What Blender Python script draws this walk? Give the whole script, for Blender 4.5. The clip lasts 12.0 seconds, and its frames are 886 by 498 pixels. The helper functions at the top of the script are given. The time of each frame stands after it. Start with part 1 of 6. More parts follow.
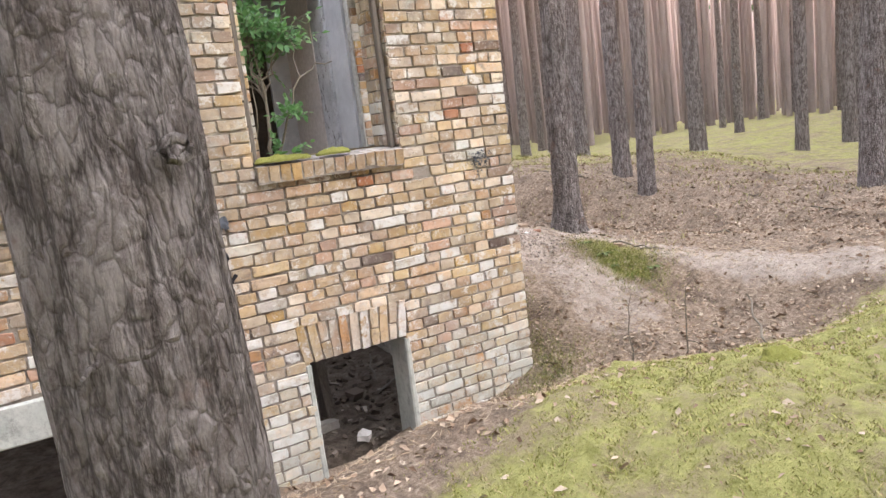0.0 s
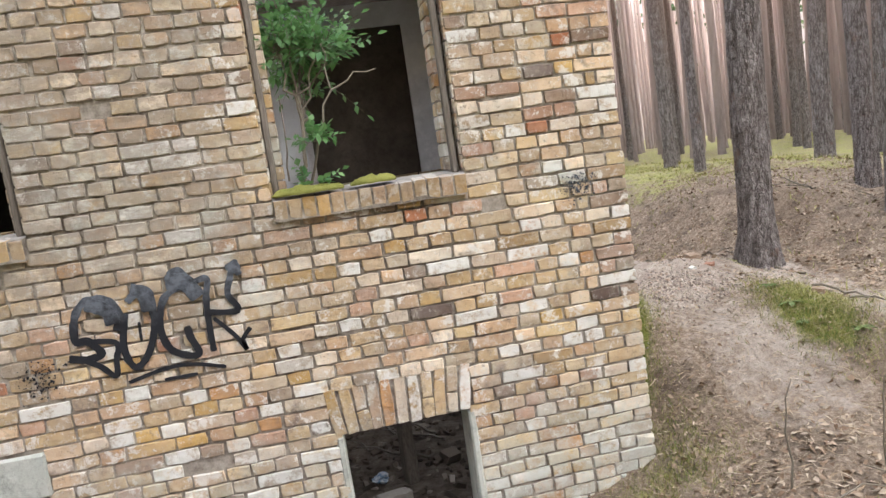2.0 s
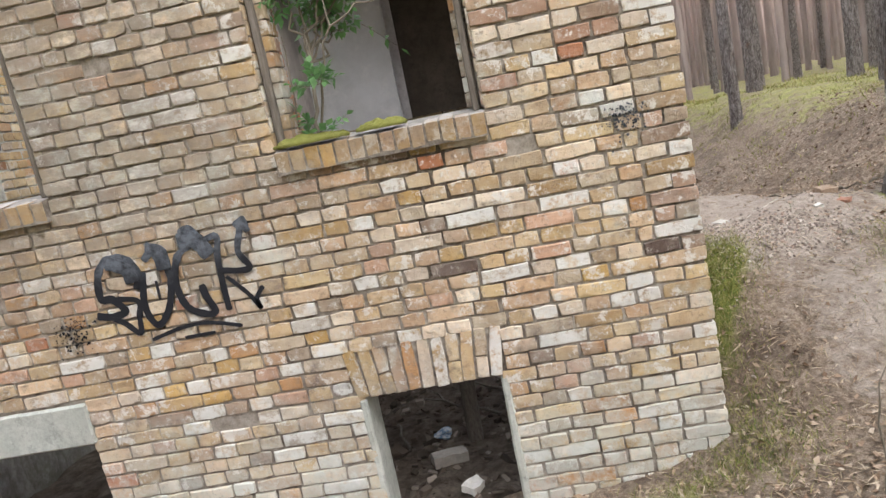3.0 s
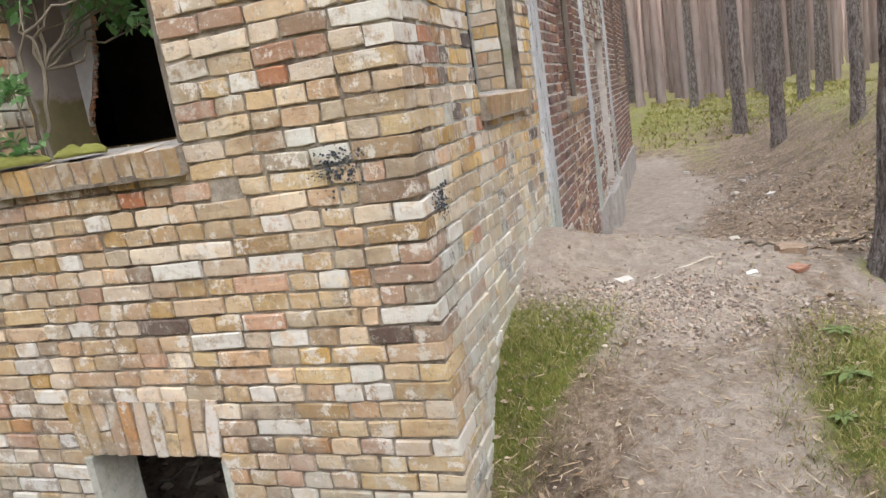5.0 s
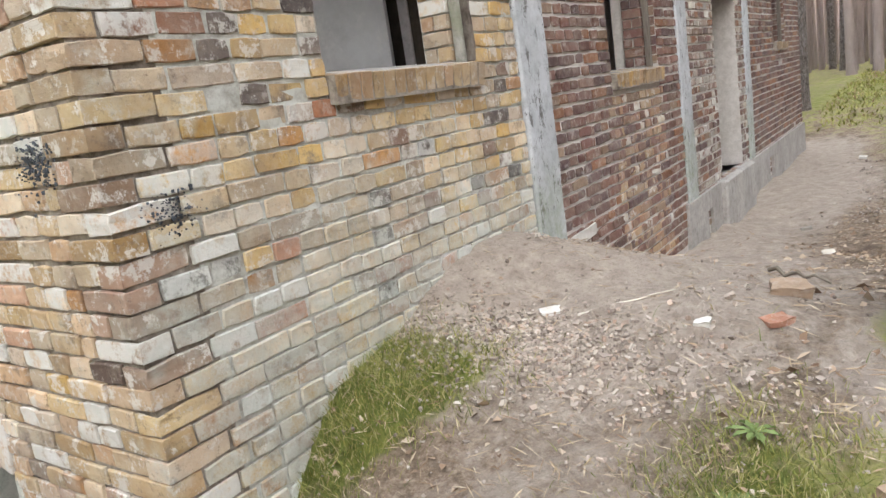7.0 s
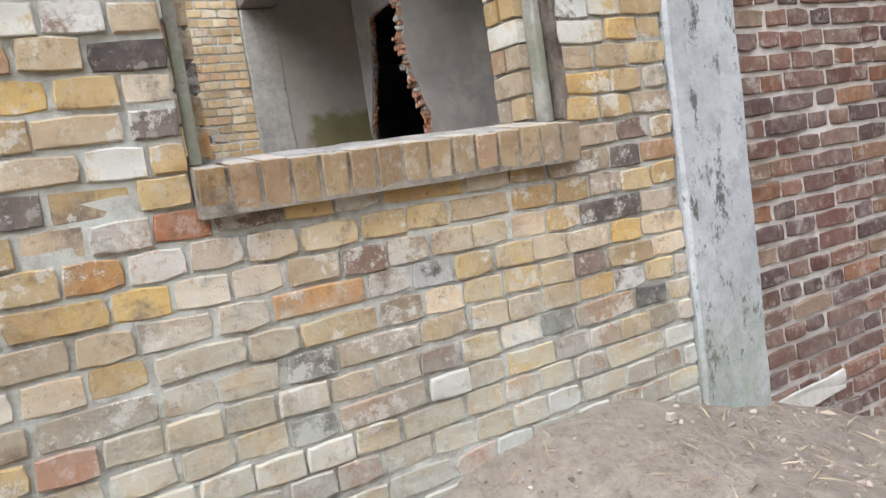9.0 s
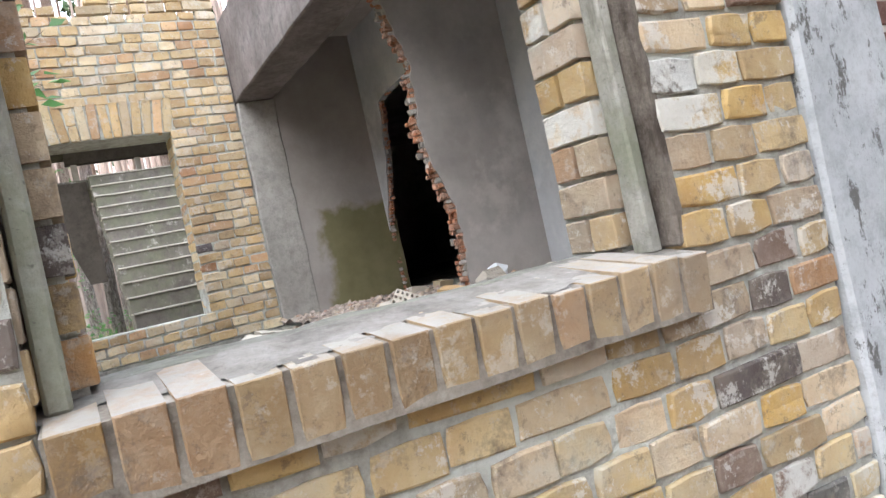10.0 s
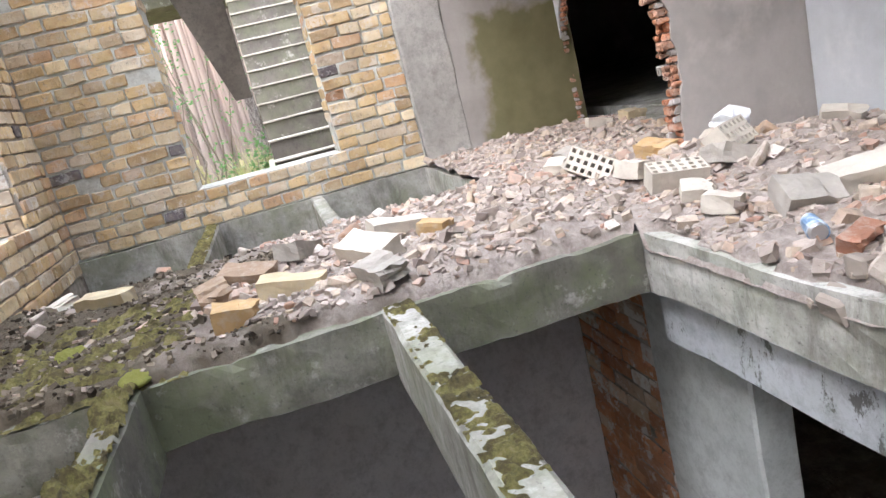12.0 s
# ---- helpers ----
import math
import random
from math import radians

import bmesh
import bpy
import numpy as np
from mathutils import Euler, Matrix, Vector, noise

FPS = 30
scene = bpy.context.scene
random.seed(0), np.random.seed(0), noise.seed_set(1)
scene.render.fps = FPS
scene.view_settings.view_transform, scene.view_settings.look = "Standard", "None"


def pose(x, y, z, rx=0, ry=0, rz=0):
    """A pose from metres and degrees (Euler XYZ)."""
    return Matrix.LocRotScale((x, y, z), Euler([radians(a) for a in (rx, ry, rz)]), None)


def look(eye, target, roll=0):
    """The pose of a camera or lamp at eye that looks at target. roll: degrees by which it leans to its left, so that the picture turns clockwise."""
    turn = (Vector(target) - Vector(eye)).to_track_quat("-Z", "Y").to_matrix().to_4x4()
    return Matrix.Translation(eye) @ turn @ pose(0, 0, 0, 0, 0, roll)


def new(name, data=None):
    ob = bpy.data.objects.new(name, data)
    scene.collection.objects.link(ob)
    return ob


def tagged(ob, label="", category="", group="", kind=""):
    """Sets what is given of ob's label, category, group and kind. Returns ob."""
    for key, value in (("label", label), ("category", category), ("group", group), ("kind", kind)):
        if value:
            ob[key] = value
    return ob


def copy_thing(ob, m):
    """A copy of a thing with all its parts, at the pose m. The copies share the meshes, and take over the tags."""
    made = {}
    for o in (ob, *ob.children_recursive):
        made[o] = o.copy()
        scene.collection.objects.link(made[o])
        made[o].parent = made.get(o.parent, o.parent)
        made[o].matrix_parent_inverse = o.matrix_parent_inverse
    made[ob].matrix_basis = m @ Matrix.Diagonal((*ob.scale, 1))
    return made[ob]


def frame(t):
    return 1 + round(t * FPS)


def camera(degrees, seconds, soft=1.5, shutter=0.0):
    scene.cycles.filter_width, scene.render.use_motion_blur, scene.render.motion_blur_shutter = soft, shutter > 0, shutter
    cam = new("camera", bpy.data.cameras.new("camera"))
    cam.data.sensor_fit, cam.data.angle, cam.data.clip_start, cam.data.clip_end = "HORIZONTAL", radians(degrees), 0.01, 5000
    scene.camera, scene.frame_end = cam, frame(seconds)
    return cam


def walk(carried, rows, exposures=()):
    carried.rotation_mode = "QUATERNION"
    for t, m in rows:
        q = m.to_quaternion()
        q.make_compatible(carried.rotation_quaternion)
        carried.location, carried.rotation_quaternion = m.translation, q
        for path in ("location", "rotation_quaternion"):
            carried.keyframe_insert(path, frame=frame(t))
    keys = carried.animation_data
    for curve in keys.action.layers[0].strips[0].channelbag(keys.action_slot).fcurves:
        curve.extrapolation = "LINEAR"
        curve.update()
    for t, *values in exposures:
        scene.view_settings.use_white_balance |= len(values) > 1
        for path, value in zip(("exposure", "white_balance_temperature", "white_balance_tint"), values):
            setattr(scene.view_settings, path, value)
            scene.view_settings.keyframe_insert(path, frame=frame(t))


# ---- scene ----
cam = camera(63.7, 12.0, soft=1.45)
METRES, EYE, TILT, LEAN, TURN = 11.3, 2.0, 0.0, 0.0, -29.9
ROWS = [
    (0.0, 0.0, 0.0, 0.0, -1.16, -9.51, 6.97),
    (0.5, 0.0286, 0.0253, 0.0033, 5.12, -8.55, 6.59),
    (1.0, 0.0647, 0.0565, 0.0045, 7.06, -8.3, 6.72),
    (1.5, 0.0789, 0.0899, 0.0012, 11.93, -7.78, 5.98),
    (2.0, 0.0936, 0.1211, 0.0003, 18.98, -7.22, 8.14),
    (2.5, 0.1205, 0.1538, -0.0017, 25.83, -9.53, 10.73),
    (4.5, 0.2162, 0.331, -0.0176, 47.37, -11.44, 7.94),
    (5.0, 0.2424, 0.3742, -0.0074, 47.49, -11.72, 8.64),
    (5.5, 0.2566, 0.4089, -0.0019, 49.22, -11.52, 9.0),
    (6.0, 0.2631, 0.452, -0.0057, 49.2, -12.23, 9.13),
    (6.5, 0.2753, 0.4947, -0.0163, 53.85, -12.32, 9.13),
    (8.5, 0.209, 0.6401, -0.0271, 91.59, -9.33, 6.58),
    (9.0, 0.1648, 0.662, -0.0156, 90.24, -6.5, 8.45),
    (9.5, 0.1246, 0.6627, -0.0057, 88.82, -1.91, 10.68),
    (10.0, 0.0905, 0.6597, 0.0032, 91.9, -0.64, 12.37),
    (10.5, 0.0544, 0.6589, 0.0144, 102.87, 1.92, 11.95),
    (11.0, 0.0217, 0.6501, 0.0144, 106.96, 1.12, 11.71),
    (11.5, -0.0075, 0.6502, 0.0195, 106.56, -3.73, 14.29),
    (12.0, -0.0276, 0.6477, 0.0203, 105.19, -14.08, 13.78),
]
EXPOSURES = [(0.0, 2.25, 6200, 16), (2.5, 2.05, 6150, 11), (4.5, 2.0, 6300, 12), (6.0, 2.06, 6180, 9), (8.5, 2.17, 6080, 9), (9.5, 2.42, 5830, 8), (10.0, 2.36, 5850, 9), (10.5, 2.42, 5860, 9), (11.0, 2.69, 5860, 11), (11.5, 2.72, 5900, 11), (12.0, 2.95, 5950, 13)]
walk(cam, [(t, pose(0, 0, EYE, TILT, LEAN, TURN) @ pose(METRES * x, METRES * y, METRES * z, 90 + pitch, roll, yaw)) for t, x, y, z, yaw, pitch, roll in ROWS],
     exposures=EXPOSURES)

rng = random.Random(7)
nrng = np.random.default_rng(11)

# ---- light: overcast sky over a pine wood ----
world = bpy.data.worlds.new("overcast")
scene.world = world
world.use_nodes = True
wn, wl = world.node_tree.nodes, world.node_tree.links
sky = wn.new("ShaderNodeTexSky")
sky.sky_type = "NISHITA"
sky.sun_disc = False
sky.sun_elevation, sky.sun_rotation = radians(38), radians(142)
sky.air_density, sky.dust_density, sky.ozone_density = 1.0, 4.0, 0.6
bg = wn["Background"]
bg.inputs["Strength"].default_value = 0.15
haze = wn.new("ShaderNodeMix")
haze.data_type = "RGBA"
haze.inputs["Factor"].default_value = 0.75
haze.inputs["B"].default_value = (8.6, 8.7, 8.9, 1)
wl.new(sky.outputs["Color"], haze.inputs["A"])
wl.new(haze.outputs["Result"], bg.inputs["Color"])
sun_data = bpy.data.lights.new("sun", "SUN")
sun_data.energy, sun_data.angle, sun_data.color = 1.5, radians(60), (1.0, 0.96, 0.91)
sun = new("sun", sun_data)
sun.matrix_basis = look((17, -14, 20), (2, 5, 0))


# ---- materials ----
def ramp_stops(node, stops, mode="LINEAR"):
    r = node.color_ramp
    r.interpolation = mode
    while len(r.elements) < len(stops):
        r.elements.new(0.5)
    for e, (p, c) in zip(r.elements, stops):
        e.position, e.color = p, (*c, 1)


class Mat:
    """A small builder of node materials in world metres."""

    def __init__(self, name, rough=0.85):
        self.m = bpy.data.materials.new(name)
        self.m.use_nodes = True
        self.n, self.l = self.m.node_tree.nodes, self.m.node_tree.links
        self.b = self.n["Principled BSDF"]
        self.b.inputs["Roughness"].default_value = rough
        self.b.inputs["Specular IOR Level"].default_value = 0.25
        geo = self.n.new("ShaderNodeNewGeometry")
        self.pos, self.island = geo.outputs["Position"], geo.outputs["Random Per Island"]
        self.objrand = self.n.new("ShaderNodeObjectInfo").outputs["Random"]

    def noise(self, scale, detail=5, rough=0.6, stretch=None, offset=(0, 0, 0)):
        t = self.n.new("ShaderNodeTexNoise")
        t.inputs["Scale"].default_value, t.inputs["Detail"].default_value, t.inputs["Roughness"].default_value = scale, detail, rough
        mp = self.n.new("ShaderNodeMapping")
        mp.inputs["Location"].default_value = offset
        if stretch:
            mp.inputs["Scale"].default_value = stretch
        self.l.new(self.pos, mp.inputs["Vector"])
        self.l.new(mp.outputs["Vector"], t.inputs["Vector"])
        return t.outputs["Fac"]

    def voronoi(self, scale, stretch=None, feature="F1", wobble=0.0):
        t = self.n.new("ShaderNodeTexVoronoi")
        t.inputs["Scale"].default_value, t.feature = scale, feature
        mp = self.n.new("ShaderNodeMapping")
        if stretch:
            mp.inputs["Scale"].default_value = stretch
        self.l.new(self.pos, mp.inputs["Vector"])
        way = mp.outputs["Vector"]
        if wobble:
            nz = self.n.new("ShaderNodeTexNoise")
            nz.inputs["Scale"].default_value, nz.inputs["Detail"].default_value = 9, 5
            self.l.new(self.pos, nz.inputs["Vector"])
            add = self.n.new("ShaderNodeVectorMath")
            add.operation = "MULTIPLY_ADD"
            add.inputs[1].default_value = (wobble, wobble, wobble)
            self.l.new(nz.outputs["Color"], add.inputs[0])
            self.l.new(way, add.inputs[2])
            way = add.outputs[0]
        self.l.new(way, t.inputs["Vector"])
        return t.outputs["Distance"]

    def attr(self, name):
        a = self.n.new("ShaderNodeAttribute")
        a.attribute_name = name
        return a.outputs["Fac"]

    def ramp(self, fac, stops, mode="LINEAR"):
        r = self.n.new("ShaderNodeValToRGB")
        ramp_stops(r, stops, mode)
        self.l.new(fac, r.inputs["Fac"])
        return r.outputs["Color"]

    def step(self, fac, lo, hi):
        r = self.n.new("ShaderNodeMapRange")
        r.inputs["From Min"].default_value, r.inputs["From Max"].default_value = lo, hi
        self.l.new(fac, r.inputs["Value"])
        return r.outputs["Result"]

    def math(self, op, a, b):
        r = self.n.new("ShaderNodeMath")
        r.operation = op
        for i, v in enumerate((a, b)):
            if isinstance(v, (int, float)):
                r.inputs[i].default_value = v
            else:
                self.l.new(v, r.inputs[i])
        return r.outputs[0]

    def mix(self, fac, a, b, mode="MIX"):
        r = self.n.new("ShaderNodeMix")
        r.data_type, r.blend_type = "RGBA", mode
        for key, v in (("Factor", fac), ("A", a), ("B", b)):
            if isinstance(v, (int, float)):
                r.inputs[key].default_value = v
            elif isinstance(v, tuple):
                r.inputs[key].default_value = (*v, 1)
            else:
                self.l.new(v, r.inputs[key])
        return r.outputs["Result"]

    def axis(self, i):
        s = self.n.new("ShaderNodeSeparateXYZ")
        self.l.new(self.pos, s.inputs[0])
        return s.outputs[i]

    def finish(self, color, height=None, bump=0.3, dist=0.01, rough=None):
        if isinstance(color, tuple):
            self.b.inputs["Base Color"].default_value = (*color, 1)
        else:
            self.l.new(color, self.b.inputs["Base Color"])
        if height is not None:
            bp = self.n.new("ShaderNodeBump")
            bp.inputs["Strength"].default_value, bp.inputs["Distance"].default_value = bump, dist
            self.l.new(height, bp.inputs["Height"])
            self.l.new(bp.outputs["Normal"], self.b.inputs["Normal"])
        if rough is not None:
            self.l.new(rough, self.b.inputs["Roughness"])
        return self.m


YELLOWS = [(0.0, (0.48, 0.37, 0.21)), (0.08, (0.56, 0.47, 0.33)), (0.16, (0.70, 0.62, 0.50)), (0.25, (0.53, 0.42, 0.27)),
           (0.33, (0.64, 0.52, 0.38)), (0.42, (0.46, 0.41, 0.33)), (0.49, (0.54, 0.40, 0.27)), (0.56, (0.74, 0.68, 0.58)),
           (0.65, (0.53, 0.38, 0.16)), (0.71, (0.52, 0.36, 0.27)), (0.77, (0.62, 0.53, 0.38)), (0.86, (0.48, 0.28, 0.12)),
           (0.90, (0.40, 0.19, 0.11)), (0.92, (0.30, 0.23, 0.18)), (0.945, (0.14, 0.11, 0.10)), (0.953, (0.58, 0.48, 0.30))]
SIDES = [(0.0, (0.57, 0.43, 0.20)), (0.12, (0.60, 0.50, 0.31)), (0.22, (0.44, 0.38, 0.29)), (0.31, (0.66, 0.57, 0.43)), (0.40, (0.60, 0.44, 0.18)),
         (0.50, (0.44, 0.30, 0.19)), (0.57, (0.56, 0.47, 0.33)), (0.66, (0.72, 0.66, 0.56)), (0.75, (0.52, 0.30, 0.12)), (0.82, (0.40, 0.18, 0.10)),
         (0.845, (0.27, 0.20, 0.17)), (0.89, (0.10, 0.09, 0.095)), (0.945, (0.57, 0.45, 0.24))]
SILLS = [(0.0, (0.46, 0.33, 0.16)), (0.2, (0.50, 0.36, 0.17)), (0.4, (0.41, 0.32, 0.21)), (0.6, (0.50, 0.40, 0.25)), (0.78, (0.43, 0.35, 0.24)), (0.95, (0.44, 0.32, 0.21))]
INNER = [(0.0, (0.572, 0.459, 0.275)), (0.2, (0.638, 0.538, 0.352)), (0.4, (0.693, 0.616, 0.451)), (0.6, (0.616, 0.482, 0.275)), (0.75, (0.594, 0.426, 0.264)),
         (0.88, (0.671, 0.605, 0.484)), (0.95, (0.451, 0.280, 0.165)), (0.97, (0.143, 0.134, 0.154)), (0.98, (0.616, 0.526, 0.352))]
REDS = [(0.0, (0.172, 0.095, 0.088)), (0.15, (0.208, 0.123, 0.108)), (0.3, (0.127, 0.086, 0.093)), (0.45, (0.226, 0.133, 0.108)),
        (0.6, (0.153, 0.100, 0.098)), (0.75, (0.198, 0.133, 0.118)), (0.88, (0.271, 0.143, 0.088)), (0.95, (0.288, 0.218, 0.167))]


def brick_material(name, palette, single, lime, grime=0.5, smear=1.0, wash=0.0, stain=None):
    m = Mat(name, 0.88)
    base = m.ramp(m.objrand if single else m.island, palette, "CONSTANT")
    chance = m.objrand if single else m.island
    tone = m.math("FRACT", m.math("MULTIPLY", chance, 53.17), 0.0)
    base = m.mix(1.0, base, m.ramp(tone, [(0.0, (0.74, 0.69, 0.66)), (0.5, (1.00, 0.97, 0.92)), (1.0, (1.18, 1.14, 1.08))]), "MULTIPLY")
    inbrick = m.noise(7, 5, 0.7)
    base = m.mix(m.step(inbrick, 0.35, 0.72), base, m.mix(1.0, base, (0.80, 0.70, 0.62), "MULTIPLY"))
    base = m.mix(m.math("MULTIPLY", m.step(m.noise(12, 5, 0.7, offset=(9, 3, 2)), 0.5, 0.75), 0.3), base, (0.62, 0.55, 0.44))
    base = m.mix(m.math("MULTIPLY", m.step(m.noise(1.4, 5, 0.7), 0.46, 0.68), grime), base, (0.30, 0.25, 0.21))
    base = m.mix(m.math("MULTIPLY", m.step(m.noise(4.5, 6, 0.75, offset=(2, 6, 1)), 0.56, 0.68), grime * 1.1), base, (0.16, 0.13, 0.115))
    base = m.mix(m.step(m.noise(80, 3, 0.7), 0.67, 0.80), base, (0.24, 0.18, 0.13))
    base = m.mix(m.math("MULTIPLY", m.step(m.noise(27, 7, 0.78, offset=(1, 7, 4)), 0.565, 0.63), 0.55), base, (0.19, 0.145, 0.11))
    base = m.mix(m.math("MULTIPLY", m.step(m.noise(20, 6, 0.75, offset=(3, 1, 5)), 0.555, 0.60), 0.42 * smear), base, (0.58, 0.55, 0.50))
    base = m.mix(m.math("MULTIPLY", m.step(m.noise(6, 8, 0.78, offset=(8, 1, 9)), 0.55, 0.585), 0.8 * smear), base, (0.68, 0.66, 0.62))
    if smear > 0.6:
        limed = m.math("MULTIPLY", m.step(m.math("FRACT", m.math("MULTIPLY", chance, 91.7), 0.0), 0.86, 0.90), m.step(m.noise(13, 6, 0.75, offset=(6, 6, 2)), 0.38, 0.50))
        base = m.mix(m.math("MULTIPLY", limed, 0.8), base, (0.70, 0.70, 0.67))
    if lime:
        low = m.step(m.math("ADD", m.axis(2), m.math("MULTIPLY", m.noise(2.3, 4), 1.1)), lime + 0.75, lime + 0.1)
        patch = m.math("MULTIPLY", m.math("MAXIMUM", low, m.step(m.noise(1.1, 5, 0.7, offset=(7, 2, 1)), 0.56, 0.66)), m.step(m.noise(10, 6, 0.78), 0.32, 0.54))
        base = m.mix(m.math("MULTIPLY", patch, 0.68), base, (0.52, 0.55, 0.505))
    if stain:
        spread = m.step(m.math("ADD", m.axis(0), m.math("MULTIPLY", m.noise(1.7, 5, 0.7, offset=(2, 9, 4)), 2.0)), stain + 1.5, stain + 0.5)
        base = m.mix(m.math("MULTIPLY", spread, m.math("MULTIPLY", m.step(m.noise(7, 7, 0.78, (1, 1, 2.0), (4, 4, 1)), 0.30, 0.54), m.math("MULTIPLY", m.step(m.math("ADD", m.axis(2), m.noise(3, 5, 0.7)), 1.5, 2.1), 0.75))), base, (0.25, 0.21, 0.17))
    if wash:
        facing = m.n.new("ShaderNodeSeparateXYZ")
        geo = m.n.new("ShaderNodeNewGeometry")
        m.l.new(geo.outputs["True Normal"], facing.inputs[0])
        base = m.mix(m.math("MULTIPLY", m.step(facing.outputs[2], 0.6, 0.9), m.math("MULTIPLY", m.step(m.noise(9, 6, 0.75), 0.3, 0.55), wash)), base, (0.38, 0.36, 0.335))
    h = m.math("ADD", m.noise(45, 6, 0.75), m.math("MULTIPLY", m.noise(11, 3), 1.2))
    return m.finish(base, h, 0.8, 0.009)


sill_one = brick_material("sill brick", SILLS, True, 0, 0.75, 0.4, 0.9)
side_one = brick_material("side wall brick, single", SIDES, True, 1.4, 0.7, 0.8)
side_many = brick_material("side wall brickwork", SIDES, False, 1.4, 0.7, 0.8)
brick_one = brick_material("yellow brick, single", YELLOWS, True, 0.42, 0.68, stain=1.15)
brick_many = brick_material("yellow brickwork", YELLOWS, False, 0.42, 0.68, stain=1.15)
brick_in_one = brick_material("inner yellow brick, single", INNER, True, 0, 0.25, 0.55)
brick_in_many = brick_material("inner yellow brickwork", INNER, False, 0, 0.25, 0.55)
red_one = brick_material("dark red brick, single", REDS, True, 0, 0.3, 0.35)
red_many = brick_material("dark red brickwork", REDS, False, 0, 0.3, 0.35)

m = Mat("mortar", 0.95)
mortar = m.finish(m.mix(m.step(m.math("ADD", m.math("MULTIPLY", m.noise(18, 6, 0.7), 0.6), m.math("MULTIPLY", m.noise(1.6, 4, 0.7, offset=(5, 5, 5)), 0.6)), 0.46, 0.78), (0.115, 0.093, 0.075), (0.50, 0.455, 0.395)), m.noise(70, 5, 0.8), 0.7, 0.006)
m = Mat("flush pale mortar", 0.95)
side_mortar = m.finish(m.mix(m.step(m.math("ADD", m.math("MULTIPLY", m.noise(18, 6, 0.7), 0.6), m.math("MULTIPLY", m.noise(2.2, 5, 0.7, offset=(1, 5, 5)), 0.6)), 0.40, 0.66), (0.22, 0.19, 0.16), (0.56, 0.57, 0.53)), m.noise(70, 5, 0.8), 0.8, 0.008)
m = Mat("pale mortar", 0.95)
pale_mortar = m.finish(m.mix(m.step(m.noise(18, 6, 0.7), 0.35, 0.7), (0.50, 0.47, 0.44), (0.68, 0.65, 0.62)), m.noise(70, 5, 0.8), 0.7, 0.006)


def concrete_material(name, dark, light, moss=0.0, flake=0.0, foot=0.0, fine=1.0):
    m = Mat(name, 0.9)
    c = m.mix(m.step(m.noise(2.2, 6, 0.65), 0.3, 0.7), dark, light)
    c = m.mix(m.math("MULTIPLY", m.step(m.noise(14, 7, 0.78), 0.46, 0.68), 0.55 * fine), c, tuple(v * 0.55 for v in dark))
    c = m.mix(m.math("MULTIPLY", m.step(m.noise(55, 5, 0.8), 0.52, 0.7), 0.35 * fine), c, tuple(v * 0.5 for v in dark))
    if flake:
        c = m.mix(m.math("MULTIPLY", m.step(m.noise(13, 8, 0.82, (1, 1, 0.5), (4, 4, 4)), 0.56, 0.60), flake), c, (0.13, 0.125, 0.12))
    if moss:
        c = m.mix(m.math("MULTIPLY", m.step(m.noise(3.5, 5, 0.7, offset=(1, 8, 2)), 0.42, 0.6), moss), c, (0.17, 0.19, 0.11))
        c = m.mix(m.math("MULTIPLY", m.step(m.noise(2.0, 6, 0.75, offset=(5, 1, 3)), 0.5, 0.66), 0.6), c, (0.15, 0.135, 0.12))
        c = m.mix(m.math("MULTIPLY", m.step(m.noise(5.0, 6, 0.75, offset=(8, 3, 3)), 0.58, 0.66), 0.5), c, (0.55, 0.54, 0.50))
    if moss:
        c = m.mix(m.math("MULTIPLY", m.step(m.noise(9, 7, 0.75, (1, 1, 0.25), (6, 2, 0)), 0.52, 0.64), 0.55), c, (0.12, 0.115, 0.09))
        c = m.mix(m.math("MULTIPLY", m.step(m.noise(70, 4, 0.7), 0.6, 0.7), 0.7), c, (0.10, 0.095, 0.085))
    if foot:
        algae = m.step(m.math("ADD", m.axis(2), m.math("MULTIPLY", m.noise(5, 5), 0.7)), 1.70, 1.25)
        algae = m.math("MULTIPLY", algae, m.step(m.noise(11, 6, 0.75, offset=(2, 2, 7)), 0.3, 0.6))
        c = m.mix(m.math("MULTIPLY", algae, foot), c, (0.25, 0.29, 0.18))
    if fine < 0.5:
        c = m.mix(m.math("MULTIPLY", m.step(m.noise(1.1, 5, 0.65, offset=(3, 7, 2)), 0.46, 0.66), 0.65), c, tuple(v * 0.66 for v in dark))
        c = m.mix(m.math("MULTIPLY", m.step(m.noise(1.8, 5, 0.7, offset=(9, 2, 4)), 0.52, 0.64), 0.5), c, tuple(min(0.75, v * 1.25) for v in light))
    return m.finish(c, m.math("ADD", m.noise(30, 6, 0.75), m.noise(6, 3)), 0.5 * (0.4 + 0.6 * fine), 0.008)


concrete = concrete_material("weathered concrete", (0.25, 0.242, 0.215), (0.52, 0.50, 0.46), 0.55)
slab_light = concrete_material("pale stained slab concrete", (0.40, 0.39, 0.35), (0.64, 0.63, 0.585), 0.4)
slab_dark = concrete_material("dark stained slab concrete", (0.13, 0.125, 0.105), (0.34, 0.335, 0.285), 0.8)
beam_concrete = concrete_material("stained beam concrete", (0.13, 0.11, 0.105), (0.30, 0.27, 0.262), 0.0, 0.7)
paint_pillar = concrete_material("pale blue-grey flaking paint", (0.42, 0.44, 0.46), (0.60, 0.62, 0.65), 0.0, 0.95, 0.6)
lime_lintel = concrete_material("lime washed lintel", (0.40, 0.42, 0.38), (0.56, 0.57, 0.52), 0.0, 0.3)
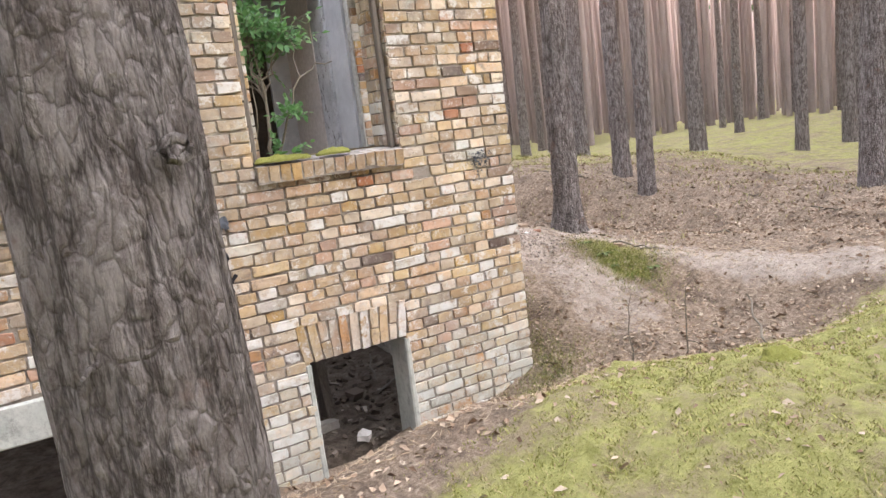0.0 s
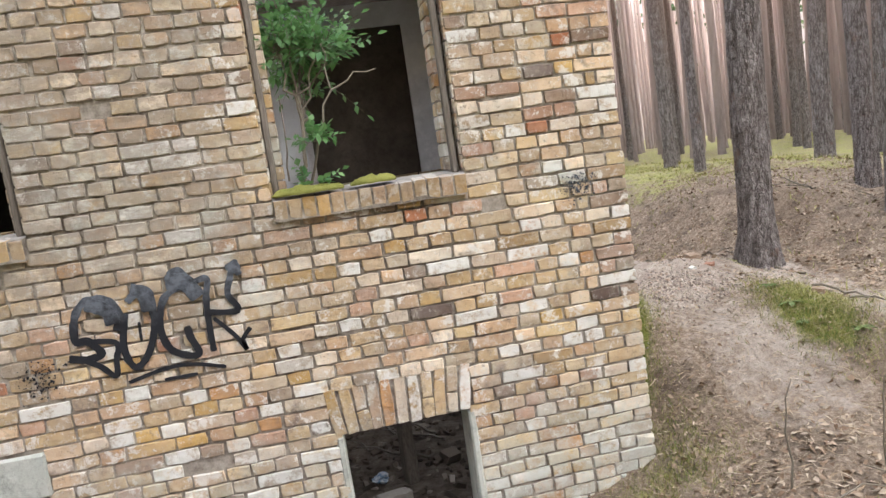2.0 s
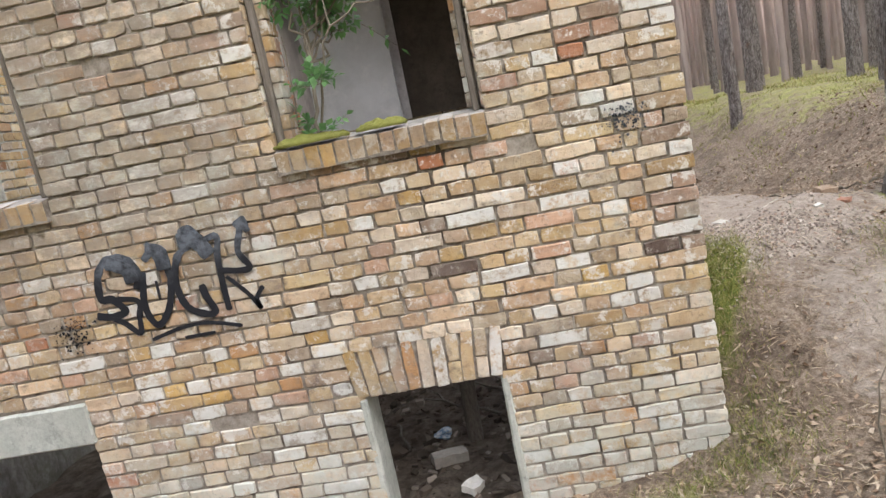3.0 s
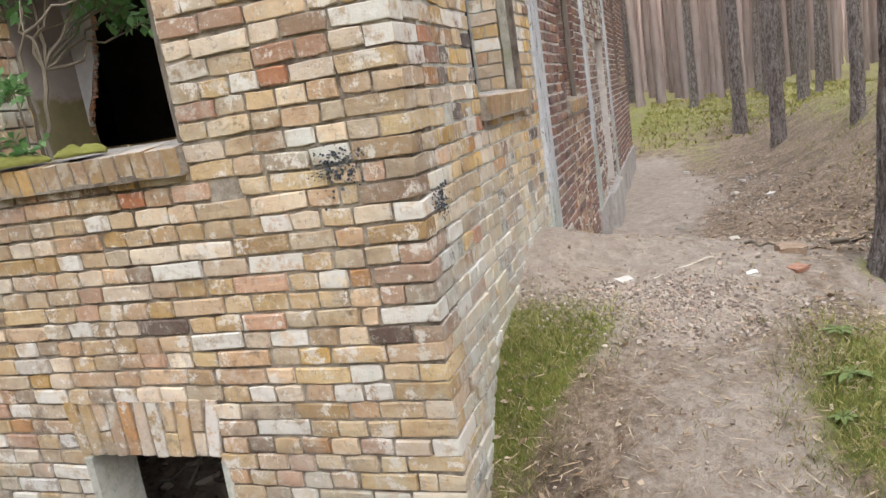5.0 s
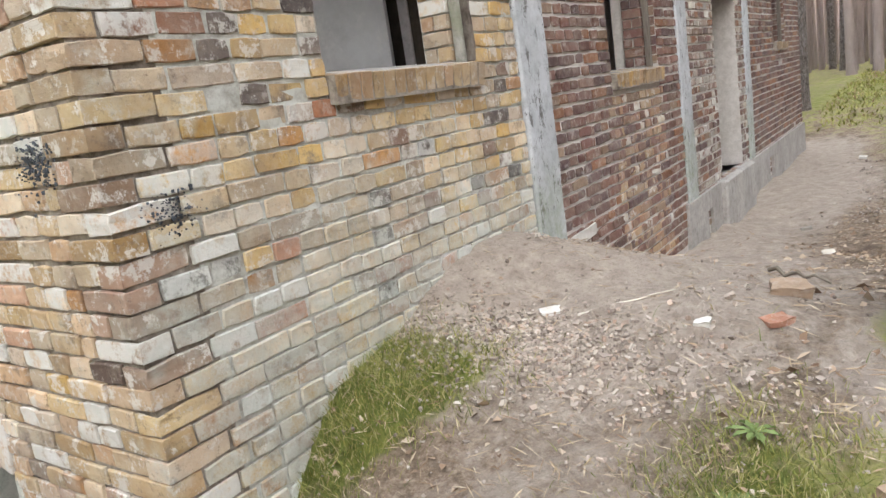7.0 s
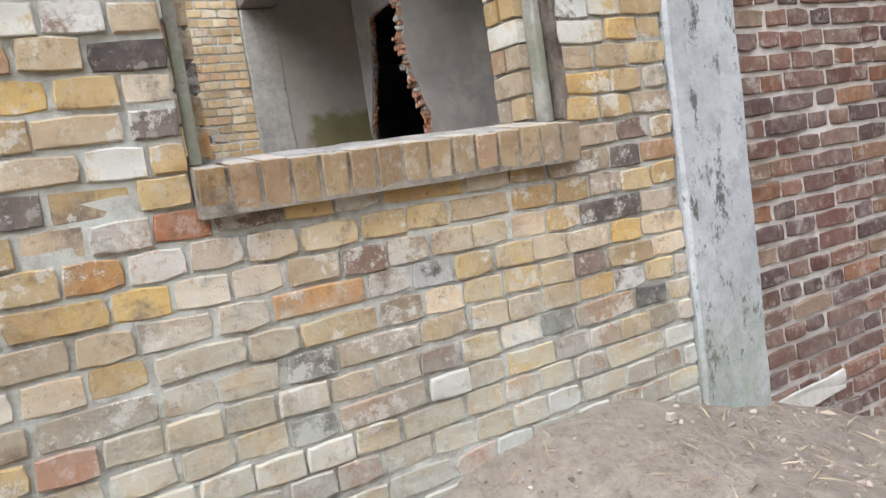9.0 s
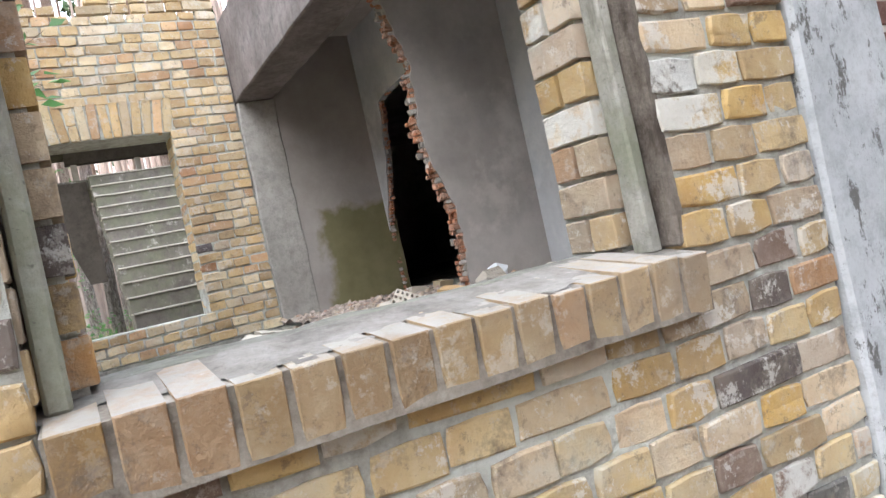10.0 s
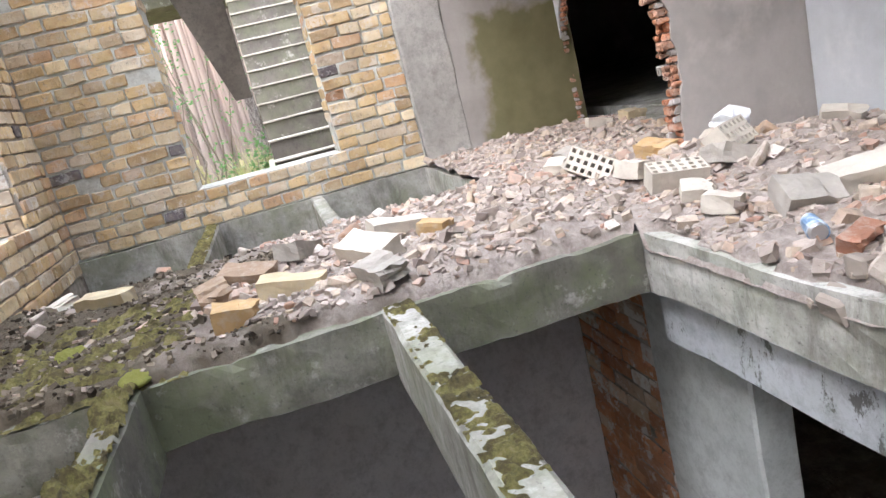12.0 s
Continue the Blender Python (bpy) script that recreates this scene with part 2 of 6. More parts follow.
plaster = concrete_material("grey lime plaster", (0.41, 0.382, 0.36), (0.54, 0.51, 0.485), fine=0.2)
plaster_pale = concrete_material("pale blue-grey plaster", (0.51, 0.53, 0.56), (0.63, 0.65, 0.68), fine=0.15)
plaster_dark = concrete_material("cellar plaster", (0.58, 0.56, 0.575), (0.72, 0.70, 0.71))
# Dark tone of the stair soffits; on back walls it paints in unlit-room shade.
soffit_dark = concrete_material("dark concrete for soffits and unlit rooms", (0.055, 0.046, 0.038), (0.11, 0.095, 0.08))
m = Mat("plaster with a green algae stain", 0.92)
c = m.mix(m.step(m.noise(2.2, 6, 0.65), 0.3, 0.7), (0.28, 0.255, 0.235), (0.40, 0.37, 0.35))
edge = m.math("MULTIPLY", m.noise(3.2, 4, 0.6), 0.5)
inside = m.math("MULTIPLY", m.step(m.math("ADD", m.axis(2), edge), 2.84, 2.74), m.step(m.math("ADD", m.axis(1), edge), 8.26, 8.36))
c = m.mix(m.math("MULTIPLY", inside, 0.9), c, m.mix(m.noise(6, 5), (0.10, 0.095, 0.035), (0.23, 0.21, 0.10)))
plaster_moss = m.finish(c, m.noise(25, 6, 0.7), 0.35, 0.006)

m = Mat("old grey wood", 0.85)
c = m.mix(m.step(m.noise(6, 6, 0.7, (14, 14, 1)), 0.3, 0.7), (0.10, 0.085, 0.07), (0.25, 0.22, 0.19))
old_wood = m.finish(c, m.noise(10, 5, 0.7, (16, 16, 1)), 0.6, 0.006)

m = Mat("pine bark", 0.95)
crack = m.math("ABSOLUTE", m.math("SUBTRACT", m.noise(15, 5, 0.65, (1, 1, 0.2)), 0.5), 0.0)
furrow = m.math("MULTIPLY", crack, 2.2)
plates = m.noise(17, 9, 0.8, (1, 1, 0.5))
c = m.mix(m.step(plates, 0.38, 0.62), (0.20, 0.165, 0.15), (0.54, 0.49, 0.47))
scales = m.voronoi(34, (1, 1, 0.42), "DISTANCE_TO_EDGE", 0.07)
c = m.mix(m.math("MULTIPLY", m.step(scales, 0.08, 0.0), 0.45), c, (0.075, 0.06, 0.053))
c = m.mix(m.math("MULTIPLY", m.step(furrow, 0.10, 0.0), 0.75), c, (0.06, 0.048, 0.042))
c = m.mix(m.math("MULTIPLY", m.step(m.noise(4, 5, 0.75, offset=(3, 3, 3)), 0.6, 0.7), 0.6), c, (0.27, 0.15, 0.10))
c = m.mix(m.math("MULTIPLY", m.step(m.axis(2), 2.8, 8.0), 0.7), c, (0.38, 0.24, 0.17))
bark = m.finish(c, m.math("ADD", m.math("ADD", m.step(furrow, 0.0, 0.25), m.step(scales, 0.0, 0.2)), m.math("MULTIPLY", plates, 2.5)), 1.0, 0.025)
m = Mat("distant pine bark, haze tinted", 0.95)
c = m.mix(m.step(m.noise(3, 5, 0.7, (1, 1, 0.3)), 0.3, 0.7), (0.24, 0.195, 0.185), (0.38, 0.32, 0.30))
# Pinkish upper trunk; set paler than near bark, with distance haze in the colour.
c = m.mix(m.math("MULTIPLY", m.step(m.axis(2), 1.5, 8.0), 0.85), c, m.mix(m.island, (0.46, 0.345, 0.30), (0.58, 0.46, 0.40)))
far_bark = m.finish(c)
m = Mat("pine needles", 0.8)
needles = m.finish(m.mix(m.island, (0.035, 0.06, 0.025), (0.08, 0.11, 0.04)))

m = Mat("broad green leaves", 0.55)
leaf_green = m.finish(m.mix(m.island, (0.075, 0.18, 0.075), (0.19, 0.33, 0.14)))
nt = leaf_green.node_tree
glow, blend = nt.nodes.new("ShaderNodeBsdfTranslucent"), nt.nodes.new("ShaderNodeMixShader")
glow.inputs["Color"].default_value, blend.inputs["Fac"].default_value = (0.18, 0.37, 0.12, 1), 0.38
nt.links.new(nt.nodes["Principled BSDF"].outputs[0], blend.inputs[1])
nt.links.new(glow.outputs[0], blend.inputs[2])
nt.links.new(blend.outputs[0], nt.nodes["Material Output"].inputs["Surface"])
m = Mat("grey twig bark", 0.9)
twig_bark = m.finish(m.mix(m.noise(30, 4), (0.12, 0.10, 0.075), (0.24, 0.21, 0.17)))
m = Mat("moss cushions", 0.95)
moss_green = m.finish(m.mix(m.noise(25, 5, 0.7), (0.17, 0.18, 0.04), (0.40, 0.40, 0.11)), m.noise(160, 4, 0.8), 1.0, 0.015)
m = Mat("grass blades", 0.7)
grass_green = m.finish(m.ramp(m.island, [(0.0, (0.09, 0.12, 0.028)), (0.45, (0.19, 0.21, 0.05)), (0.7, (0.31, 0.29, 0.085)), (1.0, (0.42, 0.36, 0.21))]))
m = Mat("dry leaf litter", 0.85)
dry_leaf = m.finish(m.ramp(m.island, [(0.0, (0.13, 0.08, 0.05)), (0.3, (0.27, 0.19, 0.13)), (0.65, (0.37, 0.28, 0.20)), (1.0, (0.47, 0.39, 0.30))]))
m = Mat("pebbles and brick crumbs", 0.9)
pebble = m.finish(m.ramp(m.island, [(0.0, (0.20, 0.165, 0.14)), (0.35, (0.33, 0.28, 0.24)), (0.7, (0.44, 0.385, 0.33)), (0.93, (0.38, 0.28, 0.22)), (1.0, (0.56, 0.52, 0.46))]), m.noise(60, 5), 0.5, 0.004)
m = Mat("rubble", 0.95)
c = m.ramp(m.island, [(0.0, (0.22, 0.18, 0.16)), (0.3, (0.39, 0.33, 0.29)), (0.55, (0.51, 0.44, 0.39)), (0.78, (0.50, 0.41, 0.32)), (0.9, (0.40, 0.24, 0.18)), (1.0, (0.62, 0.57, 0.51))])
rubble_mat = m.finish(m.mix(m.step(m.noise(30, 5, 0.7), 0.45, 0.75), c, (0.25, 0.21, 0.18)), m.noise(60, 6, 0.7), 0.6, 0.006)
m = Mat("rubble lumps", 0.95)
c = m.ramp(m.objrand, [(0.0, (0.26, 0.22, 0.19)), (0.25, (0.40, 0.35, 0.30)), (0.5, (0.50, 0.44, 0.38)), (0.75, (0.50, 0.40, 0.28)), (0.9, (0.40, 0.24, 0.17)), (1.0, (0.62, 0.58, 0.53))])
chunk_mat = m.finish(m.mix(m.step(m.noise(24, 6, 0.75), 0.45, 0.7), c, (0.30, 0.255, 0.22)), m.noise(60, 6, 0.7), 0.7, 0.006)
m = Mat("mortar dust and debris", 0.97)
c = m.mix(m.step(m.noise(16, 8, 0.8), 0.36, 0.66), (0.30, 0.25, 0.22), (0.57, 0.505, 0.455))
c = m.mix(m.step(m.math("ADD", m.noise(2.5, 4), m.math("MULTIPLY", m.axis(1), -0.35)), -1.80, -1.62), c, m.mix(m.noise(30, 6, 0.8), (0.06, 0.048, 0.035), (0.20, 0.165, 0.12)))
debris = m.finish(c, m.noise(45, 6, 0.8), 1.0, 0.02)
m = Mat("dark cellar earth", 0.97)
earth = m.finish(m.mix(m.step(m.noise(9, 6, 0.75), 0.4, 0.75), (0.08, 0.064, 0.05), (0.24, 0.195, 0.155)), m.noise(30, 6, 0.8), 1.0, 0.03)
m = Mat("black spray paint", 0.6)
spray = m.finish(m.mix(m.math("MULTIPLY", m.step(m.math("ADD", m.axis(2), m.math("MULTIPLY", m.noise(9, 5, 0.7), 0.3)), 1.5, 1.66), m.step(m.noise(24, 5, 0.7), 0.3, 0.6)), (0.016, 0.017, 0.022), (0.12, 0.135, 0.16)))

m = Mat("forest floor", 0.97)
litter = m.ramp(m.noise(26, 9, 0.82), [(0.3, (0.08, 0.06, 0.043)), (0.45, (0.20, 0.15, 0.11)), (0.56, (0.33, 0.26, 0.195)), (0.68, (0.48, 0.40, 0.31))])
litter = m.mix(m.math("MULTIPLY", m.step(m.noise(1.3, 6, 0.7, offset=(2, 2, 2)), 0.5, 0.66), 0.6), litter, m.mix(m.noise(18, 6, 0.8), (0.05, 0.035, 0.025), (0.21, 0.145, 0.10)))
# Dark blotches put into the litter colour for shade on the ditch slopes.
litter = m.mix(m.math("MULTIPLY", m.step(m.noise(3.4, 5, 0.7, offset=(7, 5, 2)), 0.48, 0.64), 0.55), litter, (0.065, 0.047, 0.034))
sand = m.mix(m.step(m.noise(9, 8, 0.75), 0.3, 0.72), (0.27, 0.222, 0.185), (0.51, 0.44, 0.375))
sand = m.mix(m.math("MULTIPLY", m.step(m.noise(34, 8, 0.8), 0.52, 0.62), 0.45), sand, (0.15, 0.115, 0.09))
mossc = m.mix(m.step(m.noise(7, 7, 0.75), 0.3, 0.72), (0.19, 0.195, 0.055), (0.44, 0.425, 0.165))
mossc = m.mix(m.math("MULTIPLY", m.step(m.noise(2.4, 6, 0.75, offset=(4, 1, 1)), 0.47, 0.62), 0.8), mossc, m.mix(m.noise(14, 7, 0.8), (0.16, 0.125, 0.08), (0.40, 0.32, 0.22)))
grassc = m.mix(m.step(m.noise(16, 7, 0.75), 0.3, 0.72), (0.08, 0.10, 0.022), (0.23, 0.24, 0.055))
rough_edge = m.math("MULTIPLY", m.math("SUBTRACT", m.noise(5, 6, 0.75), 0.5), 1.3)


def masked(m, name):
    return m.step(m.math("ADD", m.attr(name), rough_edge), 0.35, 0.65)


c = m.mix(masked(m, "sand"), litter, sand)
c = m.mix(masked(m, "moss"), c, mossc)
c = m.mix(masked(m, "grass"), c, grassc)
ground_mat = m.finish(c, m.math("ADD", m.noise(30, 8, 0.8), m.math("MULTIPLY", m.noise(7, 4), 1.5)), 0.9, 0.03)


# ---- mesh helpers ----
def mesh_from(name, verts, faces, material, smooth=False):
    me = bpy.data.meshes.new(name)
    me.from_pydata(verts, [], faces)
    me.materials.append(material)
    if smooth:
        me.polygons.foreach_set("use_smooth", [True] * len(me.polygons))
    me.update()
    return me


def adopt(ob, parent):
    ob.parent = parent
    return ob


def part(name, bm, material, parent=None, label="", smooth=False):
    me = bpy.data.meshes.new(name)
    bm.to_mesh(me)
    bm.free()
    me.materials.append(material)
    if smooth:
        me.polygons.foreach_set("use_smooth", [True] * len(me.polygons))
    ob = new(name, me)
    ob.parent = parent
    if label:
        tagged(ob, label)
    return ob


def box(bm, lo, hi, bevel=0.0):
    r = bmesh.ops.create_cube(bm, size=1.0)
    c = [(a + b) / 2 for a, b in zip(lo, hi)]
    s = [b - a for a, b in zip(lo, hi)]
    bmesh.ops.transform(bm, matrix=Matrix.Translation(c) @ Matrix.Diagonal((*s, 1)), verts=r["verts"])
    if bevel:
        es = list({e for v in r["verts"] for e in v.link_edges})
        bmesh.ops.bevel(bm, geom=es, offset=bevel, segments=2, affect="EDGES")
    return bm


def rough_box(lo, hi, cut=0.12, wobble=0.006, bevel=0.012):
    """A cast or hewn block whose edges and faces are slightly uneven."""
    bm = bmesh.new()
    box(bm, lo, hi)
    for ax in range(3):
        n = min(64, int((hi[ax] - lo[ax]) / cut))
        for i in range(1, n + 1):
            co = [0.0, 0.0, 0.0]
            no = [0.0, 0.0, 0.0]
            co[ax], no[ax] = lo[ax] + (hi[ax] - lo[ax]) * i / (n + 1), 1.0
            bmesh.ops.bisect_plane(bm, geom=bm.verts[:] + bm.edges[:] + bm.faces[:], plane_co=co, plane_no=no)
    if bevel:
        es = [e for e in bm.edges if len(e.link_faces) == 2 and e.calc_face_angle(0) > 1]
        bmesh.ops.bevel(bm, geom=es, offset=bevel, segments=1, affect="EDGES")
    for v in bm.verts:
        v.co += noise.noise_vector(v.co * 4.0) * wobble + noise.noise_vector(v.co * 17.0) * wobble * 0.6
    return bm


# A brick: length along x, height along z, its face towards -y, set into the wall behind y = 0.
RIM = ((-1, -1), (0, -1), (1, -1), (1, 0), (1, 1), (0, 1), (-1, 1), (-1, 0))


def brick_verts(length, height, depth, r, loose=1.0):
    c, l, h = 0.0022 + r.random() * 0.003 * loose, length / 2, height / 2
    j = 0.0036 * loose
    worn = []
    for sx, sz in RIM:
        q = (0.001 + abs(r.gauss(0, 0.0022))) * loose if sx and sz else 0.0
        worn.append((sx * (l - q) + r.uniform(-j, j), sz * (h - q) + r.uniform(-j, j)))
    out = [(sx * l, depth, sz * h) for sx, sz in RIM] + [(x, c, z) for x, z in worn]
    return out + [(x - sx * c, r.uniform(-j, j) * 0.5, z - sz * c) for (x, z), (sx, sz) in zip(worn, RIM)]


BRICK_FACES = [(a + i, a + (i + 1) % 8, a + 8 + (i + 1) % 8, a + 8 + i) for a in (0, 8) for i in range(8)] + [tuple(range(16, 24))]
COURSE, JOINT, STRETCHER, HEADER = 0.0833, 0.0115, 0.262, 0.129


class Brickwork:
    """Lays courses on a face. The nearest bricks are objects of their own, the rest one joined part."""

    def __init__(self, parent, single, many, seed, limit=300, joint=JOINT):
        self.joint, self.jit = joint, 1.0
        self.parent, self.single, self.many, self.r, self.left = parent, single, many, random.Random(seed), limit
        self.verts, self.faces, self.templates = [], [], {}

    def lay(self, m, length, height, depth, alone):
        r = self.r
        q = self.jit
        m = m @ pose(r.gauss(0, 0.002), r.gauss(0, 0.003 * q), r.gauss(0, 0.002 * q), r.gauss(0, 0.8 * q), r.gauss(0, 0.8 * q), r.gauss(0, 0.8 * q))
        if alone and self.left > 0:
            self.left -= 1
            key = (round(length, 2), round(height, 3), round(depth, 2), r.randrange(3))
            if key not in self.templates:
                self.templates[key] = mesh_from("brick", brick_verts(key[0], height, depth, r, self.jit), BRICK_FACES, self.single)
            ob = new("brick", self.templates[key])
            ob.matrix_basis = m
            ob.parent = self.parent
        else:
            k = len(self.verts)
            self.verts += [m @ Vector(v) for v in brick_verts(length, height, depth, r, self.jit)]
            self.faces += [tuple(i + k for i in f) for f in BRICK_FACES]

    def face(self, m, width, z0, z1, gaps, near=lambda u, z: False, headers=0.70, starts=(0, 0), ends=(0, 0), depth=0.07, top=None):
        """m: the face's pose, u along its x, outward -y. gaps: (u0, u1, z0, z1). starts, ends: how far even and odd courses hold back."""
        r = self.r
        for k in range(int((z1 - z0) / COURSE)):
            za, zb = z0 + k * COURSE, z0 + (k + 1) * COURSE
            zm = (za + zb) / 2
            spans = [(starts[k % 2], width - ends[k % 2])]
            for a, b, c, d in gaps:
                if zm > c and zm < d:
                    spans = [s for p, q in spans for s in ((p, min(q, a)), (max(p, b), q)) if s[1] - s[0] > 0.03]
            for p, q in spans:
                u = p
                while u < q - 0.02:
                    want = HEADER if r.random() < headers else STRETCHER
                    if r.random() < 0.16:
                        want = r.uniform(0.14, 0.22)
                    if u == p:
                        want = (0.19, HEADER)[(k + int(p * 7)) % 2]
                    if q - u - want < 0.07:
                        want = q - u if q - u < 0.28 else (q - u) / 2 - JOINT
                    length = min(want, q - u)
                    mid = u + length / 2
                    if (top is None or zm < top(mid)) and r.random() > 0.006:
                        wave = 0.006 * noise.noise(Vector((mid * 0.9, k * 0.35, width))) + 0.003 * noise.noise(Vector((mid * 4, k * 0.9, width)))
                        self.lay(m @ pose(mid, 0, zm + wave), length - 0.002 - (self.joint - JOINT), COURSE - self.joint, depth, near(mid, zm))
                    u += length + JOINT

    def quoins(self, m, turned, z0, z1, near=lambda z: False):
        """Corner bricks, lying along one face and the other in turn. m, turned: the poses of the two faces at their common edge."""
        for k in range(int((z1 - z0) / COURSE)):
            z, n = z0 + (k + 0.5) * COURSE, 0.25
            if k % 2:
                self.lay(turned @ pose(n / 2, 0, z), n, COURSE - self.joint, 0.118, near(z))
            else:
                self.lay(m @ pose(-n / 2, 0, z), n, COURSE - self.joint, 0.118, near(z))

    def close(self, label=""):
        if self.verts:
            ob = new("brickwork", mesh_from("brickwork", self.verts, self.faces, self.many))
            ob.parent = self.parent
            tagged(ob, label, kind="stuff")


def wall_core(name, lo, hi, axis, gaps, material, label, outer=None):
    """A wall with real openings, from box cells. axis 0: it runs along x, 1: along y; gaps as (u0, u1, z0, z1).
    outer: (plane, gaps) for an outer leaf with its own, wider openings."""
    bm = bmesh.new()
    across = 1 - axis
    layers = [(list(lo), list(hi), gaps)]
    if outer:
        far_lo, far_hi = list(lo), list(hi)
        if axis == 0:
            layers[0][0][across] = far_hi[across] = outer[0]
        else:
            layers[0][1][across] = far_lo[across] = outer[0]
        layers.append((far_lo, far_hi, outer[1]))
    for a0, b0, holes in layers:
        us = sorted({a0[axis], b0[axis], *(v for g in holes for v in g[:2] if a0[axis] < v < b0[axis])})
        zs = sorted({a0[2], b0[2], *(v for g in holes for v in g[2:] if a0[2] < v < b0[2])})
        for a, b in zip(us, us[1:]):
            for c, d in zip(zs, zs[1:]):
                if any(g[0] - 1e-6 < (a + b) / 2 < g[1] + 1e-6 and g[2] < (c + d) / 2 < g[3] for g in holes):
                    continue
                p, q = list(a0), list(b0)
                p[axis], q[axis], p[2], q[2] = a, b, c, d
                box(bm, p, q)
    bmesh.ops.remove_doubles(bm, verts=bm.verts, dist=1e-5)
    seen = {}
    for f in bm.faces:
        seen.setdefault(tuple(round(v, 4) for v in f.calc_center_median()), []).append(f)
    bmesh.ops.delete(bm, geom=[f for fs in seen.values() if len(fs) > 1 for f in fs], context="FACES")
    return tagged(part(name, bm, material), label, "wall", kind="structure")


# ---- ground: one sheet to the horizon ----
F, S = 4.83, 3.535          # planes of the front and the side wall
FLOOR, CELLAR = 1.63, -0.42


def sig(v):
    return 1 / (1 + np.exp(-np.clip(v, -40, 40)))


def bell(v):
    return np.exp(-v * v)


def ditch_x(y):
    """The line of the ditch's bottom, which turns away from the house."""
    return 6.1 + 0.45 * np.clip(10.0 - y, 0, 7)


def ground_z(x, y):
    x, y = np.asarray(x, float), np.asarray(y, float)
    z = 0.45 + 0 * x
    # the hollow before the front wall
    yc = 4.45 - 0.25 * np.clip(x - 3, -0.4, 4)
    d = np.where(y < yc, (yc - y) / 0.92, (y - yc) / 1.02)
    deep = 0.50 * sig((5.85 - x) / 0.32) + 0.25 * sig((3.6 - x) / 0.3) + 0.13 * sig((2.5 - x) / 0.3)
    z = z - deep * np.exp(-np.abs(d) ** 3)
    z = z - 0.10 * bell((x - 4.6) / 1.6) * bell((y - 2.9) / 0.7)
    # the mound on the path, with its drop to the lower yard
    z = z + 0.40 * bell((x - 3.9) / 1.5) * bell((y - 7.0) / 1.15)
    z = z + 0.12 * bell((x - 3.5) / 0.4) * bell((y - 6.6) / 0.9)
    z = z + 0.12 * bell((x - 5.7) / 0.8) * bell((y - 6.7) / 0.8)
    z = z + 0.12 * bell((x - 3.4) / 1.2) * bell((y - 1.6) / 1.2)
    # soil heaped against the side wall
    z = z + 0.13 * bell((x - 3.55) / 0.38) * bell((y - 7.2) / 0.45) + 0.14 * bell((x - 3.5) / 0.3) * bell((y - 8.1) / 0.4) + 0.10 * bell((x - 3.5) / 0.3) * bell((y - 5.5) / 0.3)
    # the ditch and the bank behind it
    xb = ditch_x(y)
    z = z - 0.44 * bell((x - xb) / np.where(x < xb, 0.85, 0.8)) * sig((9.6 - y) / 0.5) * sig((y - 3.2) / 0.5)
    z = z + (0.08 + 0.55 * sig((y - 8.7) / 0.6)) * sig((x - xb - 0.95) / 0.3) * (1 - sig((y - 20.5) / 0.9)) * (1 - 0.5 * sig((x - 12) / 0.8))
    low = sig((y - 9.4) / 0.55) * sig((6.25 - x) / 0.45) * (1 - sig((y - 20.0) / 0.4)) * sig((x + 14) / 1.0)
    z = z * (1 - low) - 0.12 * low
    n = 0.016 * np.sin(7.3 * x + 1.1 * np.sin(3.1 * y)) * np.sin(6.1 * y + 0.9 * np.sin(4.3 * x)) * bell((x - 4) / 5) * bell((y - 4) / 5) + 0.05 * np.sin(1.7 * x + 0.6) * np.sin(1.3 * y + 1.1) + 0.03 * np.sin(3.9 * x + 2.2 * y) + 0.02 * np.sin(6.1 * y - 4.3 * x + 1)
    rough = bell((x - ditch_x(y) - 0.5) / 1.6) * sig((y - 4) / 0.5) * sig((22 - y) / 1.0)
    n = n + rough * (0.045 * np.sin(5.1 * x + 2.0 * np.sin(2.7 * y)) * np.sin(4.3 * y + 1.3 * np.sin(3.7 * x)) + 0.025 * np.sin(11.3 * x + 5 * np.sin(3.1 * y)) * np.sin(9.1 * y))
    far = sig((np.hypot(x - 4, y - 6) - 30) / 6)
    z = z + n + far * 0.5 * (np.sin(0.05 * x + 1) * np.sin(0.06 * y))
    return z


def sand_at(x, y):
    """The trodden way: along the side wall, round the corner and over the ridge beside the hollow."""
    yard = sig((x - 3.0) / 0.2) * sig((5.18 - 0.4 * sig((y - 7.6) / 0.4) - x + 0.25 * np.sin(y)) / 0.3) * sig((y - 5.7) / 0.3) * (1 - sig((y - 19.0) / 0.5))
    corner = 0.68 * bell((x - 4.6) / 0.62) * bell((y - 5.2) / 1.0)
    ridge = bell((x - 5.55 - 0.28 * np.clip(6.4 - y, 0, 4)) / 0.42) * sig((6.9 - y) / 0.2) * sig((y - 3.0) / 0.4) * 0.95
    return np.clip(np.maximum.reduce([yard, corner, ridge]), 0, 1)


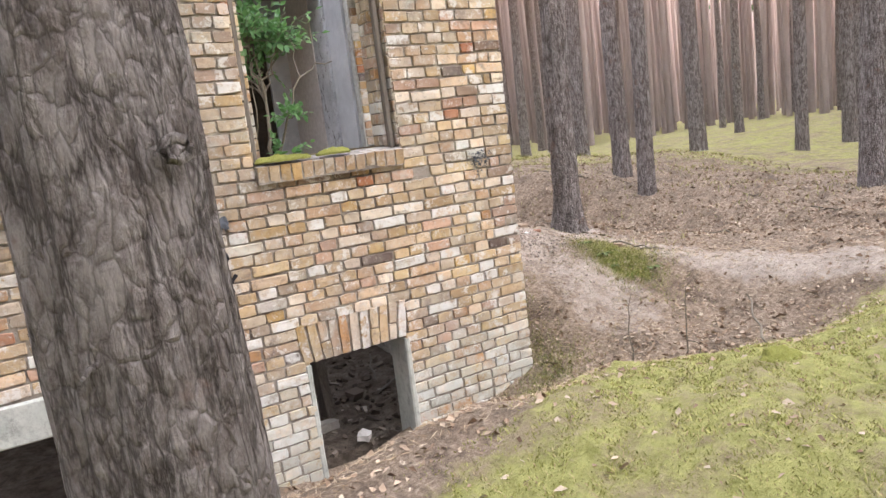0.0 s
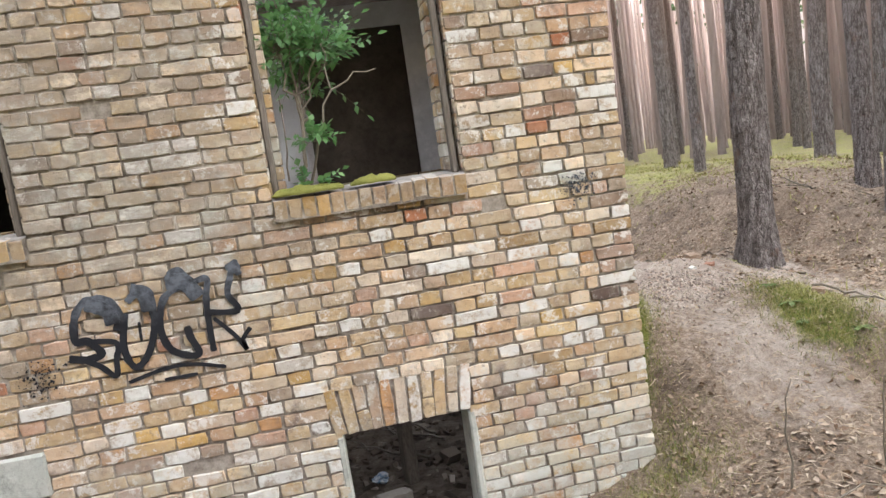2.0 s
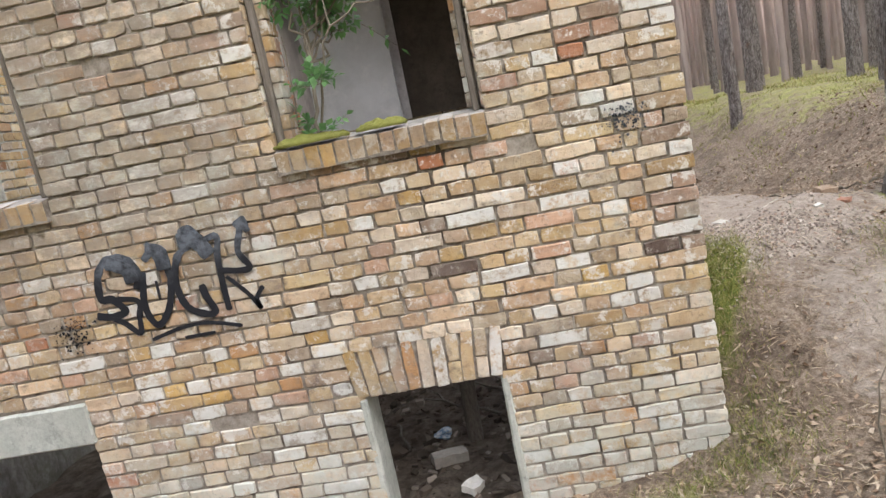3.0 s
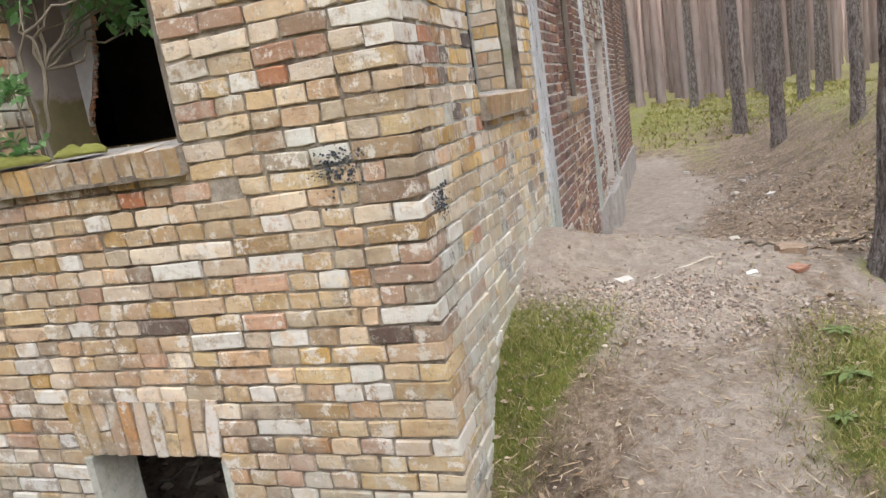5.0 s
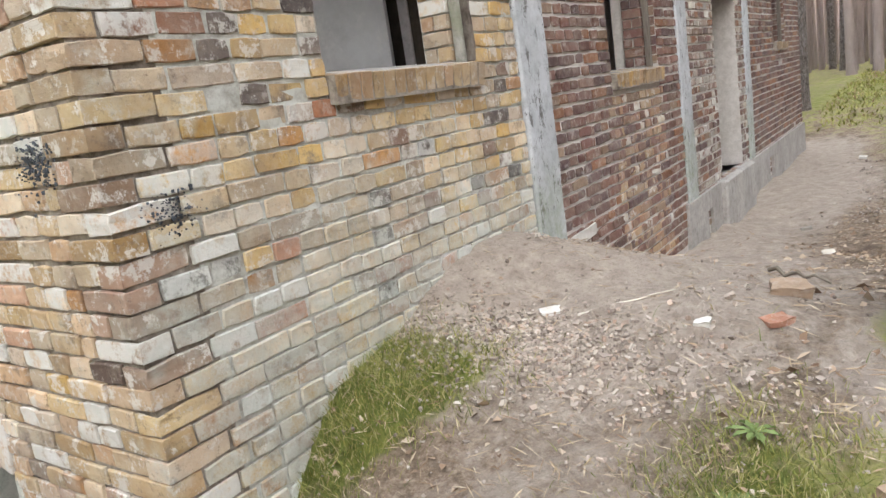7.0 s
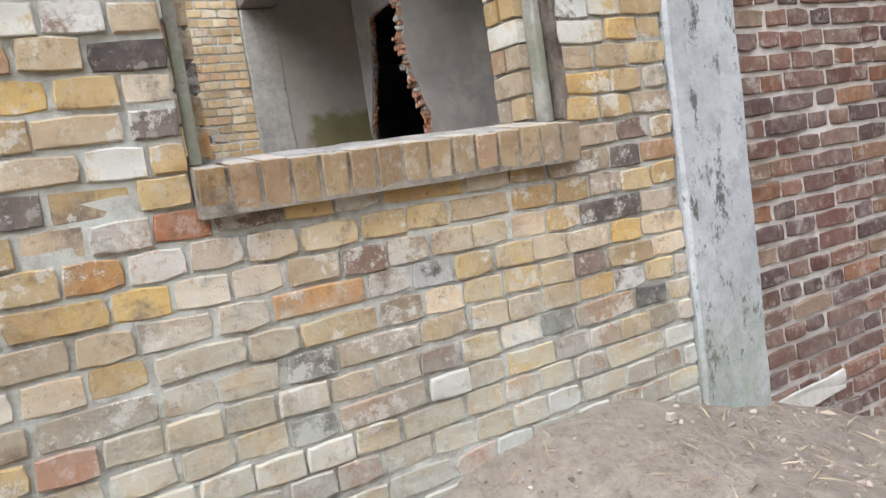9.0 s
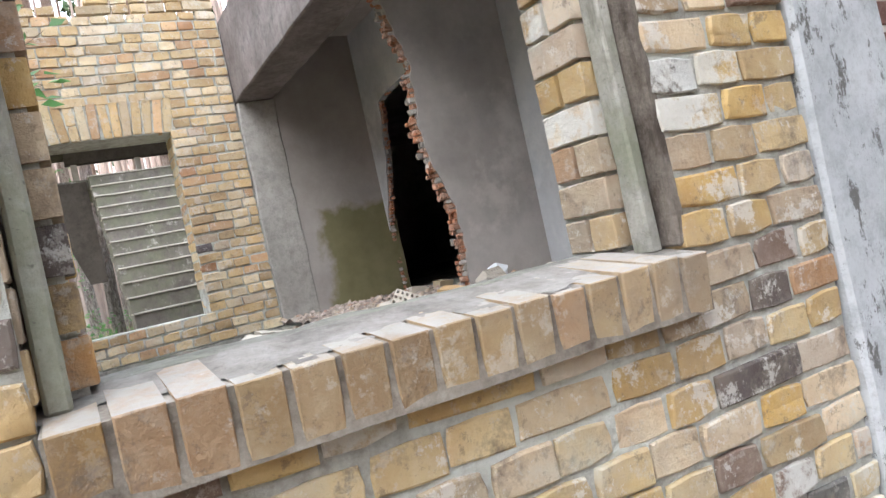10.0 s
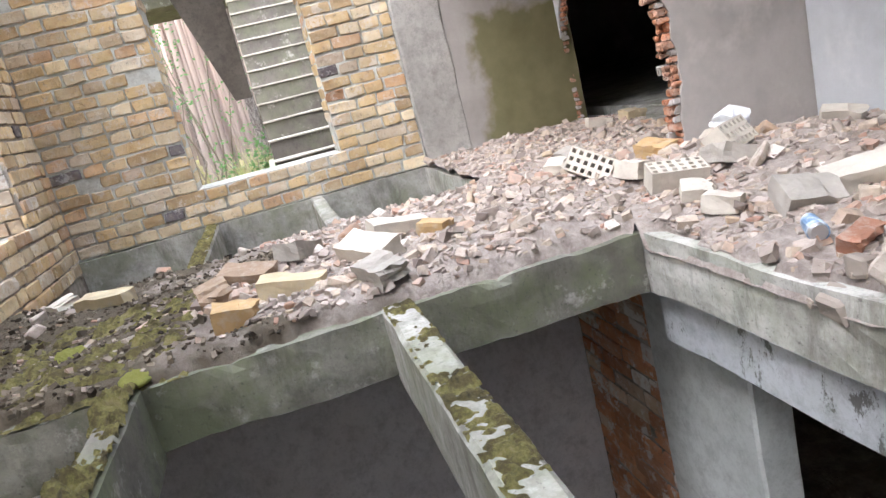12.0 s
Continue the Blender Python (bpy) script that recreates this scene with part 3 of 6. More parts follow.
def moss_at(x, y):
    rim = 3.32 + np.where(x < 3, 0.4, 0.25) * np.clip(x - 3, -3, 1.2) - 0.30 * np.clip(x - 4.2, 0, 3) + 0.10 * np.sin(4.1 * x) * np.sin(1.7 * x + 1)
    lawn = sig((rim - y) / 0.12) * sig((7.0 - x) / 0.5) * 0.95
    wood = 0.72 * sig((np.hypot(x - 4, y - 5) - 7.6) / 0.8) * (1 - 0.8 * bell((x - ditch_x(y)) / 0.9)) * (0.82 + 0.18 * np.sin(2.3 * x + y) * np.sin(1.9 * y)) * (1 - sand_at(x, y))
    return np.clip(np.maximum.reduce([lawn, wood,
                                      bell((x - 5.45) / 0.34) * bell((y - 5.65) / 0.4) * 0.85,
                                      bell((x - 5.50) / 0.16) * bell((y - 6.66) / 0.2) * 0.9,
                                      bell((x - 2.7) / 0.9) * bell((y - 4.55) / 0.16) * 0.75,
                                      bell((x - 2.1) / 0.6) * bell((y - 4.0) / 0.28) * 0.72, bell((x - 2.95) / 0.35) * bell((y - 4.45) / 0.22) * 0.8, bell((x - 3.75) / 0.22) * bell((y - 3.75) / 0.2) * 0.7,
                                      bell((x - 7.7) / 0.5) * bell((y - 5.9) / 0.5) * 0.55]), 0, 1)


def grass_at(x, y):
    strip = sig((3.74 + 0.42 * (y - 5.1) - x) / 0.05) * sig((6.02 - y) / 0.06) * sig((y - 4.55) / 0.12) * sig((x - 3.3) / 0.1)
    strip = strip * (0.4 + 0.6 * sig((y - 5.3) / 0.12))
    return np.clip(np.maximum(strip, bell((x - 5.17) / 0.24) * bell((y - 5.36) / 0.40) * 1.2), 0, 1)


def gz(x, y):
    return float(ground_z(x, y))


def graded(a, b, step, reach):
    near = list(np.arange(a, b + step / 2, step))
    d, lo, hi = step, a, b
    left, right = [], []
    while lo > -reach:
        d *= 1.22
        lo, hi = lo - d, hi + d
        left.append(lo)
        right.append(hi)
    return np.array(left[::-1] + near + right)


gx = np.unique(np.round(np.concatenate([graded(-1.5, 9.5, 0.085, 600), [3.30, 3.42]]), 4))
gy = np.unique(np.round(np.concatenate([graded(-0.5, 12.5, 0.085, 600), [4.95, 5.07]]), 4))
X, Y = np.meshgrid(gx, gy)
Z = ground_z(X, Y)
close_by = bell((X - 4) / 7) * bell((Y - 5) / 7)
Z += close_by * nrng.normal(0, 0.012, X.shape) * (1 - 0.6 * bell((X - 4.4) / 1.2) * bell((Y - 6.5) / 2))
Z[(X < 3.36) & (X > -1.9) & (Y > 5.0) & (Y < 18.2)] = -0.6
Z[(X < 3.36) & (X > -9) & (Y > 9.0) & (Y < 18.2)] = -0.6
nx, ny = len(gx), len(gy)
idx = np.arange(nx * ny).reshape(ny, nx)
quads = np.stack([idx[:-1, :-1], idx[:-1, 1:], idx[1:, 1:], idx[1:, :-1]], -1).reshape(-1, 4)
me = mesh_from("ground", np.stack([X, Y, Z], -1).reshape(-1, 3).tolist(), quads.tolist(), ground_mat, True)
sand_mask, moss_mask = sand_at(X, Y), moss_at(X, Y)
grass_mask = np.clip(np.maximum(grass_at(X, Y), 0.55 * sig((Y - 19.8) / 0.4) * sig((34 - Y) / 3) * sig((9 - X) / 1)), 0, 1)
for key, arr in (("sand", sand_mask), ("moss", moss_mask), ("grass", grass_mask)):
    me.attributes.new(key, "FLOAT", "POINT").data.foreach_set("value", arr.reshape(-1).astype(np.float32))
ground = tagged(new("ground", me), "uneven forest floor of sand, leaf litter and moss", "ground", kind="structure")
# ---- building: the front wall ----
TOP = 4.65
WIN, WIN2 = (1.39, 2.52, 1.78, 3.42), (-1.08, 0.08, 1.78, 3.42)     # windows with their sill courses
HOLE, HOLE2 = (1.56, 2.35, -0.6, 0.46), (-1.0, -0.08, -0.6, 0.46)   # cellar openings


def ragged(u):
    return TOP - 0.1 + 0.12 * math.sin(3.1 * u) + 0.08 * math.sin(7.7 * u + 1)


def inner(g):
    """The clear opening inside the rebate, above the sill."""
    return (g[0] + 0.07, g[1] - 0.07, g[2] + 0.14, g[3])


front = wall_core("wall_front", (-2.02, F + 0.015, -0.6), (S - 0.013, F + 0.29, TOP - 0.25), 0, [inner(WIN), inner(WIN2), HOLE, HOLE2], mortar,
                  "weathered yellow brick front wall with window and cellar openings", (F + 0.115, [WIN, WIN2, HOLE, HOLE2]))
bw = Brickwork(front, brick_one, brick_many, 3, 300, 0.0105)
arch = (1.50, 2.38, 0.46, 0.755)
arch_up, arch_up2 = (WIN[0] - 0.06, WIN[1] + 0.06, 3.42, 3.68), (WIN2[0] - 0.06, WIN2[1] + 0.06, 3.42, 3.68)
lintel2 = (-1.3, -0.06, 0.46, 0.715)
shift = -2.02


def along_x(g):
    return (g[0] - shift, g[1] - shift, g[2], g[3])


bw.face(pose(shift, F, 0), S - shift, -0.43, TOP, [along_x(g) for g in (WIN, WIN2, HOLE, HOLE2, arch, arch_up, arch_up2, lintel2)],
        near=lambda u, z: 2.1 < u + shift + 1.0 and u + shift > 1.12 and 0.2 < z < 1.8, headers=0.80, ends=(0.25 + JOINT, 0.118 + JOINT), depth=0.06, top=ragged)
bw.quoins(pose(S, F, 0), pose(S, F, 0, 0, 0, 90), -0.43, TOP - 0.2, lambda z: 0.2 < z < 1.9)


def soldiers(bw, m, u0, u1, z0, z1, lean, near=False, depth=0.075):
    n = round((u1 - u0) / 0.083)
    w = (u1 - u0) / n
    for i in range(n):
        t = (i + 0.5) / n - 0.5
        h = (z1 - z0) - 0.008
        pieces = [(0, h)] if bw.r.random() < 0.65 else [(0, h * 0.42), (h * 0.42 + 0.01, h)]
        for a, b in pieces:
            bw.lay(m @ pose(u0 + (i + 0.5) * w, 0, (z0 + z1) / 2, 0, lean * t, 0) @ pose(0, 0, (a + b) / 2 - h / 2, 0, 90, 0), b - a, w - 0.011, depth, near)


soldiers(bw, pose(0, F, 0), arch[0], arch[1], arch[2], arch[3], 16, True)
for g in (arch_up, arch_up2):
    soldiers(bw, pose(0, F, 0), g[0], g[1], g[2], g[3], 16)
# jambs of the windows: brick ends stepping in behind the rebate
def jambs(bw, m, g, n=17, outer=True):
    bw.jit = 0.35
    for k in range(n):
        z = g[2] + 0.15 + (k + 0.5) * COURSE
        for sd, u in ((1, g[0] + 0.07), (-1, g[1] - 0.07)):
            for d0, d1 in (((0.105, 0.272),) if k % 2 else ((0.105, 0.185), (0.198, 0.272))):
                bw.lay(m @ pose(u + sd * 0.016, (d0 + d1) / 2, z, 0, 0, 90 * sd), d1 - d0, COURSE - 0.009, 0.06, False)
            if outer or sd > 0:
                bw.lay(m @ pose(u - sd * 0.062, 0.056, z, 0, 0, 90 * sd), 0.088, COURSE - 0.009, 0.05, False)
    bw.jit = 1.0


for g in (WIN, WIN2):
    jambs(bw, pose(0, F, 0), g)
bw.close("joined yellow bricks of the front wall")
lin = tagged(part("lintel", rough_box((lintel2[0], F - 0.012, lintel2[2]), (lintel2[1], F + 0.2, lintel2[3])), lime_lintel, front), "lime-washed concrete lintel")
for a in (HOLE[0] - 0.035, HOLE[1] - 0.012):
    part("jamb", rough_box((a, F - 0.004, -0.55), (a + 0.047, F + 0.285, 0.455)), lime_lintel, front, "lime-washed concrete jamb")


mm = Mat("dusty smeared mortar", 0.95)
smear_mat = mm.finish(mm.mix(mm.step(mm.noise(9, 7, 0.75), 0.35, 0.65), (0.16, 0.145, 0.13), (0.34, 0.315, 0.29)), mm.noise(50, 5, 0.75), 0.8, 0.008)


sill_grey = concrete_material("worn inner sill concrete", (0.15, 0.142, 0.125), (0.33, 0.315, 0.285), 0.3)


def sill(parent, m, width, seed):
    """A rowlock sill: bricks on edge, sloping outwards, on a mortar bed with a smeared top."""
    r = random.Random(seed)
    sw = Brickwork(parent, sill_one, sill_one, seed, 40)
    sw.jit = 0.15
    n = round(width / 0.0795)
    w = width / n
    for i in range(n):
        # each brick lies on edge, its end towards the outside
        mm = m @ pose((i + 0.5) * w, 0.0, 0.060, 7, 0, 0) @ pose(0, 0, r.gauss(0, 0.002), 0, 90, 0)
        sw.lay(mm, 0.118, w - 0.012, 0.21, True)
    sw.close()
    bm = rough_box((0.002, 0.006, 0.0), (width - 0.002, 0.2, 0.118), 0.06, 0.003, 0)
    for v in bm.verts:
        v.co.z += 0.11 * v.co.y
    bmesh.ops.transform(bm, matrix=m, verts=bm.verts)
    part("mortar_bed", bm, mortar, parent, "grey mortar bed of the sill")
    verts, faces, keep = [], [], []
    nu, nv = int(width / 0.012), 18
    for j in range(nv + 1):
        for i in range(nu + 1):
            u, v = width * i / nu, 0.012 + 0.198 * j / nv
            q = 0.45 * noise.noise(Vector((u * 9, v * 9, seed))) + 0.35 * noise.noise(Vector((u * 28, v * 28, seed))) + 5.0 * (v - 0.065)
            keep.append(q)
            verts.append(m @ Vector((u, v, 0.1205 + 0.122 * v + 0.006 * min(1.0, max(-0.5, q)) + 0.0015 * noise.noise(Vector((u * 60, v * 60, 2))))))
    for j in range(nv):
        for i in range(nu):
            k = (j * (nu + 1) + i, j * (nu + 1) + i + 1, (j + 1) * (nu + 1) + i + 1, (j + 1) * (nu + 1) + i)
            if max(keep[n] for n in k) > 0:
                faces.append(k)
    tagged(adopt(new("mortar_smear", mesh_from("mortar_smear", verts, faces, smear_mat, True)), parent), "grey mortar smeared over the sill bricks")
    bm = rough_box((0.075, 0.19, 0.09), (width - 0.075, 0.325, 0.15), 0.06, 0.006, 0.01)
    bmesh.ops.transform(bm, matrix=m, verts=bm.verts)
    part("sill_slab", bm, sill_grey, parent, "rough concrete inner sill")


def window(name, m, g, seed, label, posts=None):
    base = tagged(new(name), label, "window", kind="structure")
    sill(base, m @ pose(g[0], -0.045, g[2]), g[1] - g[0], seed)
    for u, wood in zip((g[0] + 0.012, g[1] - 0.060), posts or (old_wood, old_wood)):
        bm = rough_box((u, 0.045, g[2] + 0.13), (u + 0.036, 0.10, g[3] - 0.02), 0.1, 0.004, 0.006)
        bmesh.ops.transform(bm, matrix=m, verts=bm.verts)
        part("frame_post", bm, wood, base, "weathered grey frame remnant")
    return base


window("window_1", pose(0, F, 0), WIN, 5, "empty window opening with mossy brick sill and rotten frame strips")
window("window_2", pose(0, F, 0), WIN2, 6, "empty window opening with brick sill in the front wall")

# ---- building: the side wall, yellow part, pillar and dark red part ----
SWIN = (5.885, 7.075, 1.785, 3.42)
face_y = pose(S, 0, 0, 0, 0, 90)
side = wall_core("wall_side", (S - 0.285, F + 0.291, -0.6), (S - 0.009, 7.53, TOP - 0.25), 1, [inner(SWIN)], side_mortar,
                 "weathered yellow brick side wall with a window opening", (S - 0.115, [SWIN]))
bw = Brickwork(side, side_one, side_many, 4, 300, 0.0125)
yl = [(g[0] - F, g[1] - F, g[2], g[3]) for g in (SWIN, (SWIN[0] - 0.06, SWIN[1] + 0.06, 3.42, 3.68))]
bw.face(pose(S, F, 0, 0, 0, 90), 7.535 - F, -0.43, TOP, yl, near=lambda u, z: 0.75 < z < 2.4, headers=0.90, starts=(0.118 + JOINT, 0.25 + JOINT), depth=0.06, top=ragged)
soldiers(bw, face_y, SWIN[0] - 0.06, SWIN[1] + 0.06, 3.42, 3.68, 16)
jambs(bw, face_y, SWIN, outer=False)
bw.close("joined yellow bricks of the side wall")
window("window_3", face_y, SWIN, 8, "empty window opening with a broad brick-on-edge sill", (concrete, concrete))
mm = Mat("dark stained render", 0.95)
stained = mm.finish(mm.mix(mm.step(mm.noise(8, 6, 0.75, (1, 1, 0.5)), 0.40, 0.62), (0.075, 0.06, 0.05), (0.24, 0.21, 0.18)), mm.noise(40, 5, 0.75), 0.9, 0.01)
bm = rough_box((SWIN[1] - 0.020, 0.004, SWIN[2] + 0.135), (SWIN[1] + 0.012, 0.10, SWIN[3]), 0.05, 0.007, 0.006)
bmesh.ops.transform(bm, matrix=face_y, verts=bm.verts)
part("rebate_render", bm, stained, side, "dark stained render in the window rebate")

pillar = tagged(part("concrete_pillar", rough_box((S - 0.36, 7.54, -0.3), (S + 0.018, 7.905, TOP + 0.1), 0.12, 0.006, 0.012), paint_pillar),
                "pale blue-grey concrete pillar with flaking paint", "pillar", kind="structure")

RWIN, RDOOR, RWIN2 = (9.0, 10.15, 1.62, 3.2), (12.1, 13.2, 0.40, 2.45), (15.6, 16.6, 1.72, 3.3)
BASE_Z = 0.0
red = wall_core("wall_north", (S - 0.37, 7.905, -0.6), (S - 0.012, 18.0, TOP + 0.3), 1, [inner(RWIN), RDOOR, inner(RWIN2)], pale_mortar,
                "dark red brick wall with pale mortar joints and openings", (S - 0.115, [RWIN, RDOOR, RWIN2]))
bw = Brickwork(red, red_one, red_many, 9, 300, 0.019)
DOORPATCH, TANPATCH = (11.07 - 7.905, 13.53 - 7.905, 0.0, TOP + 0.3), (8.95 - 7.905, 10.2 - 7.905, 0.0, 1.60)
bands = [(10.72, 11.05, -1, 9), (13.55, 13.85, -1, 9)]
bw.face(pose(S, 7.905, 0, 0, 0, 90), 18.0 - 7.905, BASE_Z, TOP + 0.3, [(g[0] - 7.905, g[1] - 7.905, g[2], g[3]) for g in (RWIN, RDOOR, RWIN2, *bands, DOORPATCH, TANPATCH)],
        near=lambda u, z: u < 2.8 and z < 2.6, headers=0.55, depth=0.06)
for g in (RWIN, RWIN2):
    jambs(bw, face_y, g)
bw.close("joined dark red bricks")
for patch, one, many, seed in ((DOORPATCH, red_one, brick_material("whitewashed brickwork by the door", [(0.0, (0.36, 0.36, 0.35)), (0.3, (0.47, 0.47, 0.45)), (0.6, (0.54, 0.54, 0.51)), (0.85, (0.38, 0.33, 0.31))], False, 0, 0.4), 61),
                               (TANPATCH, side_one, brick_material("tan brick infill", [(0.0, (0.40, 0.27, 0.19)), (0.3, (0.48, 0.37, 0.25)), (0.6, (0.36, 0.25, 0.19)), (0.8, (0.52, 0.42, 0.30))], False, 0, 0.4), 62)):
    pw = Brickwork(red, one, many, seed, 0, 0.018)
    pw.face(pose(S, 7.905 + patch[0], 0, 0, 0, 90), patch[1] - patch[0], patch[2], patch[3], [(g[0] - 7.905 - patch[0], g[1] - 7.905 - patch[0], g[2], g[3]) for g in (RDOOR,)], headers=0.6, depth=0.06)
    pw.close("joined bricks of a patched area")
window("window_4", face_y, RWIN, 12, "empty window opening in dark red brickwork")
window("window_5", face_y, RWIN2, 13, "empty window opening in dark red brickwork")
for a, b, *_ in bands:
    tagged(part("concrete_pillar", rough_box((S - 0.3, a, -0.3), (S + 0.016, b, TOP + 0.2), 0.2, 0.006, 0.012), paint_pillar),
           "narrow pale concrete pillar with flaking paint", "pillar", kind="structure")
plinth_grey = concrete_material("worn grey plinth render", (0.32, 0.305, 0.285), (0.50, 0.48, 0.455), 0.0, 0.4)
plinth = wall_core("wall_plinth", (S - 0.3, 10.62, -0.6), (S + 0.03, 18.02, 0.40), 1, [(11.3, 11.5, -0.1, 0.2), (14.7, 15.0, -0.05, 0.25)], plinth_grey, "grey concrete plinth with small cellar vents")
step = tagged(part("door_landing", rough_box((S - 0.05, 11.9, -0.4), (S + 0.09, 13.4, 0.405), 0.2, 0.01, 0.02), plinth_grey), "chipped concrete doorstep below the side door", "doorstep", kind="structure")
wl_n = wall_core("wall_far_end", (-9.0, 17.7, -0.6), (S - 0.38, 18.0, TOP), 0, [], red_many, "brick end wall of the long wing")
wl_w = wall_core("wall_west_wing", (-9.0, 9.0, -0.6), (-8.7, 17.69, TOP), 1, [], plaster, "plastered outer wall of the long wing")
wl_s = wall_core("wall_wing_south", (-8.69, 8.84, -0.6), (-2.3, 9.1, TOP), 0, [], plaster, "plastered wall of the long wing")
roof = tagged(part("roof", rough_box((-9.0, 8.92, TOP + 0.31), (S + 0.1, 18.2, TOP + 0.5), 1.0, 0.01, 0.02), concrete), "flat concrete roof slab of the long wing", "roof", kind="structure")
core_wall = wall_core("wall_corridor", (S - 1.9, 9.0, -0.5), (S - 1.8, 17.6, TOP), 1, [], plaster_dark, "plain grey plaster partition")

# ---- inside: far brick wall, beam, broken plaster walls ----
WX = -1.646
OPEN = (5.98, 6.97, 1.86, 3.42)
far = wall_core("wall_west", (WX - 0.37, F + 0.291, FLOOR - 0.02), (WX - 0.010, 7.55, TOP - 0.25), 1, [OPEN], side_mortar,
                "yellow brick inner wall with a doorway to the stairs")
bw = Brickwork(far, brick_in_one, brick_in_many, 21)
up = (OPEN[0] - 0.1, OPEN[1] + 0.04, 3.42, 3.72)
far_face = pose(WX, 0, 0, 0, 0, 90)
bw.face(pose(WX, 5.135, 0, 0, 0, 90), 7.54 - 5.135, FLOOR - 0.02, TOP + 0.1, [(g[0] - 5.135, g[1] - 5.135, g[2], g[3]) for g in (OPEN, up)],
        near=lambda u, z: True, headers=0.86, depth=0.05, top=lambda u: TOP - 0.02 + 0.1 * math.sin(2.3 * u + 2) + 0.05 * math.sin(9 * u))
soldiers(bw, far_face, up[0], up[1], up[2], up[3], 20)
for k in range(18):
    z = OPEN[2] + (k + 0.5) * COURSE + 0.04
    for sd, u in ((1, OPEN[0]), (-1, OPEN[1])):
        bw.lay(far_face @ pose(u + sd * 0.004, 0.19, z, 0, 0, 90 * sd), 0.33, COURSE - JOINT, 0.03, False)
# inner face of the front wall
gaps_in = [(S - 0.30 - g[1], S - 0.30 - g[0], g[2], g[3]) for g in (inner(WIN), inner(WIN2))]
bw2 = Brickwork(front, brick_in_one, brick_in_many, 22, 120)
bw2.face(pose(S - 0.30, F + 0.302, 0, 0, 0, 180), S - 0.30 - WX, FLOOR - 0.1, TOP, gaps_in, near=lambda u, z: u > 3.9 and z < 3.2, depth=0.03)
bw2.close("joined inner bricks of the front wall")
bw.close("joined bricks of the doorway wall")
tagged(part("wall_base", rough_box((WX - 0.37, F + 0.295, -0.5), (WX + 0.03, 9.0, FLOOR - 0.025), 0.2, 0.006, 0.0), concrete), "mossy concrete base under the brick wall", "wall base", kind="structure")

beam = tagged(part("concrete_beam", rough_box((WX - 0.2, 7.56, 3.615), (S - 0.29, 7.905, 4.35), 0.14, 0.007, 0.012), beam_concrete),
              "stained concrete ceiling beam with flaking whitewash", "beam", kind="structure")
tagged(part("pilaster", rough_box((WX - 0.2, 7.556, FLOOR - 0.1), (WX + 0.012, 7.90, 3.612), 0.12, 0.012, 0.012), concrete_material("rough grey render", (0.29, 0.272, 0.25), (0.45, 0.43, 0.40))),
       "rough grey rendered wall stub under the beam", "pilaster", kind="structure")
tagged(part("wall_niche", rough_box((WX - 0.3, 7.89, FLOOR - 0.2), (WX, 8.83, 4.15), 0.2, 0.004, 0.0), plaster_moss), "grey plaster wall with a green algae stain", "wall", kind="structure")


def broken_wall(name, m, length, z0, z1, thick, edge, material, label):
    """A plastered hollow-brick wall whose start edge is broken: edge(z) gives where it begins along x."""
    base = None
    bm = bmesh.new()
    n = int((z1 - z0) / 0.035)
    rows = []
    for i in range(n + 1):
        z = z0 + (z1 - z0) * i / n
        e = edge(z)
        e2 = e + 0.02 + 0.04 * noise.noise(Vector((z * 9, 3, 1)))
        rows.append([bm.verts.new(v) for v in ((e, 0, z), (length, 0, z), (length, thick, z), (e2, thick, z))])
    for a, b in zip(rows, rows[1:]):
        for i in range(4):
            bm.faces.new((a[i], a[(i + 1) % 4], b[(i + 1) % 4], b[i]))
    bmesh.ops.transform(bm, matrix=m, verts=bm.verts)
    bmesh.ops.recalc_face_normals(bm, faces=bm.faces)
    wall = tagged(part(name, bm, material), label, "wall", kind="structure")
    # the broken brick ends that stand out of the edge
    r = random.Random(z1)
    k = 0
    z = z0 + 0.02
    while z < z1 - 0.05:
        h = r.uniform(0.018, 0.036)
        y = 0.012
        while y < thick - 0.02:
            w = min(r.choice((0.026, 0.04, 0.055)), thick - y - 0.005)
            bm = bmesh.new()
            out = r.uniform(0.005, 0.05)
            box(bm, (edge(z + h / 2) - out, y, z), (edge(z + h / 2) + 0.05, y + w - 0.008, z + h), 0.004)
            for v in bm.verts:
                v.co += noise.noise_vector(v.co * 31) * 0.012
            bmesh.ops.transform(bm, matrix=m, verts=bm.verts)
            part("broken_brick", bm, broken_red if r.random() < 0.8 else plaster, wall)
            y += w
        z += h + 0.006
    return wall


m = Mat("broken orange brick", 0.9)
c = m.mix(m.step(m.noise(12, 5, 0.7), 0.4, 0.65), (0.44, 0.19, 0.10), (0.52, 0.40, 0.33))
broken_red = m.finish(m.mix(m.step(m.voronoi(55), 0.14, 0.2), (0.10, 0.05, 0.035), c), m.voronoi(55), 0.8, 0.01)
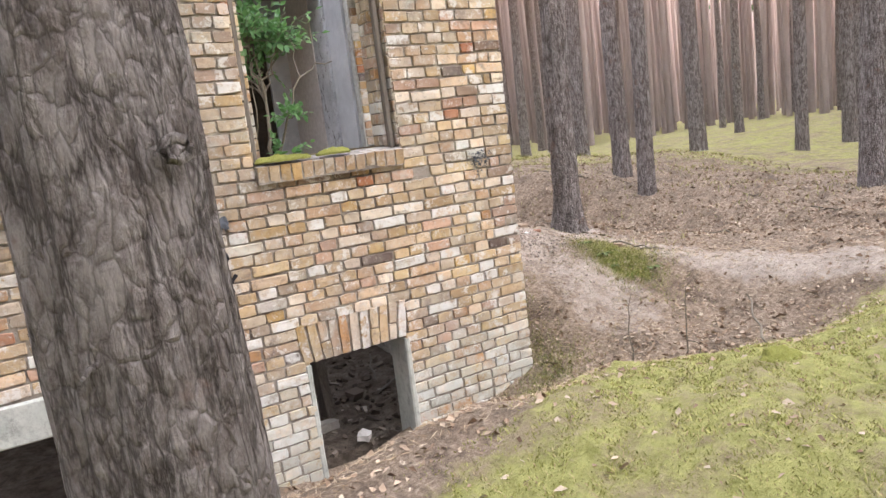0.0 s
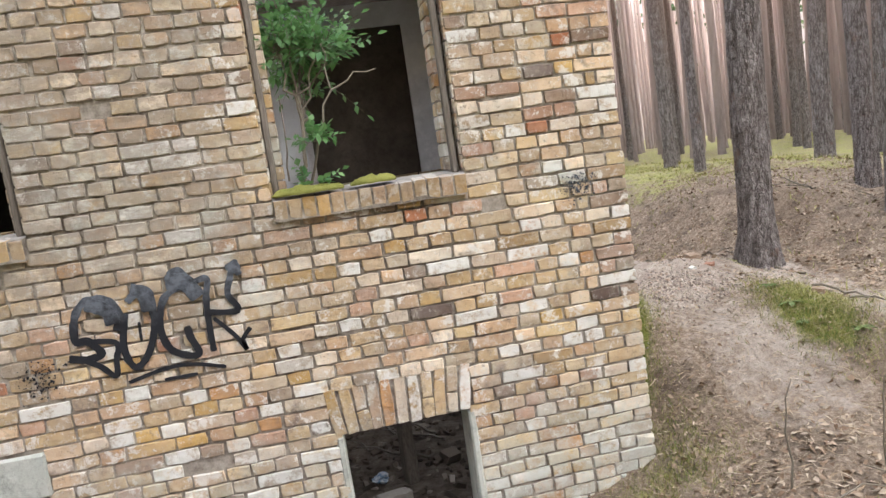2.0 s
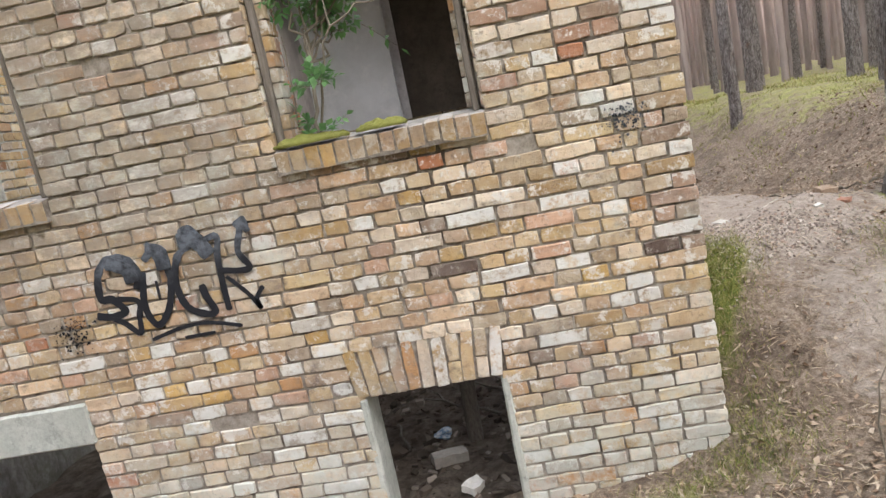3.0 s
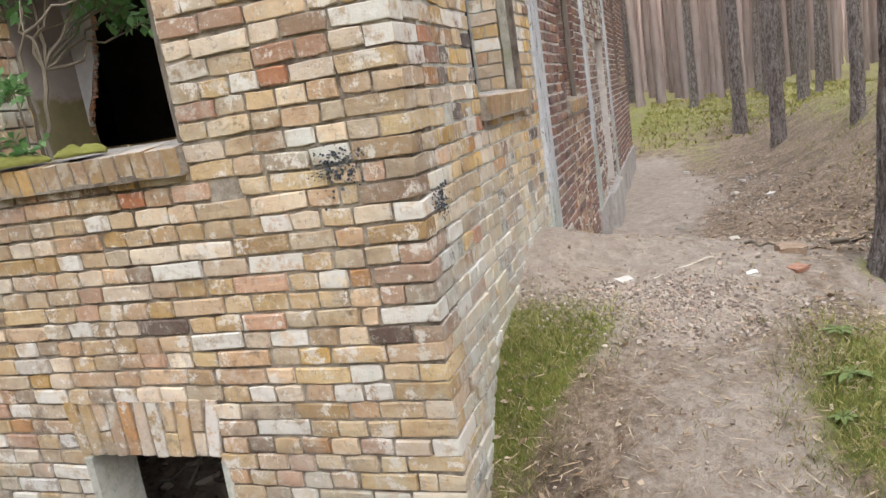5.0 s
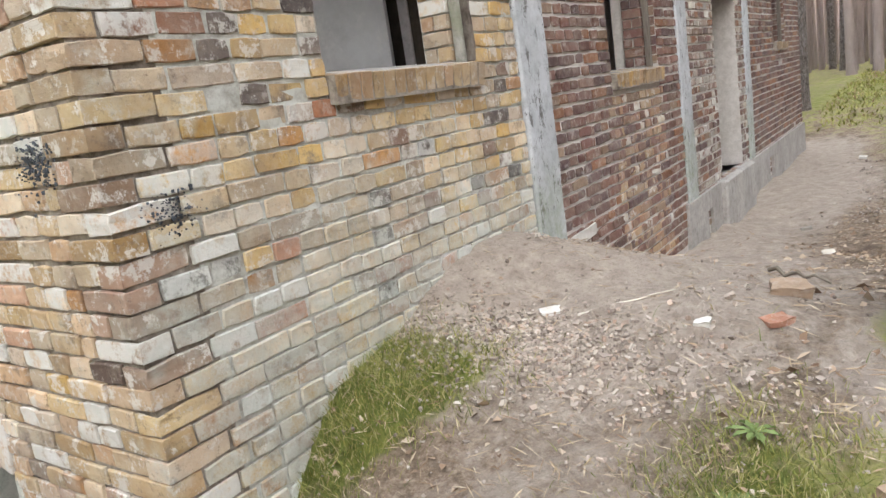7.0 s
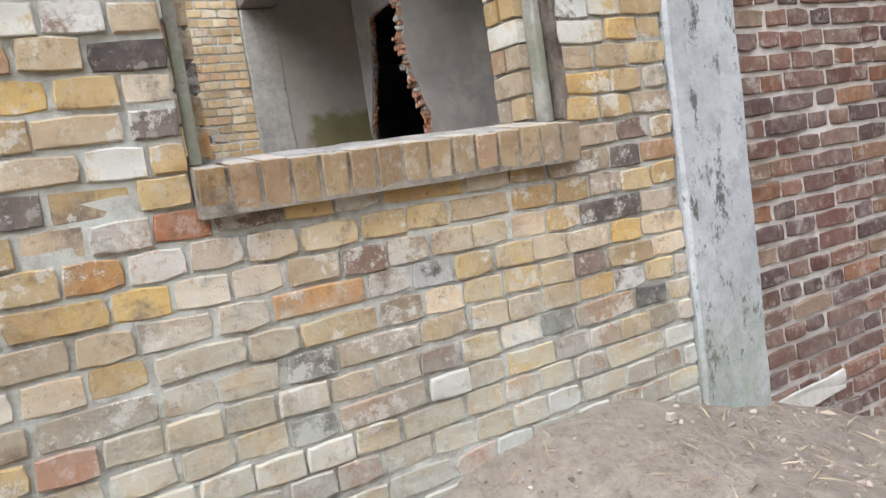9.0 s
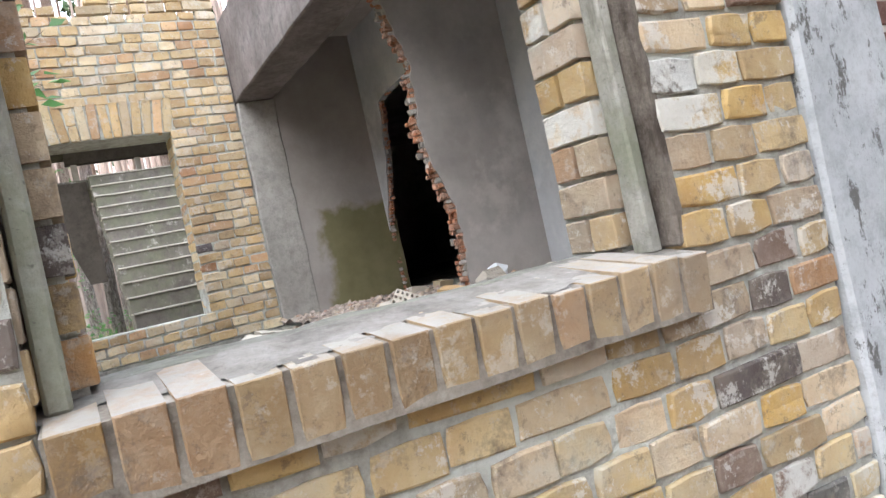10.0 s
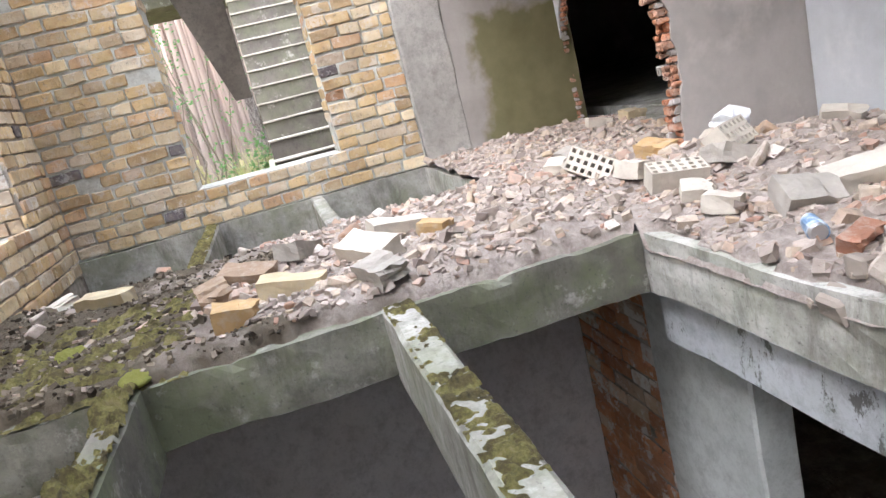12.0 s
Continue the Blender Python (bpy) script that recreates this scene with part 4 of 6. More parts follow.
# wall with the long jagged break, facing the side window
broken_wall("wall_broken", pose(0.74, 0, 0, 0, 0, 90), 8.80, FLOOR - 0.1, 4.14, 0.10,
            lambda z: 8.175 - 0.115 * (z - 1.63) + 0.035 * math.sin(6.3 * z + 0.5) + 0.025 * noise.noise(Vector((z * 11, 0, 0))), plaster,
            "grey plaster wall with a jagged break showing orange brick")
broken_wall("wall_stub", pose(0, 8.735, 0, 0, 0, 0) @ Matrix.Scale(-1, 4, (1, 0, 0)), 1.66, FLOOR - 0.1, 4.14, 0.07,
            lambda z: 1.645 - 0.31 * max(0, min(1, (z - 2.4) / 0.5)) + 0.12 * max(0, (1.95 - z)) - 1.3 * max(0, min(1, (z - 3.42) / 0.1)) + 0.04 * math.sin(7 * z), plaster_pale,
            "grey plaster wall stub beside a broken hole")
broken_wall("wall_return", pose(0, 8.775, 0), 0.735, FLOOR - 0.1, 4.14, 0.09,
            lambda z: -0.12 + 0.05 * math.sin(5.1 * z) + 0.03 * math.sin(13 * z + 1) - 0.25 * max(0, z - 2.7), plaster, "grey plaster wall behind the break, with a ragged edge")
wall_core("wall_light", (0.745, 8.77, FLOOR - 0.2), (S - 0.325, 8.81, 4.14), 0, [(1.66, 2.90, FLOOR - 0.02, 3.55)], plaster_pale, "pale blue-grey plastered room wall with a dark doorway")
# Added wall: hides the lit corridor, its dark colour standing for the room's shade.
tagged(part("wall_back", rough_box((1.30, 9.02, FLOOR - 0.2), (S - 0.38, 9.06, 4.14), 0.4, 0.004, 0.0), soffit_dark), "added wall painted dark to keep the doorway black", "wall", kind="structure")
tagged(part("wall_east_inner", rough_box((S - 0.32, 7.1, FLOOR - 0.2), (S - 0.288, 8.765, 4.14), 0.2, 0.003, 0.0), plaster_pale), "pale plaster on the inside of the side wall", "wall", kind="structure")
tagged(part("ceiling", rough_box((-8.6, 7.91, 4.15), (S - 0.38, 17.6, 4.33), 0.8, 0.01, 0.0), plaster), "grey concrete ceiling slab", "ceiling", kind="structure")
# Unseen room's back wall, coloured dark to stand for lack of light.
tagged(part("wall_back_room", rough_box((-3.5, 11.2, FLOOR - 0.2), (1.6, 11.4, 4.14), 0.6, 0.004, 0.0), soffit_dark), "added back wall painted dark for the unlit room", "wall", kind="structure")

# floor slab, edge beams and joists round the collapsed parts
def chipped(bm, hi):
    """Knocks bites out of the upper outer edges of a slab."""
    for v in bm.verts:
        top = v.co.z - (hi[2] - 0.09)
        side = min(abs(v.co.x - hi[0]), abs(v.co.y - 7.51) if v.co.x > 1.45 else 9)
        if top > 0 and side < 0.05:
            q = max(0.0, noise.noise(v.co * 7) * 0.7 + noise.noise(v.co * 19) * 0.6 - 0.02)
            v.co.z -= q * 0.022 * top / 0.09
            if abs(v.co.x - hi[0]) < 0.05:
                v.co.x -= q * 0.024 * top / 0.09
            else:
                v.co.y += q * 0.024 * top / 0.09
    return bm


floor = bmesh.new()
for lo, hi in (((WX + 0.03, 7.51, FLOOR - 0.21), (S - 0.29, 9.3, FLOOR - 0.02)), ((-0.12, 5.135, FLOOR - 0.21), (1.42, 7.507, FLOOR - 0.02)),
               ((-8.6, 9.303, FLOOR - 0.21), (S - 0.38, 17.6, FLOOR - 0.02))):
    if hi[0] < 1.5:
        tagged(part("floor_strip", chipped(rough_box(lo, hi, 0.035, 0.010, 0.0), hi), slab_dark), "dirty stained concrete floor strip between the open bays", "floor", kind="structure")
        continue
    t = chipped(rough_box(lo, hi, 0.04, 0.010, 0.0), hi) if hi[1] < 9.4 else rough_box(lo, hi, 0.5, 0.014, 0.004)
    me = bpy.data.meshes.new("t")
    t.to_mesh(me)
    floor.from_mesh(me)
    t.free()
tagged(part("floor", floor, slab_light), "broken concrete floor slab with open bays", "floor", kind="structure")
joist = rough_box((0, -0.045, -0.24), (1.86, 0.045, 0), 0.07, 0.006, 0.012)
j1 = tagged(part("joist", joist, concrete), "narrow concrete floor joist grown with moss", "joist", group="bare floor joists", kind="structure")
j1.matrix_basis = pose(1.40, 6.72, FLOOR)
for m4, nm in ((pose(1.40, 5.95, FLOOR - 0.01), "a"), (pose(-1.66, 6.0, FLOOR - 0.02), "b"), (pose(-1.66, 6.72, FLOOR - 0.02), "c")):
    j2 = copy_thing(j1, m4)
    if nm == "a":
        j2.data = j2.data.copy()
        j2.data.materials[0] = concrete_material("dark mossy joist concrete", (0.10, 0.095, 0.08), (0.24, 0.23, 0.195), 0.8)
tagged(part("edge_beam", rough_box((1.36, 7.56, FLOOR - 0.42), (S - 0.29, 7.62, FLOOR - 0.215), 0.12, 0.006, 0.008), paint_pillar), "pale concrete bearer under the slab edge", "beam", kind="structure")

# cellar
tagged(part("cellar_floor", rough_box((WX + 0.03, F + 0.295, CELLAR - 0.2), (S - 0.29, 11.0, CELLAR), 0.15, 0.05, 0.0), earth), "dark earth and rubble cellar floor", "floor", kind="structure")
tagged(part("cellar_wall", rough_box((0.1, 5.13, CELLAR), (0.25, 7.7, FLOOR - 0.215), 0.3, 0.004, 0.0), plaster_dark), "dark plastered cellar wall", "wall", kind="structure")
tagged(part("cellar_pier", rough_box((1.03, 7.66, CELLAR), (1.63, 7.80, FLOOR - 0.215), 0.2, 0.006, 0.01), concrete_material("pale cellar render", (0.50, 0.52, 0.50), (0.64, 0.66, 0.64))), "pale rendered cellar pier", "pier", kind="structure")
cb = wall_core("cellar_brick_wall", (0.25, 7.71, CELLAR), (1.03, 7.95, FLOOR - 0.215), 0, [], mortar, "red brick cellar wall beside the pier")
bw = Brickwork(cb, red_one, brick_material("orange cellar bricks", [(0, (0.54, 0.27, 0.15)), (0.5, (0.58, 0.33, 0.21)), (0.8, (0.62, 0.50, 0.39))], False, 0, 0.15), 33, 0)
bw.face(pose(0.25, 7.70, 0), 0.78, CELLAR, FLOOR - 0.22, [], depth=0.03)
bw.close()

# ---- stairs outside the doorway ----
stairs = tagged(new("concrete_staircase"), "weathered outdoor concrete staircase with light worn nosings", "staircase", kind="structure")
riser, tread, x0, zb = 0.182, 0.245, -3.45, 1.62
m = Mat("worn stair edge", 0.9)
nosing_mat = m.finish(m.mix(m.noise(20, 5), (0.32, 0.295, 0.25), (0.54, 0.50, 0.435)), m.noise(50, 4), 0.4, 0.005)
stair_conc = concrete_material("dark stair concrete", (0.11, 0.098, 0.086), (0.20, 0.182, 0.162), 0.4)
for i in range(13):
    a, z = x0 - i * tread, zb + i * riser
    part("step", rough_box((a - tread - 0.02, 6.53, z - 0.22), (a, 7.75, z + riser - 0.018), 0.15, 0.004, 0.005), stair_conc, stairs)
    part("nosing", rough_box((a - tread, 6.52, z + riser - 0.018), (a + 0.016, 7.755, z + riser), 0.1, 0.004, 0.004), nosing_mat, stairs, "pale worn step edge")
land = x0 - 13 * tread
bm = rough_box((land - 1.3, 5.2, zb + 13 * riser - 0.16), (land, 7.8, zb + 13 * riser), 0.3, 0.005, 0.01)
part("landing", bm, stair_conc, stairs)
bm = bmesh.new()
vs = [bm.verts.new(v) for x in (land + 0.02, land - 0.14) for v in ((x, 5.85, 3.95), (x, 6.50, 3.95), (x, 6.50, 2.5), (x, 6.28, 2.5))]
for f in ((0, 1, 2, 3), (7, 6, 5, 4), (0, 4, 5, 1), (1, 5, 6, 2), (2, 6, 7, 3), (3, 7, 4, 0)):
    bm.faces.new([vs[i] for i in f])
bmesh.ops.recalc_face_normals(bm, faces=bm.faces)
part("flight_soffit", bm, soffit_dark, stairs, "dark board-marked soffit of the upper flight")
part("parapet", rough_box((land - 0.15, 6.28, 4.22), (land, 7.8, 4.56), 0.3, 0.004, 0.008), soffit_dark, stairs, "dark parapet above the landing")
for y in (6.35, 7.2):
    part("parapet_post", rough_box((land - 0.13, y, zb + 13 * riser), (land - 0.03, y + 0.08, 4.22), 0.2, 0.003, 0.005), nosing_mat, stairs)
part("string", rough_box((land, 6.46, zb - 0.1), (x0 + 0.02, 6.525, zb + 0.02), 0.3, 0.003, 0.0), nosing_mat, stairs)
for x in (land - 0.2, land - 1.1):
    part("support", rough_box((x - 0.1, 7.4, -0.2), (x + 0.1, 7.7, zb + 13 * riser - 0.16), 0.4, 0.004, 0.01), stair_conc, stairs)
bm = rough_box((x0 - 13 * tread, 6.56, -0.4), (x0 - 0.03, 7.7, zb + 0.02), 0.5, 0.01, 0.0)
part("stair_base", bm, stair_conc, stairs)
part("stair_wall", rough_box((land, 7.765, zb + 0.9), (x0 - 0.9, 7.85, 4.15), 0.3, 0.006, 0.01), plaster_pale, stairs, "whitewashed wall beside the flight")
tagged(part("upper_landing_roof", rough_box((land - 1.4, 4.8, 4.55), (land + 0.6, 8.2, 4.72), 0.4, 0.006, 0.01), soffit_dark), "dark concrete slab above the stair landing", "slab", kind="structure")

# ---- pines ----
def trunk_mesh(name, radius, height, seed, segs, rings, rough, foot=0.0):
    r = random.Random(seed)
    lean = (r.uniform(-0.012, 0.012), r.uniform(-0.012, 0.012))
    bend = r.uniform(0, 6.28)
    verts, faces = [], []
    hs = [0.0]
    for i in range(rings):
        t = (i + 1) / rings
        hs.append(height * (t ** 1.6))
    for z in hs:
        flare = 1 + 0.55 * math.exp(-(z + 0.15) / 0.16) + 0.12 * math.exp(-z / 0.8)
        flare += foot * 0.5 * math.exp(-z / 0.22)
        rad = radius * flare * (1 - 0.72 * (z / height) ** 1.2)
        cx, cy = lean[0] * z + 0.05 * math.sin(z * 0.5 + bend) * min(1, z / 3), lean[1] * z + 0.05 * math.cos(z * 0.43 + bend) * min(1, z / 3)
        for k in range(segs):
            a = 2 * math.pi * k / segs
            d = Vector((math.cos(a) * 3.2, math.sin(a) * 3.2, z * 1.2 + seed))
            q = 1 + rough * (noise.noise(d * 1.4) * 0.9 + (1 - 2 * abs(noise.noise(Vector((d.x * 2.4, d.y * 2.4, d.z * 1.3))))) * 0.55)
            if z < 0.4:
                q += (0.22 + 0.5 * foot) * math.exp(-z / (0.12 + 0.1 * foot)) * noise.noise(Vector((math.cos(a) * 1.8, math.sin(a) * 1.8, seed)))
            verts.append((cx + rad * q * math.cos(a), cy + rad * q * math.sin(a), z - 0.15))
    for i in range(len(hs) - 1):
        for k in range(segs):
            a, b = i * segs + k, i * segs + (k + 1) % segs
            faces.append((a, b, b + segs, a + segs))
    return mesh_from(name, verts, faces, bark, True)


def crown_mesh(height, seed):
    """Limbs and many small needle clumps in the upper third."""
    r = random.Random(seed)
    verts, faces, mats = [], [], []
    for i in range(22):
        z = height * r.uniform(0.62, 0.99)
        a, out = r.uniform(0, 6.28), r.uniform(0.8, 2.3) * (1.25 - (z / height - 0.55))
        tip = Vector((math.cos(a) * out, math.sin(a) * out, z + r.uniform(0, 0.7)))
        root = Vector((0, 0, z))
        side = Vector((-math.sin(a), math.cos(a), 0)) * 0.03
        k = len(verts)
        verts += [root - side, root + side, root + Vector((0, 0, 0.06)), tip]
        faces += [(k, k + 1, k + 3), (k + 1, k + 2, k + 3), (k + 2, k, k + 3)]
        mats += [0] * 3
        for j in range(16):
            c = root.lerp(tip, r.uniform(0.4, 1.05)) + Vector((r.gauss(0, 0.22), r.gauss(0, 0.22), r.gauss(0, 0.14)))
            for q in range(3):
                d1 = Vector((r.gauss(0, 1), r.gauss(0, 1), r.gauss(0, 0.6))).normalized() * r.uniform(0.12, 0.26)
                d2 = Vector((r.gauss(0, 1), r.gauss(0, 1), r.gauss(0, 1))).normalized() * 0.07
                k = len(verts)
                verts += [c - d1 - d2, c + d1 - d2 * 0.3, c + d1 * 0.8 + d2, c - d1 + d2]
                faces.append((k, k + 1, k + 2, k + 3))
                mats.append(1)
    me = mesh_from("crown", verts, faces, bark)
    me.materials.append(needles)
    me.polygons.foreach_set("material_index", mats)
    return me


def pine(radius, height, seed, segs=18, rings=26, rough=0.07, label="tall straight pine with furrowed grey-brown bark", foot=0.0):
    base = tagged(new("pine_tree"), label, "tree", "pines of the wood")
    adopt(new("trunk", trunk_mesh("trunk", radius, height, seed, segs, rings, rough, foot)), base)
    tagged(adopt(new("crown", crown_mesh(height, seed)), base), "sparse dark green needle crown")
    return base


def stand(tree, x, y, turn=0.0, size=1.0):
    tree.matrix_basis = pose(x, y, gz(x, y), 0, 0, turn) @ Matrix.Diagonal((size, size, 1, 1))


near_pine = pine(0.156, 17, 1, 84, 320, 0.13, "pine with thick furrowed grey bark beside the walk")
stand(near_pine, 0.175, 1.28, 40)


def on_trunk(tree, name, x, y, z, size, material, label, ring):
    """A knot or a broken stub on a trunk: a part of the trunk."""
    trunk = [o for o in tree.children if o.name.startswith("trunk")][0]
    bm = bmesh.new()
    c = tree.matrix_basis.translation
    d = Vector((x - c.x, y - c.y, 0)).normalized()
    at = Vector((x, y, z))
    if ring:
        pts = [at + (Vector((-d.y, d.x, 0)) * math.cos(a) + Vector((0, 0, 1)) * math.sin(a) * 0.8) * size + d * 0.006 for a in (0, 0.8, 1.6, 2.4, 3.2, 4.0, 4.8, 5.6, 6.2832)]
        tube(bm, pts, size * 0.4, size * 0.4, 6)
    else:
        tube(bm, [at - d * 0.03, at + d * size, at + d * size * 1.6 + Vector((0, 0, -0.01))], size * 0.22, size * 0.1, 7)
    bmesh.ops.transform(bm, matrix=tree.matrix_basis.inverted(), verts=bm.verts)
    part(name, bm, material, trunk, label, True)


def tube(bm, pts, r0, r1, segs=6):
    prev = None
    for i, p in enumerate(pts):
        p = Vector(p)
        d = (Vector(pts[min(i + 1, len(pts) - 1)]) - Vector(pts[max(i - 1, 0)])).normalized()
        u = d.orthogonal().normalized()
        v = d.cross(u)
        rad = r0 + (r1 - r0) * i / (len(pts) - 1)
        row = [bm.verts.new(p + (u * math.cos(a) + v * math.sin(a)) * rad) for a in (6.2832 * k / segs for k in range(segs))]
        if prev:
            for k in range(segs):
                bm.faces.new((prev[k], prev[(k + 1) % segs], row[(k + 1) % segs], row[k]))
        prev = row


on_trunk(near_pine, "knot", 0.21, 1.125, 2.02, 0.022, bark, "round bark knot", True)
on_trunk(near_pine, "branch_stub", 0.06, 1.16, 1.72, 0.03, bark, "short dead branch stub", False)
path_pine = pine(0.143, 18, 2, 72, 260, 0.15, "pine with dark furrowed bark at the path's edge", 1.0)
stand(path_pine, 5.62, 6.64, 10)
on_trunk(path_pine, "branch_stub", 5.56, 6.49, 2.2, 0.035, bark, "short dead branch stub", False)
placed = [(0.13, 1.28), (5.62, 6.62)]
kinds = [pine(0.125 + 0.016 * i, 18 + i, 10 + i) for i in range(5)]
SPOTS = [(8.5, 8.1), (9.0, 9.1), (10.6, 11.9), (12.9, 10.7), (10.3, 5.55), (14.0, 9.0), (15.6, 8.9), (15.2, 21.0), (6.25, 17.1), (5.8, 19.9), (5.0, 25.8), (7.55, 22.7),
         (3.9, 31.0), (2.7, 33.8), (2.1, 36.0), (6.3, 34.0), (19.0, 14.2), (13.0, 17.0), (-7.5, 0.5), (-5.5, 3.4), (-14.5, 3.6), (-16.0, 9.0)]
for i, (x, y) in enumerate(SPOTS):
    t = kinds[i % 5] if i < 5 else copy_thing(kinds[i % 2 if i > 7 else i % 5], Matrix())
    stand(t, x, y, rng.uniform(0, 360))
    placed.append((x, y))


def free(x, y, gap):
    if -30 < x < -2 and 6.8 + 0.30 * (x - 3.4) < y < 6.8 + 0.04 * (x - 3.4):
        return False
    if -10.5 < x < 5.9 and 8.5 < y < 19.6 or -7.5 < x < 5.9 and 3.0 < y < 9 or -2 < x < 8.2 and -3.5 < y < 9.5 or 4 < x < 8.6 and y < 13 and y > 3:
        return False
    return all((x - a) ** 2 + (y - b) ** 2 > gap * gap for a, b in placed)


for i in range(2600):
    a, d = rng.uniform(0, 6.283), rng.uniform(9, 38)
    x, y = 3 + d * math.cos(a), 4 + d * math.sin(a)
    if len(placed) < 330 and free(x, y, 2.0):
        stand(copy_thing(kinds[i % 4], Matrix()), x, y, rng.uniform(0, 360), rng.uniform(0.66, 0.9))
        placed.append((x, y))
# the wood beyond, too many to count
verts, faces = [], []
for i in range(9000):
    a, d = rng.uniform(0, 6.283), 25 + 75 * rng.random() ** 0.8
    x, y = 3 + d * math.cos(a), 4 + d * math.sin(a)
    z, h, rad = gz(x, y) - 0.2, rng.uniform(16, 21), rng.uniform(0.09, 0.17)
    lx, ly = rng.gauss(0, 0.25), rng.gauss(0, 0.25)
    k = len(verts)
    for t, s in ((0, 1.25), (0.03, 1.0), (0.5, 0.75), (1, 0.3)):
        for j in range(6):
            b = 6.283 * j / 6
            verts.append((x + lx * t + rad * s * math.cos(b), y + ly * t + rad * s * math.sin(b), z + h * t))
    faces += [(k + q * 6 + j, k + q * 6 + (j + 1) % 6, k + q * 6 + 6 + (j + 1) % 6, k + q * 6 + 6 + j) for q in range(3) for j in range(6)]
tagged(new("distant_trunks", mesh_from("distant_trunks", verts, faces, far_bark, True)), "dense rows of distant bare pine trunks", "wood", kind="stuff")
# Added ring that closes sky gaps; far trunks and haze painted into its colour.
n = 96
ring = [(3 + 118 * math.cos(6.28319 * i / n), 4 + 118 * math.sin(6.28319 * i / n)) for i in range(n)]
verts = [(x, y, z) for z in (-2.0, 22.0) for x, y in ring]
faces = [(i, (i + 1) % n, n + (i + 1) % n, n + i) for i in range(n)]
m = Mat("far wood with painted haze", 1.0)
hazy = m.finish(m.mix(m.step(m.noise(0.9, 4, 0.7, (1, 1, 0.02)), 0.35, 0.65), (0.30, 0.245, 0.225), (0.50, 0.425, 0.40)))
tagged(new("backdrop", mesh_from("backdrop", verts, faces, hazy)), "added ring painted as the hazy pinkish-brown far pine wood", "backdrop", kind="structure")
verts, faces = [], []
for i in range(9000):
    a, d = rng.uniform(0, 6.283), 38 + 78 * rng.random()
    c = Vector((3 + d * math.cos(a), 4 + d * math.sin(a), rng.uniform(10.5, 20)))
    for q in range(2):
        d1 = Vector((rng.gauss(0, 1), rng.gauss(0, 1), rng.gauss(0, 0.5))).normalized() * rng.uniform(0.4, 0.9)
        d2 = Vector((rng.gauss(0, 1), rng.gauss(0, 1), rng.gauss(0, 1))).normalized() * 0.3
        k = len(verts)
        verts += [c - d1 - d2, c + d1 - d2 * 0.3, c + d1 * 0.8 + d2, c - d1 + d2]
        faces.append((k, k + 1, k + 2, k + 3))
tagged(new("distant_crowns", mesh_from("distant_crowns", verts, faces, needles)), "loose dark green needle canopy of the far wood", "wood", kind="stuff")


# ---- graffiti on the front wall ----
def ribbon(bm, pts, width, y, r):
    """A sprayed stroke: a smoothed band, thin, lying on the bricks."""
    curve = []
    n = len(pts)
    for i in range(n - 1):
        p0, p1, p2, p3 = (Vector(pts[max(0, min(n - 1, i + k))]) for k in (-1, 0, 1, 2))
        for s in range(7):
            t = s / 7
            curve.append(0.5 * ((2 * p1) + (p2 - p0) * t + (2 * p0 - 5 * p1 + 4 * p2 - p3) * t * t + (3 * p1 - p0 - 3 * p2 + p3) * t ** 3))
    curve.append(Vector(pts[-1]))
    prev = None
    for i, p in enumerate(curve):
        d = (curve[min(i + 1, len(curve) - 1)] - curve[max(i - 1, 0)]).normalized()
        nrm = Vector((-d.y, d.x))
        w = width * (0.5 + 0.12 * noise.noise(Vector((p.x * 30, p.y * 30, 1)))) * (0.75 if i in (0, len(curve) - 1) else 1)
        row = [bm.verts.new((q.x, yy, q.y)) for q, yy in ((p + nrm * w, y), (p - nrm * w, y), (p - nrm * w, y + 0.004), (p + nrm * w, y + 0.004))]
        if prev:
            for k in range(4):
                bm.faces.new((prev[k], prev[(k + 1) % 4], row[(k + 1) % 4], row[k]))
        prev = row


